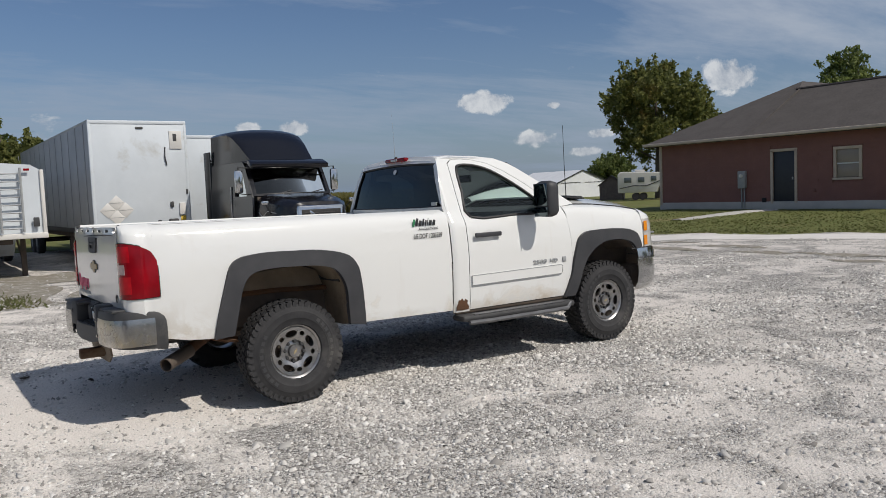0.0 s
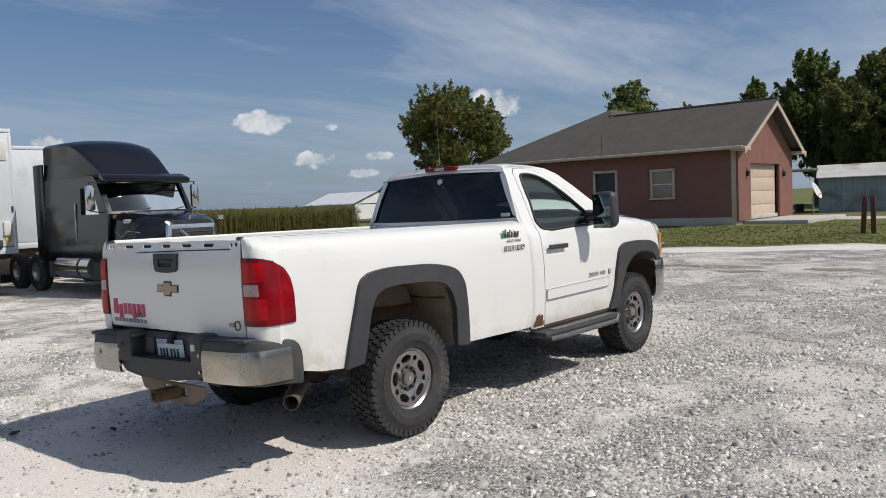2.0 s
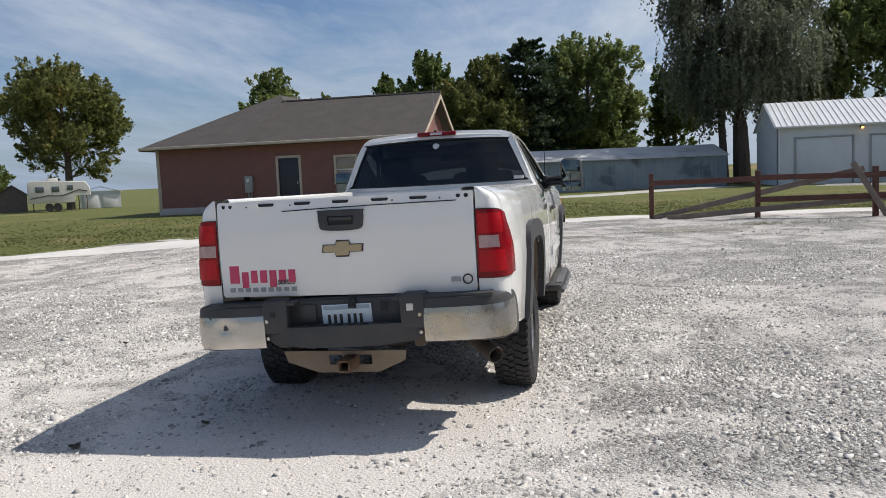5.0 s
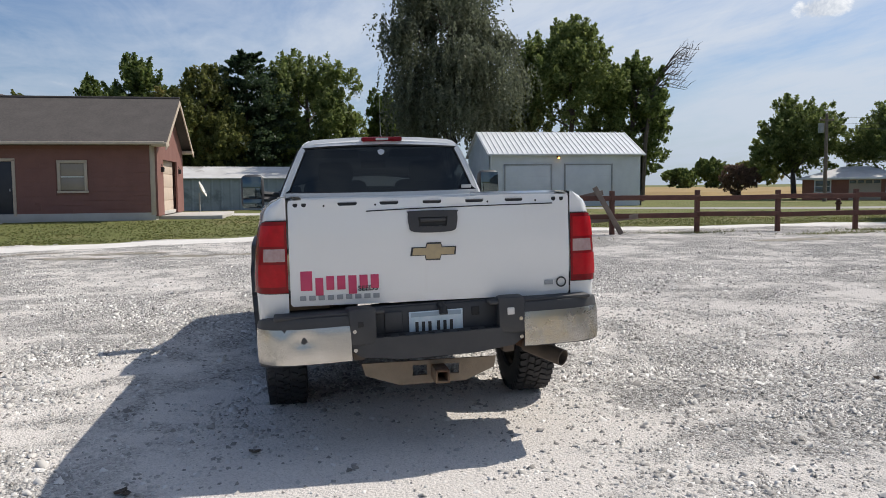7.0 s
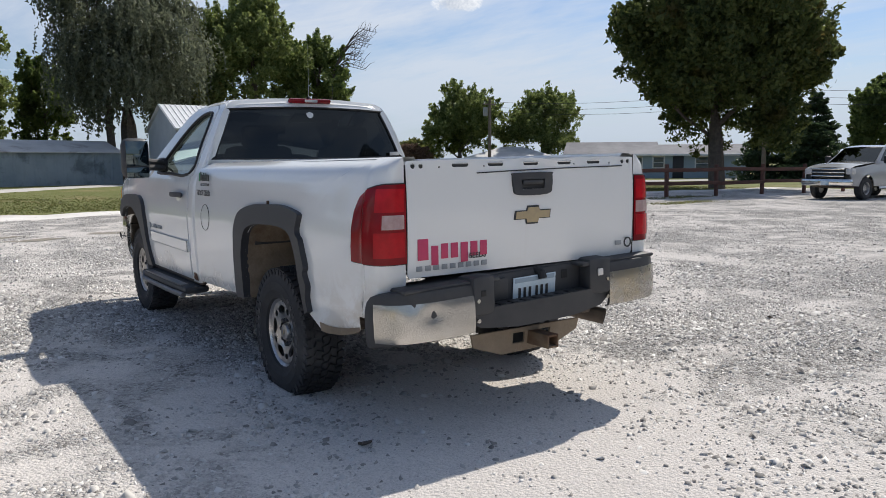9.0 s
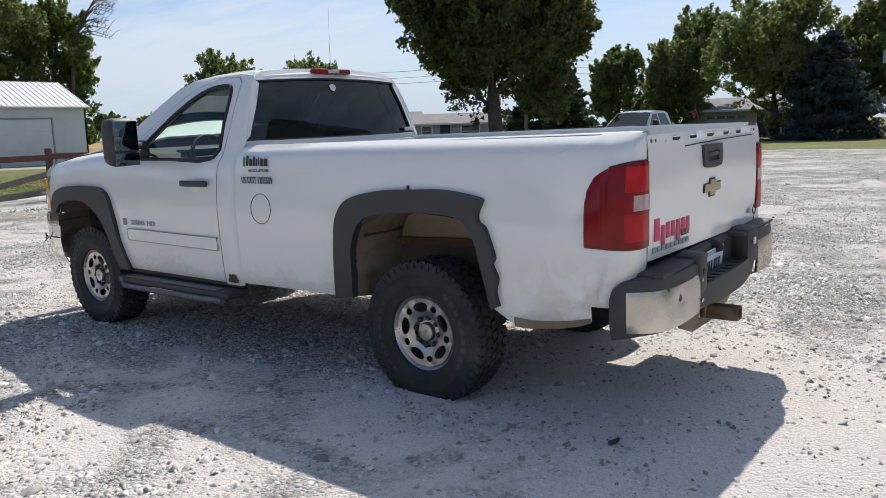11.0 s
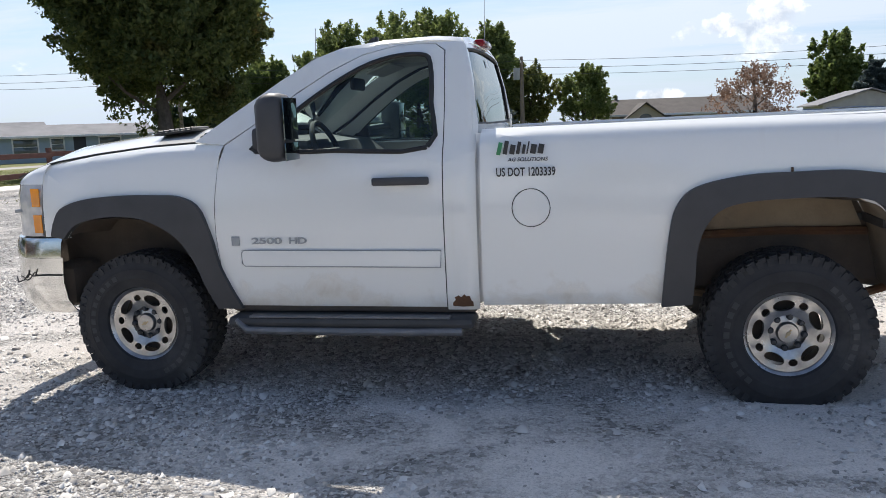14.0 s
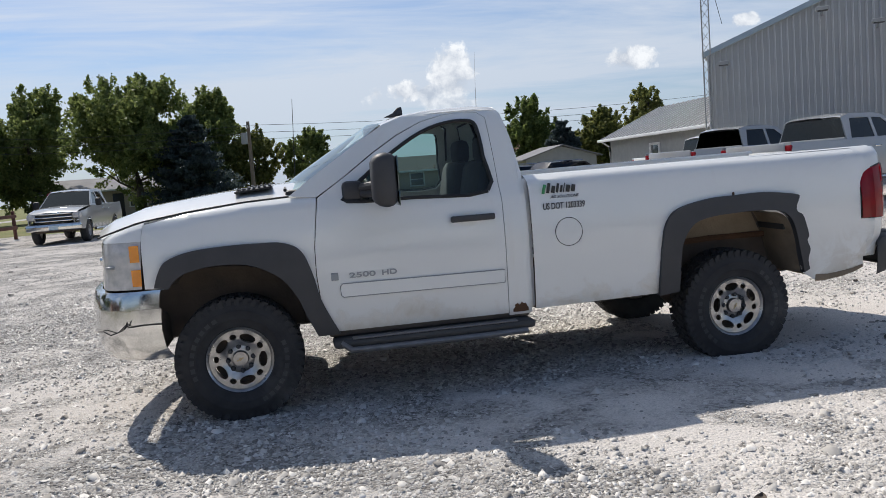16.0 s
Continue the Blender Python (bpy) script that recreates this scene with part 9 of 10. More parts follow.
def crew_pickup(m, paint, label, grille=True):
    """A parked four-door pickup, front towards +x of its pose."""
    t = thing("parked_pickup", m, label, "pickup truck")
    def arch(c, r=0.47, z=0.42, n=9):
        return [(c + r * math.cos(a), z + r * math.sin(a)) for a in np.linspace(math.pi * 0.04, math.pi * 0.96, n)][::-1]
    low = [(-2.9, 0.55)] + arch(-1.65) + arch(2.0) + [(2.75, 0.5), (2.85, 0.9), (2.80, 1.12), (1.35, 1.30), (-2.9, 1.36)]
    for s in (1, -1):
        bm = sheet(low, [], lambda u, v: (u, s * (0.99 - 0.05 * ((v - 0.85) / 0.5) ** 2 - 0.10 * max(0, (u - 2.3) / 0.5) ** 2), v), [i * 0.4 for i in range(-7, 8)], [0.7, 0.9, 1.1, 1.25])
        shell(bm, 0.03, Vector((0, 0, 0.9)))
        part("body_side", bm, paint, t)
        cab = [(-0.95, 1.30), (1.45, 1.30), (0.65, 1.86), (0.3, 1.93), (-0.6, 1.93), (-0.9, 1.85)]
        w1 = [(-0.78, 1.36), (0.08, 1.36), (0.08, 1.82), (-0.62, 1.82)]
        w2 = [(0.18, 1.36), (1.12, 1.36), (0.55, 1.80), (0.18, 1.82)]
        side = lambda u, v: (u, s * (0.93 - 0.36 * (v - 1.30)), v)
        bm = sheet(cab, [w1, w2], side)
        shell(bm, 0.04, Vector((0, 0, 1.2)))
        part("cab_side", bm, paint, t)
        for w in (w1, w2):
            bm = sheet(w, [], lambda u, v: (u, s * (0.915 - 0.36 * (v - 1.30)), v))
            orient(bm, Vector((0, 0, 1.3)))
            part("side_window", bm, "window_dark", t, "dark side window", recalc=False)
        part("wing_mirror", box((1.05, s * 1.12, 1.42), (0.14, 0.22, 0.28), 0.05), "black", t)
        part("headlamp", box((2.70, s * 0.78, 1.0), (0.22, 0.30, 0.22), 0.05), "clear", t, "clear headlamp")
        part("tail_lamp", box((-2.89, s * 0.88, 1.12), (0.06, 0.17, 0.36), 0.03), "red", t, "red tail lamp")
        part("door_handle", box((0.05, s * 1.0, 1.15), (0.22, 0.03, 0.04), 0.012), "chrome", t)
        part("door_handle", box((-0.75, s * 1.0, 1.15), (0.18, 0.03, 0.04), 0.012), "chrome", t)
        part("step_bar", tube([(1.3, s * 0.98, 0.42), (-0.9, s * 0.98, 0.42)], 0.05, 8), "chrome", t)
        for x in (-1.65, 2.0):
            truck_wheel(t, pose(x, s * 0.84, 0.40, 0, 0, 0 if s > 0 else 180), "alloy", 0.40, 0.26)
    rows = [[(x, y, z + 0.03 * (1 - (y / 0.75) ** 2)) for y in np.linspace(-hw, hw, 7)] for x, z, hw in ((-0.92, 1.85, 0.72), (-0.6, 1.93, 0.70), (0.3, 1.93, 0.70), (0.65, 1.86, 0.72))]
    bm = bmesh.new()
    add_grid(bm, rows)
    part("cab_roof", bm, paint, t)
    for name, x0, x1, core in (("windscreen", (0.66, 1.85), (1.44, 1.31), 0.0), ("rear_window", (-0.91, 1.83), (-0.96, 1.38), 0.3)):
        bm = bmesh.new()
        add_grid(bm, [[(x0[0], y * 0.72, x0[1]) for y in (-1, 0, 1)], [(x1[0], y * 0.86, x1[1]) for y in (-1, 0, 1)]])
        orient(bm, Vector((core, 0, 1.2)))
        part(name, bm, "window_dark", t, "dark glass", recalc=False)
    part("cab_back", box((-0.95, 0, 1.25), (0.05, 1.74, 0.28), 0.02), paint, t)
    bm = bmesh.new()
    add_grid(bm, [[(x, y * hw, z + 0.05 * (1 - y * y)) for y in np.linspace(-1, 1, 9)] for x, z, hw in ((1.38, 1.31, 0.90), (2.0, 1.27, 0.90), (2.6, 1.19, 0.86), (2.80, 1.10, 0.80))])
    part("hood", bm, paint, t)
    part("grille", box((2.80, 0, 0.95), (0.10, 1.24, 0.34), 0.04), "black", t, "black grille")
    for z in (0.84, 0.97, 1.09):
        part("grille_bar", box((2.86, 0, z), (0.04, 1.28, 0.045), 0.012), "chrome", t)
    part("front_bumper", box((2.88, 0, 0.62), (0.22, 1.90, 0.26), 0.07), "chrome", t, "chrome front bumper")
    part("plate", box((3.0, 0, 0.60), (0.02, 0.30, 0.15), 0.01), "plate", t, "plain pale plate")
    part("rear_bumper", box((-3.0, 0, 0.62), (0.20, 1.86, 0.20), 0.05), "chrome", t)
    part("tailgate", box((-2.91, 0, 1.08), (0.05, 1.60, 0.54), 0.02), paint, t)
    part("bed_floor", box((-1.9, 0, 0.85), (1.95, 1.80, 0.05)), "dark", t)
    part("underbody", box((0, 0, 0.52), (5.2, 1.5, 0.22), 0.05), "frame", t)
    part("cab_interior", box((0.1, 0, 1.18), (1.7, 1.5, 0.28), 0.1), "interior", t)
    for y in (0.4, -0.4):
        part("seat_back", box((0.0, y, 1.45), (0.14, 0.5, 0.5), 0.06), "interior", t)
    return t


crew_pickup(pose(11.35, -27.45, 0, 0, 0, 88), "silver", "silver crew-cab pickup with a chrome grille parked by the fence")
crew_pickup(pose(-10.06, -11.3, 0.18, 0, 0, -162), "silver", "silver crew-cab pickup with dark windows near the depot")
crew_pickup(pose(-10.3, -15.9, 0.22, 0, 0, -162), "silver", "grey crew-cab pickup parked before the depot")
crew_pickup(pose(-11.4, -18.9, 0.12, 0, 0, -172), "white", "white pickup parked behind the grey pickups")


def car(m, paint, label):
    """A parked estate car, front towards +x."""
    t = thing("parked_car", m, label, "car")
    def arch(c, r=0.36, z=0.34, n=8):
        return [(c + r * math.cos(a), z + r * math.sin(a)) for a in np.linspace(0.12, math.pi - 0.12, n)][::-1]
    low = [(-2.2, 0.4)] + arch(-1.3) + arch(1.4) + [(2.25, 0.4), (2.3, 0.7), (2.1, 0.92), (1.0, 1.02), (-2.2, 1.06), (-2.28, 0.75)]
    for s in (1, -1):
        bm = sheet(low, [], lambda u, v: (u, s * (0.90 - 0.06 * ((v - 0.7) / 0.4) ** 2), v), [-1.5, -0.5, 0.5, 1.5], [0.6, 0.8])
        shell(bm, 0.03, Vector((0, 0, 0.7)))
        part("body_side", bm, paint, t)
        glassy = [(-2.05, 1.06), (0.95, 1.02), (0.25, 1.55), (-1.6, 1.60)]
        win = [(-1.85, 1.10), (0.70, 1.08), (0.18, 1.49), (-1.5, 1.53)]
        bm = sheet(glassy, [win], lambda u, v: (u, s * (0.86 - 0.36 * (v - 1.04)), v))
        shell(bm, 0.03, Vector((0, 0, 1.0)))
        part("cabin_side", bm, paint, t)
        bm = sheet(win, [], lambda u, v: (u, s * (0.85 - 0.36 * (v - 1.04)), v))
        orient(bm, Vector((0, 0, 1.0)))
        part("side_window", bm, "window_dark", t, "dark side window", recalc=False)
        part("roof_rail", tube([(0.1, s * 0.62, 1.63), (-1.5, s * 0.62, 1.66)], 0.022, 6), "chrome", t)
        part("headlamp", box((2.12, s * 0.66, 0.75), (0.22, 0.32, 0.16), 0.05), "clear", t)
        part("tail_lamp", box((-2.22, s * 0.72, 0.88), (0.08, 0.24, 0.26), 0.03), "red", t)
        for x in (-1.3, 1.4):
            truck_wheel(t, pose(x, s * 0.80, 0.33, 0, 0, 0 if s > 0 else 180), "alloy", 0.33, 0.2)
    bm = bmesh.new()
    add_grid(bm, [[(x, y * hw, z + 0.04 * (1 - y * y)) for y in np.linspace(-1, 1, 7)] for x, z, hw in ((-2.2, 1.06, 0.80), (-1.62, 1.60, 0.66), (-0.6, 1.62, 0.66), (0.25, 1.55, 0.68))])
    part("roof", bm, paint, t)
    bm = bmesh.new()
    add_grid(bm, [[(x, y * hw, z) for y in (-1, 0, 1)] for x, z, hw in ((0.25, 1.56, 0.66), (1.0, 1.02, 0.80))])
    orient(bm, Vector((-1, 0, 1.0)))
    part("windscreen", bm, "window_dark", t, recalc=False)
    bm = bmesh.new()
    add_grid(bm, [[(x, y * hw, z + 0.03 * (1 - y * y)) for y in np.linspace(-1, 1, 7)] for x, z, hw in ((1.0, 1.02, 0.86), (1.7, 0.97, 0.85), (2.15, 0.88, 0.80), (2.30, 0.68, 0.78))])
    part("hood", bm, paint, t)
    part("bumper", box((2.26, 0, 0.52), (0.14, 1.62, 0.28), 0.06), paint, t)
    part("bumper", box((-2.26, 0, 0.55), (0.12, 1.62, 0.34), 0.06), paint, t)
    part("underbody", box((0, 0, 0.38), (4.0, 1.5, 0.2), 0.05), "frame", t)
    part("cabin", box((-0.6, 0, 0.95), (2.4, 1.4, 0.3), 0.1), "interior", t)


car(pose(*at_from(E16, -110.0, 37), 0, 0, 0, -165), "black_paint", "dark estate car with roof rails by the office")
car(pose(*at_from(E16, -107.4, 41), 0, 0, 0, -165), "silver", "silver estate car parked by the office")
car(pose(*at_from(E8, -43.2, 66), 0, 0, 0, 150), "white", "white car on the lane beyond the fence")


def cottage(at, turn, W, D, ze, zr, wall, roof, label, openings, hip=False, chimney=None, porch=False):
    """A one-storey house: its long side faces +y of its pose; openings: (along, width, foot, head, kind)."""
    t = thing("village_house", pose(at[0], at[1], float(ground_z(*at)), 0, 0, turn), label, "house")
    holes = [[(a - w / 2, b), (a + w / 2, b), (a + w / 2, c), (a - w / 2, c)] for a, w, b, c, kind in openings]
    bm = sheet([(-W / 2, 0), (W / 2, 0), (W / 2, ze), (-W / 2, ze)], holes, lambda u, v: (u, 0.0, v))
    push(bm, (0, -0.15, 0))
    part("wall", bm, wall, t)
    for s in (1, -1):
        x = s * (W / 2 - 0.08)
        bm = sheet([(0, 0), (-D, 0), (-D, ze), (-D / 2, ze if hip else zr - 0.1), (0, ze)], [], lambda u, v: (x, u, v))
        push(bm, (s * 0.08, 0, 0))
        part("wall", bm, wall, t)
    part("wall", box((0, -D, ze / 2), (W, 0.15, ze)), wall, t)
    o, i = 0.45, (D / 2 if hip else -0.3)
    for s in (1, -1):
        y0, y1 = (o, -D / 2) if s > 0 else (-D - o, -D / 2)
        bm = bmesh.new()
        slab(bm, [(-W / 2 - o, y0, ze - 0.05), (W / 2 + o, y0, ze - 0.05), (W / 2 - i, y1, zr), (-W / 2 + i, y1, zr)], 0.1)
        part("roof", bm, roof, t)
        if hip:
            bm = bmesh.new()
            slab(bm, [(s * (W / 2 + o), o, ze - 0.05), (s * (W / 2 + o), -D - o, ze - 0.05), (s * (W / 2 - i), -D / 2, zr)], 0.1)
            part("roof", bm, roof, t)
    part("eave_board", box((0, o, ze - 0.05), (W + 2 * o, 0.06, 0.16), 0.01), "shed_roof", t)
    for a, w, b, c, kind in openings:
        if kind == "window":
            window_unit(t, (a, 0.0, (b + c) / 2), w - 0.08, c - b - 0.08, (0, 1), "white_plain", "white framed window")
        elif kind == "garage":
            g = part("garage_door", box((a, -0.06, (b + c) / 2), (w, 0.06, c - b), 0.01), "tan_wall", t, "pale garage door with small top panes")
            for q in range(4):
                part("door_pane", box((a - w / 2 + w * (q + 0.5) / 4, -0.02, c - 0.25), (w / 4 - 0.15, 0.02, 0.26), 0.01), "pane_glass", g)
            for z in (0.6, 1.2):
                part("door_rail", box((a, -0.025, z), (w, 0.02, 0.03)), "trim", g)
        else:
            part("door", box((a, -0.06, (b + c) / 2), (w, 0.06, c - b), 0.01), "door_dark", t, "dark door")
    if chimney:
        part("chimney", box((chimney, -D / 2, zr - 1.1), (0.6, 0.6, 2.0), 0.03), "brick" if wall == "brick" else "tan_wall", t)
        part("chimney_pot", tube([(chimney, -D / 2, zr - 0.12), (chimney, -D / 2, zr + 0.3)], 0.14, 8), "dark", t)
    if porch:
        for x in np.linspace(W * 0.05, W / 2 - 0.3, 4):
            part("porch_post", box((x, 1.6, ze / 2), (0.14, 0.14, ze), 0.01), "white_plain", t)
        bm = bmesh.new()
        slab(bm, [(0, 2.0, ze - 0.1), (W / 2 + o, 2.0, ze - 0.1), (W / 2 + o, 0, ze + 0.35), (0, 0, ze + 0.35)], 0.1)
        part("porch_roof", bm, roof, t)
    return t


cottage((17.0, -66.0), 4, 13.0, 8.0, 2.35, 3.5, "tan_wall", "grey_roof", "low tan ranch house with a garage and shaded porch", [(3.6, 3.4, 0.0, 2.0, "garage"), (-1.0, 1.4, 0.8, 2.0, "window"), (-3.6, 1.2, 0.8, 2.0, "window"), (0.6, 0.9, 0, 2.0, "door")], porch=False)
g = cottage((-6.9, -62.3), 6, 12.5, 8.0, 2.0, 3.35, "tan_wall", "shingle", "tan house with a brown roof, chimney and arched gable", [(-3.5, 1.4, 0.7, 1.8, "window"), (-0.8, 1.2, 0.7, 1.8, "window"), (2.0, 0.9, 0, 1.9, "door")], chimney=5.4)
bm = sheet([(2.0, 0), (5.6, 0), (5.6, 1.5), (3.8, 2.8), (2.0, 1.5)], [[(3.2, 1.2), (4.4, 1.2)] + [(3.8 + 0.6 * math.cos(a), 1.45 + 0.6 * math.sin(a)) for a in np.linspace(0, math.pi, 9)]], lambda u, v: (u, 1.4, v))
push(bm, (0, -0.15, 0))
part("gable_wall", bm, "tan_wall", g)
bm = sheet([(3.2, 1.2), (4.4, 1.2)] + [(3.8 + 0.6 * math.cos(a), 1.45 + 0.6 * math.sin(a)) for a in np.linspace(0, math.pi, 9)], [], lambda u, v: (u, 1.34, v))
part("arched_pane", bm, "pane_glass", g, "arched window pane")
for s in (1, -1):
    bm = bmesh.new()
    slab(bm, [(3.8 + s * 2.1, 1.7, 1.35), (3.8, 1.7, 2.95), (3.8, -3.0, 2.95), (3.8 + s * 2.1, -3.0, 1.35)], 0.1)
    part("gable_roof", bm, "shingle", g)
cottage(at_from(E8, -38.6, 76), 51, 8.0, 6.0, 1.9, 2.9, "brick", "old_roof", "low red brick house with a pale hipped roof", [(-2.9, 1.0, 0.7, 1.7, "window"), (-0.8, 2.4, 0.0, 1.8, "garage"), (2.4, 1.2, 0.7, 1.7, "window")], hip=True)
cottage(at_from(E8, -45.6, 76), 44, 8.0, 6.0, 2.1, 3.3, "grey_plain", "grey_roof", "long grey outbuilding beside the blue house", [(0, 2.8, 0, 1.9, "garage")])
cottage(at_from(E8, -49.6, 70), 42, 12.0, 6.0, 2.0, 2.9, "blue_siding", "grey_roof", "pale blue sided house with white windows", [(3.2, 1.7, 0.6, 1.8, "window"), (1.0, 0.9, 0.9, 1.8, "window"), (-0.6, 0.9, 0, 1.9, "door"), (-2.8, 1.6, 0.7, 1.8, "window")])


def poles():
    tops = []
    for x, y, h in ((52.0, -40.5, 7.0), (28.8, -46.5, 6.6), (5.5, -49.3, 6.0), (-34.0, -52.0, 6.6)):
        t = thing("utility_pole", pose(x, y, float(ground_z(x, y)) - 0.02), "weathered timber utility pole with a grey transformer", "utility pole", "power line poles")
        part("pole", tube([(0, 0, 0), (0, 0, h)], [0.16, 0.11], 10), "wood_grey", t)
        part("crossarm", box((0, 0, h - 0.5), (0.10, 1.3, 0.12), 0.01), "wood_grey", t)
        part("transformer", tube([(0.3, 0.25, h - 1.5), (0.3, 0.25, h - 0.75)], 0.22, 14), "grey_plain", t, "grey transformer can")
        for y2 in (-0.55, 0, 0.55):
            part("insulator", tube([(0, y2, h - 0.44), (0, y2, h - 0.28)], 0.04, 8), "cream", t)
        tops.append((x, y, h - 0.3))
    for (x0, y0, z0), (x1, y1, z1) in zip(tops, tops[1:]):
        for o, dz in ((0.5, 0.0), (0.0, -0.45), (-0.5, -0.85)):
            pts = [(x0 + (x1 - x0) * k / 10, y0 + (y1 - y0) * k / 10 + o, z0 + (z1 - z0) * k / 10 + dz - 0.5 * (1 - (k / 5 - 1) ** 2)) for k in range(11)]
            ob = finish("power_cable", tube(pts, 0.013, 5), "dark")
            tagged(ob, "thin sagging power cable between the poles", "cable", "power cables")


poles()


MAT["soil"] = material("damp soil and dead grass", (0.20, 0.175, 0.13), (0.27, 0.245, 0.20), 2.5, 0.95, bump=0.5, bump_scale=60, stain=(0.42, 0.40, 0.37), stain_scale=6, stain_at=0.52)


def small_things():
    # speed sign
    t = thing("speed_sign", pose(*at_from(E8, -44.1, 60), 0, 0, 0, 135), "white speed limit sign on a thin post", "road sign")
    part("post", box((0, 0, 1.0), (0.06, 0.04, 2.1)), "grey_plain", t)
    part("sign_plate", box((0, -0.03, 1.75), (0.60, 0.012, 0.75), 0.005), "white_plain", t)
    words("sign_text", "SPEED", 0.14, "ink", t, Matrix.Translation((-0.22, -0.04, 1.96)) @ pose(0, 0, 0, 90, 0, 0), 0.004, 0, 0.44)
    words("sign_text", "LIMIT", 0.14, "ink", t, Matrix.Translation((-0.20, -0.04, 1.82)) @ pose(0, 0, 0, 90, 0, 0), 0.004, 0, 0.40)
    words("sign_text", "45", 0.40, "ink", t, Matrix.Translation((-0.22, -0.04, 1.46)) @ pose(0, 0, 0, 90, 0, 0), 0.004, 0, 0.44)
    # satellite dish by the garage
    t = thing("satellite_dish", pose(33.6, 5.5, 0.15, 0, 0, 268), "pale satellite dish on a post behind the garage", "satellite dish")
    part("post", tube([(0, 0, 0), (0, 0, 1.1)], 0.04, 8), "grey_plain", t)
    bm = lathe([(0.0, 0.0), (0.2, 0.02), (0.38, 0.09), (0.40, 0.09), (0.2, 0.0), (0.0, -0.02)], 24)
    part("dish", bm, "cream", t, "round pale dish").matrix_local = pose(0.08, 0, 1.25, 25, 0, -90)
    part("arm", tube([(0.1, 0, 1.0), (0.5, 0, 1.25)], 0.015, 6), "grey_plain", t)
    # fire hydrant, barrel-like bush, drums by the long shed
    t = thing("fire_hydrant", pose(30.0, -25.5, 0), "small dark red fire hydrant on the grass", "hydrant")
    part("barrel", lathe([(0.0, 0.7), (0.09, 0.66), (0.12, 0.55), (0.10, 0.52), (0.10, 0.1), (0.15, 0.06), (0.15, 0.0), (0, 0)], 16), "fence", t).matrix_local = pose(0, 0, 0, 90, 0, 0)
    part("nozzle", tube([(-0.2, 0, 0.45), (0.2, 0, 0.45)], 0.05, 8), "fence", t)
    rng = np.random.default_rng(77)
    for k in range(7):
        x, y = 49.8 + rng.uniform(-0.5, 1.5), 11.0 + 0.9 * k * rng.uniform(0.8, 1.1)
        ob = finish("scrap_pile", box((0, 0, 0.28), (0.5 + 0.5 * rng.random(), 0.5, 0.4 + 0.3 * rng.random()), 0.08), ["dark", "zinc", "rust", "blue_siding", "wood_grey", "cream", "fence"][k])
        ob.matrix_world = pose(x, y, 0.0, 0, 0, rng.uniform(0, 90))
        tagged(ob, "weathered odds and ends beside the long shed", "clutter", "clutter by the shed")
    # flag at the ranch house
    t = thing("small_flag", pose(21.4, -61.9, 1.2), "small red and white flag on a house post", "flag")
    part("staff", tube([(0, 0, -1.25), (0, 0, 0), (0.25, 0.5, 1.3)], 0.02, 6), "cream", t)
    bm = bmesh.new()
    add_grid(bm, [[(0.24 + 0.05 * math.sin(k), 0.48 + 0.02 * k, 1.25 - 0.12 * k) for k in range(6)], [(0.50 + 0.05 * math.sin(k + 1), 0.52, 1.10 - 0.13 * k) for k in range(6)]])
    thicken(bm, 0.01)
    part("cloth", bm, "pink", t)
    # curled dead leaves on the gravel
    for x, y, turn in ((-1.61, 1.57, 20), (-1.58, 1.60, 130), (-1.14, 1.0, 70), (-2.6, -1.2, 200), (-0.4, -3.4, 310), (1.2, 3.1, 45)):
        rows = [[(0.035 * u, 0.026 * v * (1 - u * u) + 0.002, 0.012 * v * v + 0.008 * u * u) for v in (-1, -0.5, 0, 0.5, 1)] for u in (-0.98, -0.6, -0.2, 0.2, 0.6, 0.98)]
        bm = bmesh.new()
        add_grid(bm, rows)
        thicken(bm, 0.0012)
        ob = finish("dead_leaf", bm, "bark")
        ob.matrix_world = pose(x, y, float(ground_z(x, y)) + 0.006, 8, 5, turn)
        tagged(ob, "small curled brown dead leaf on the gravel", "leaf", "dead leaves on the gravel")
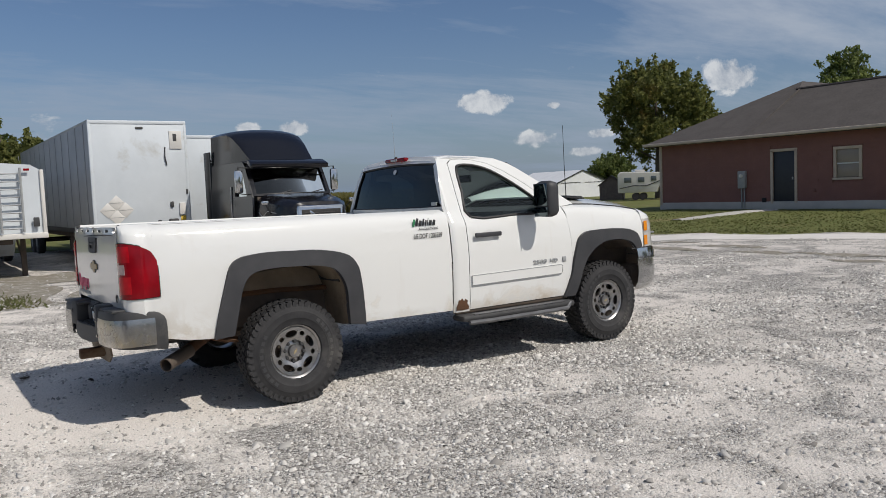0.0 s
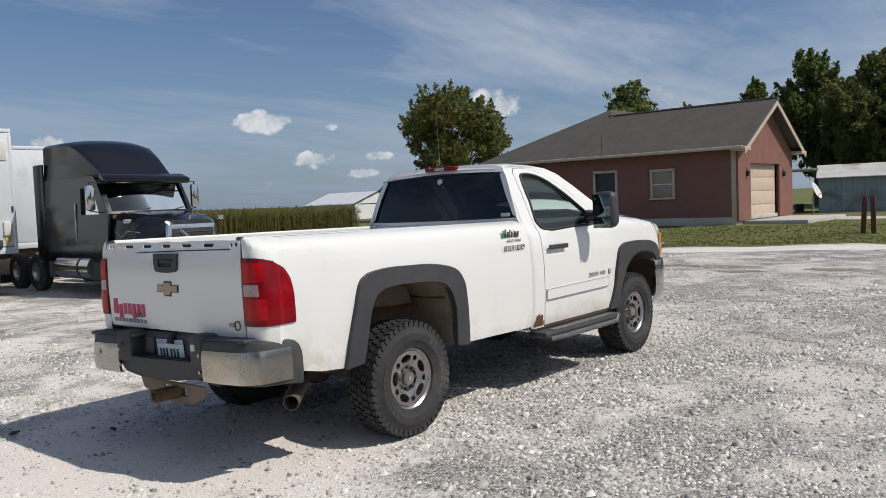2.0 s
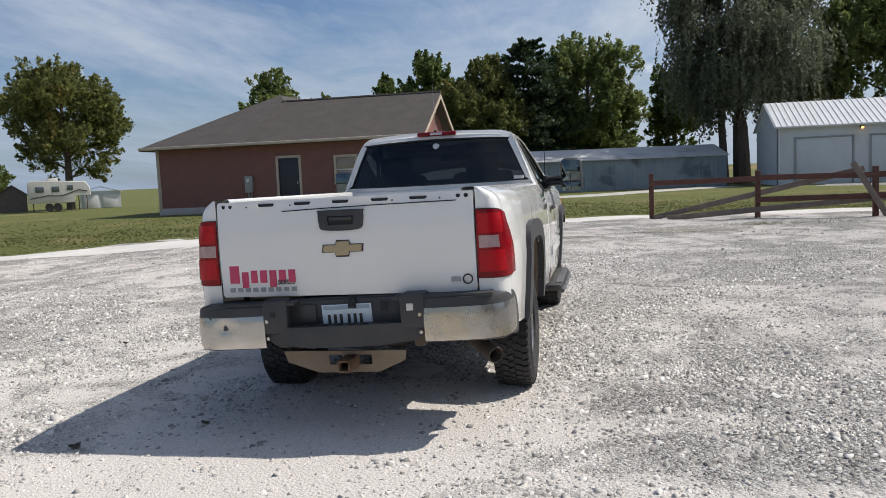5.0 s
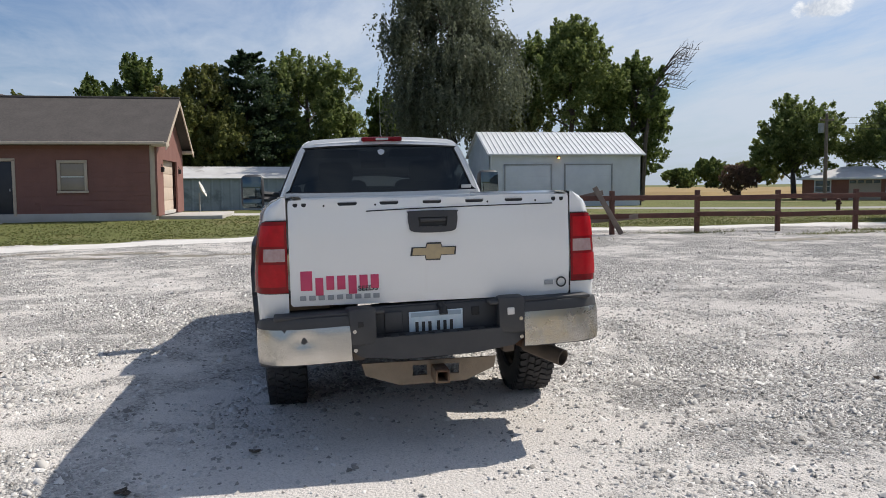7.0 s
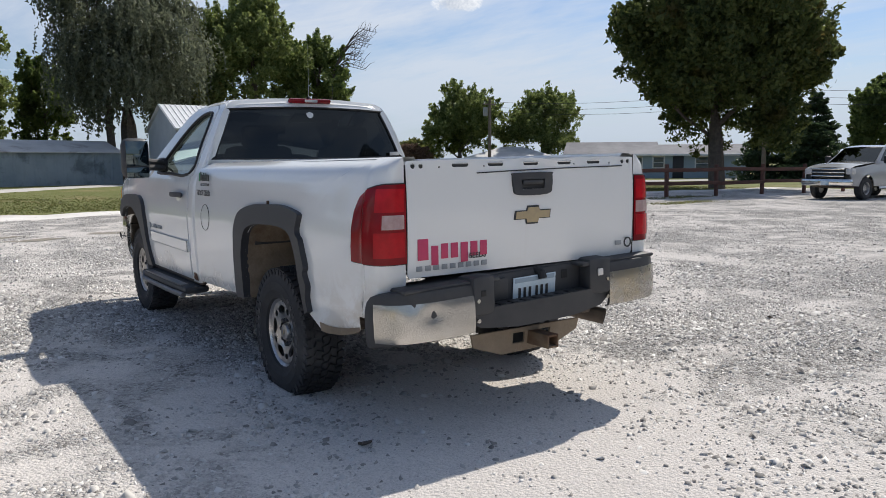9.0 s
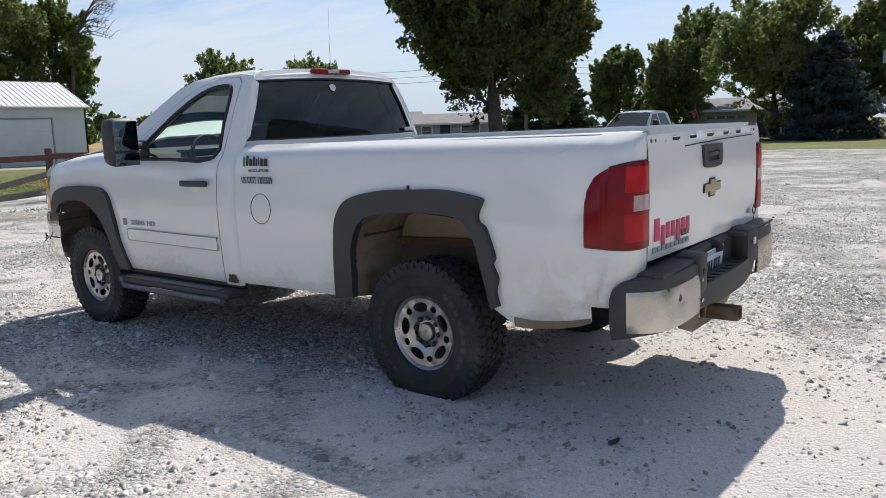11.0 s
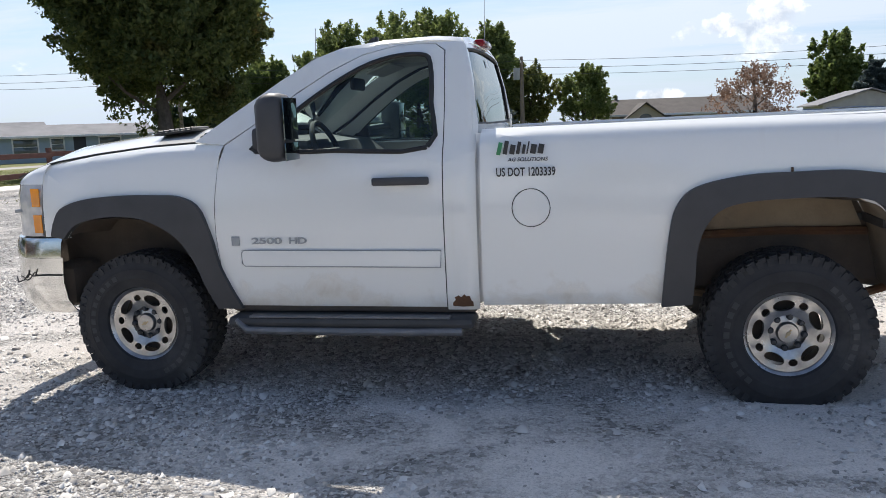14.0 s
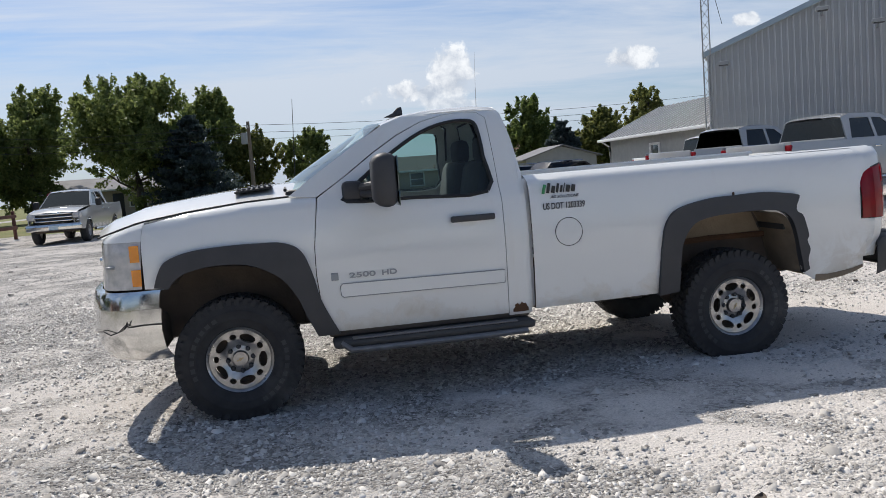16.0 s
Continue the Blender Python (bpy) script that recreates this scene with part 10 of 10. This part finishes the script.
    # bare damp patches in the gravel; by the trailers their dark includes shadow
    for k, (x, y, a, b) in enumerate(((13.7, 6.9, 0.7, 0.35), (13.0, 4.6, 0.9, 0.3), (12.1, 3.2, 0.6, 0.25), (12.5, 1.8, 0.8, 0.3), (11.4, 0.9, 0.5, 0.25), (12.1, -0.6, 0.5, 0.3), (13.1, -3.2, 1.0, 0.5), (12.0, 5.4, 0.8, 0.25), (12.9, -11.5, 1.2, 0.4), (0.6, 8.3, 0.6, 0.3), (-0.6, 9.4, 1.4, 0.6), (0.8, 10.6, 1.3, 0.5), (-2.5, 10.5, 1.6, 0.7), (-0.4, 12.6, 2.2, 0.7), (0.6, 15.6, 1.6, 1.5), (2.6, 17.0, 1.6, 1.4), (-1.2, 17.5, 1.8, 1.4))):
        ring = [(x + (b if i % 1 == 0 else 0) * math.cos(q) * (1 + 0.3 * math.sin(3 * q + k)), y + a * math.sin(q) * (1 + 0.25 * math.cos(4 * q + 2 * k))) for i, q in enumerate(np.linspace(0, 2 * math.pi, 25)[:-1])]
        bm = sheet(ring, [], lambda u, v: (u, v, float(ground_z(u, v)) + 0.009), [x - 0.3, x, x + 0.3], [y - 0.6, y, y + 0.6])
        tagged(finish("soil_patch", bm, "soil"), "dark bare patch of damp soil, with shadow painted in by the trailers", "soil patch", "bare patches in the yard", kind="structure")
    # weeds in the gravel by the fence
    n = 2600
    cx = np.array([(14.6, -5.2), (15.0, -14.5), (13.0, -18.5), (16.4, -10.5), (16.2, -16.8), (15.8, -22.0), (-2.2, 11.0), (-0.9, 10.4)])
    i = rng.integers(0, len(cx), n)
    x, y = cx[i, 0] + rng.normal(0, 0.25, n), cx[i, 1] + rng.normal(0, 0.9, n)
    z = ground_z(x, y)
    a, h = rng.uniform(0, 6.28, n), rng.uniform(0.02, 0.10, n)
    w = 0.02
    v = np.stack([np.stack([x - w, y, z], 1), np.stack([x + w, y, z], 1), np.stack([x + 0.08 * np.cos(a), y + 0.08 * np.sin(a), z + h], 1)], 1).reshape(-1, 3)
    tagged(raw("gravel_weeds", v, np.arange(n * 3).reshape(-1, 3), "blade"), "sparse weeds growing through the gravel", "weeds", kind="stuff")


small_things()
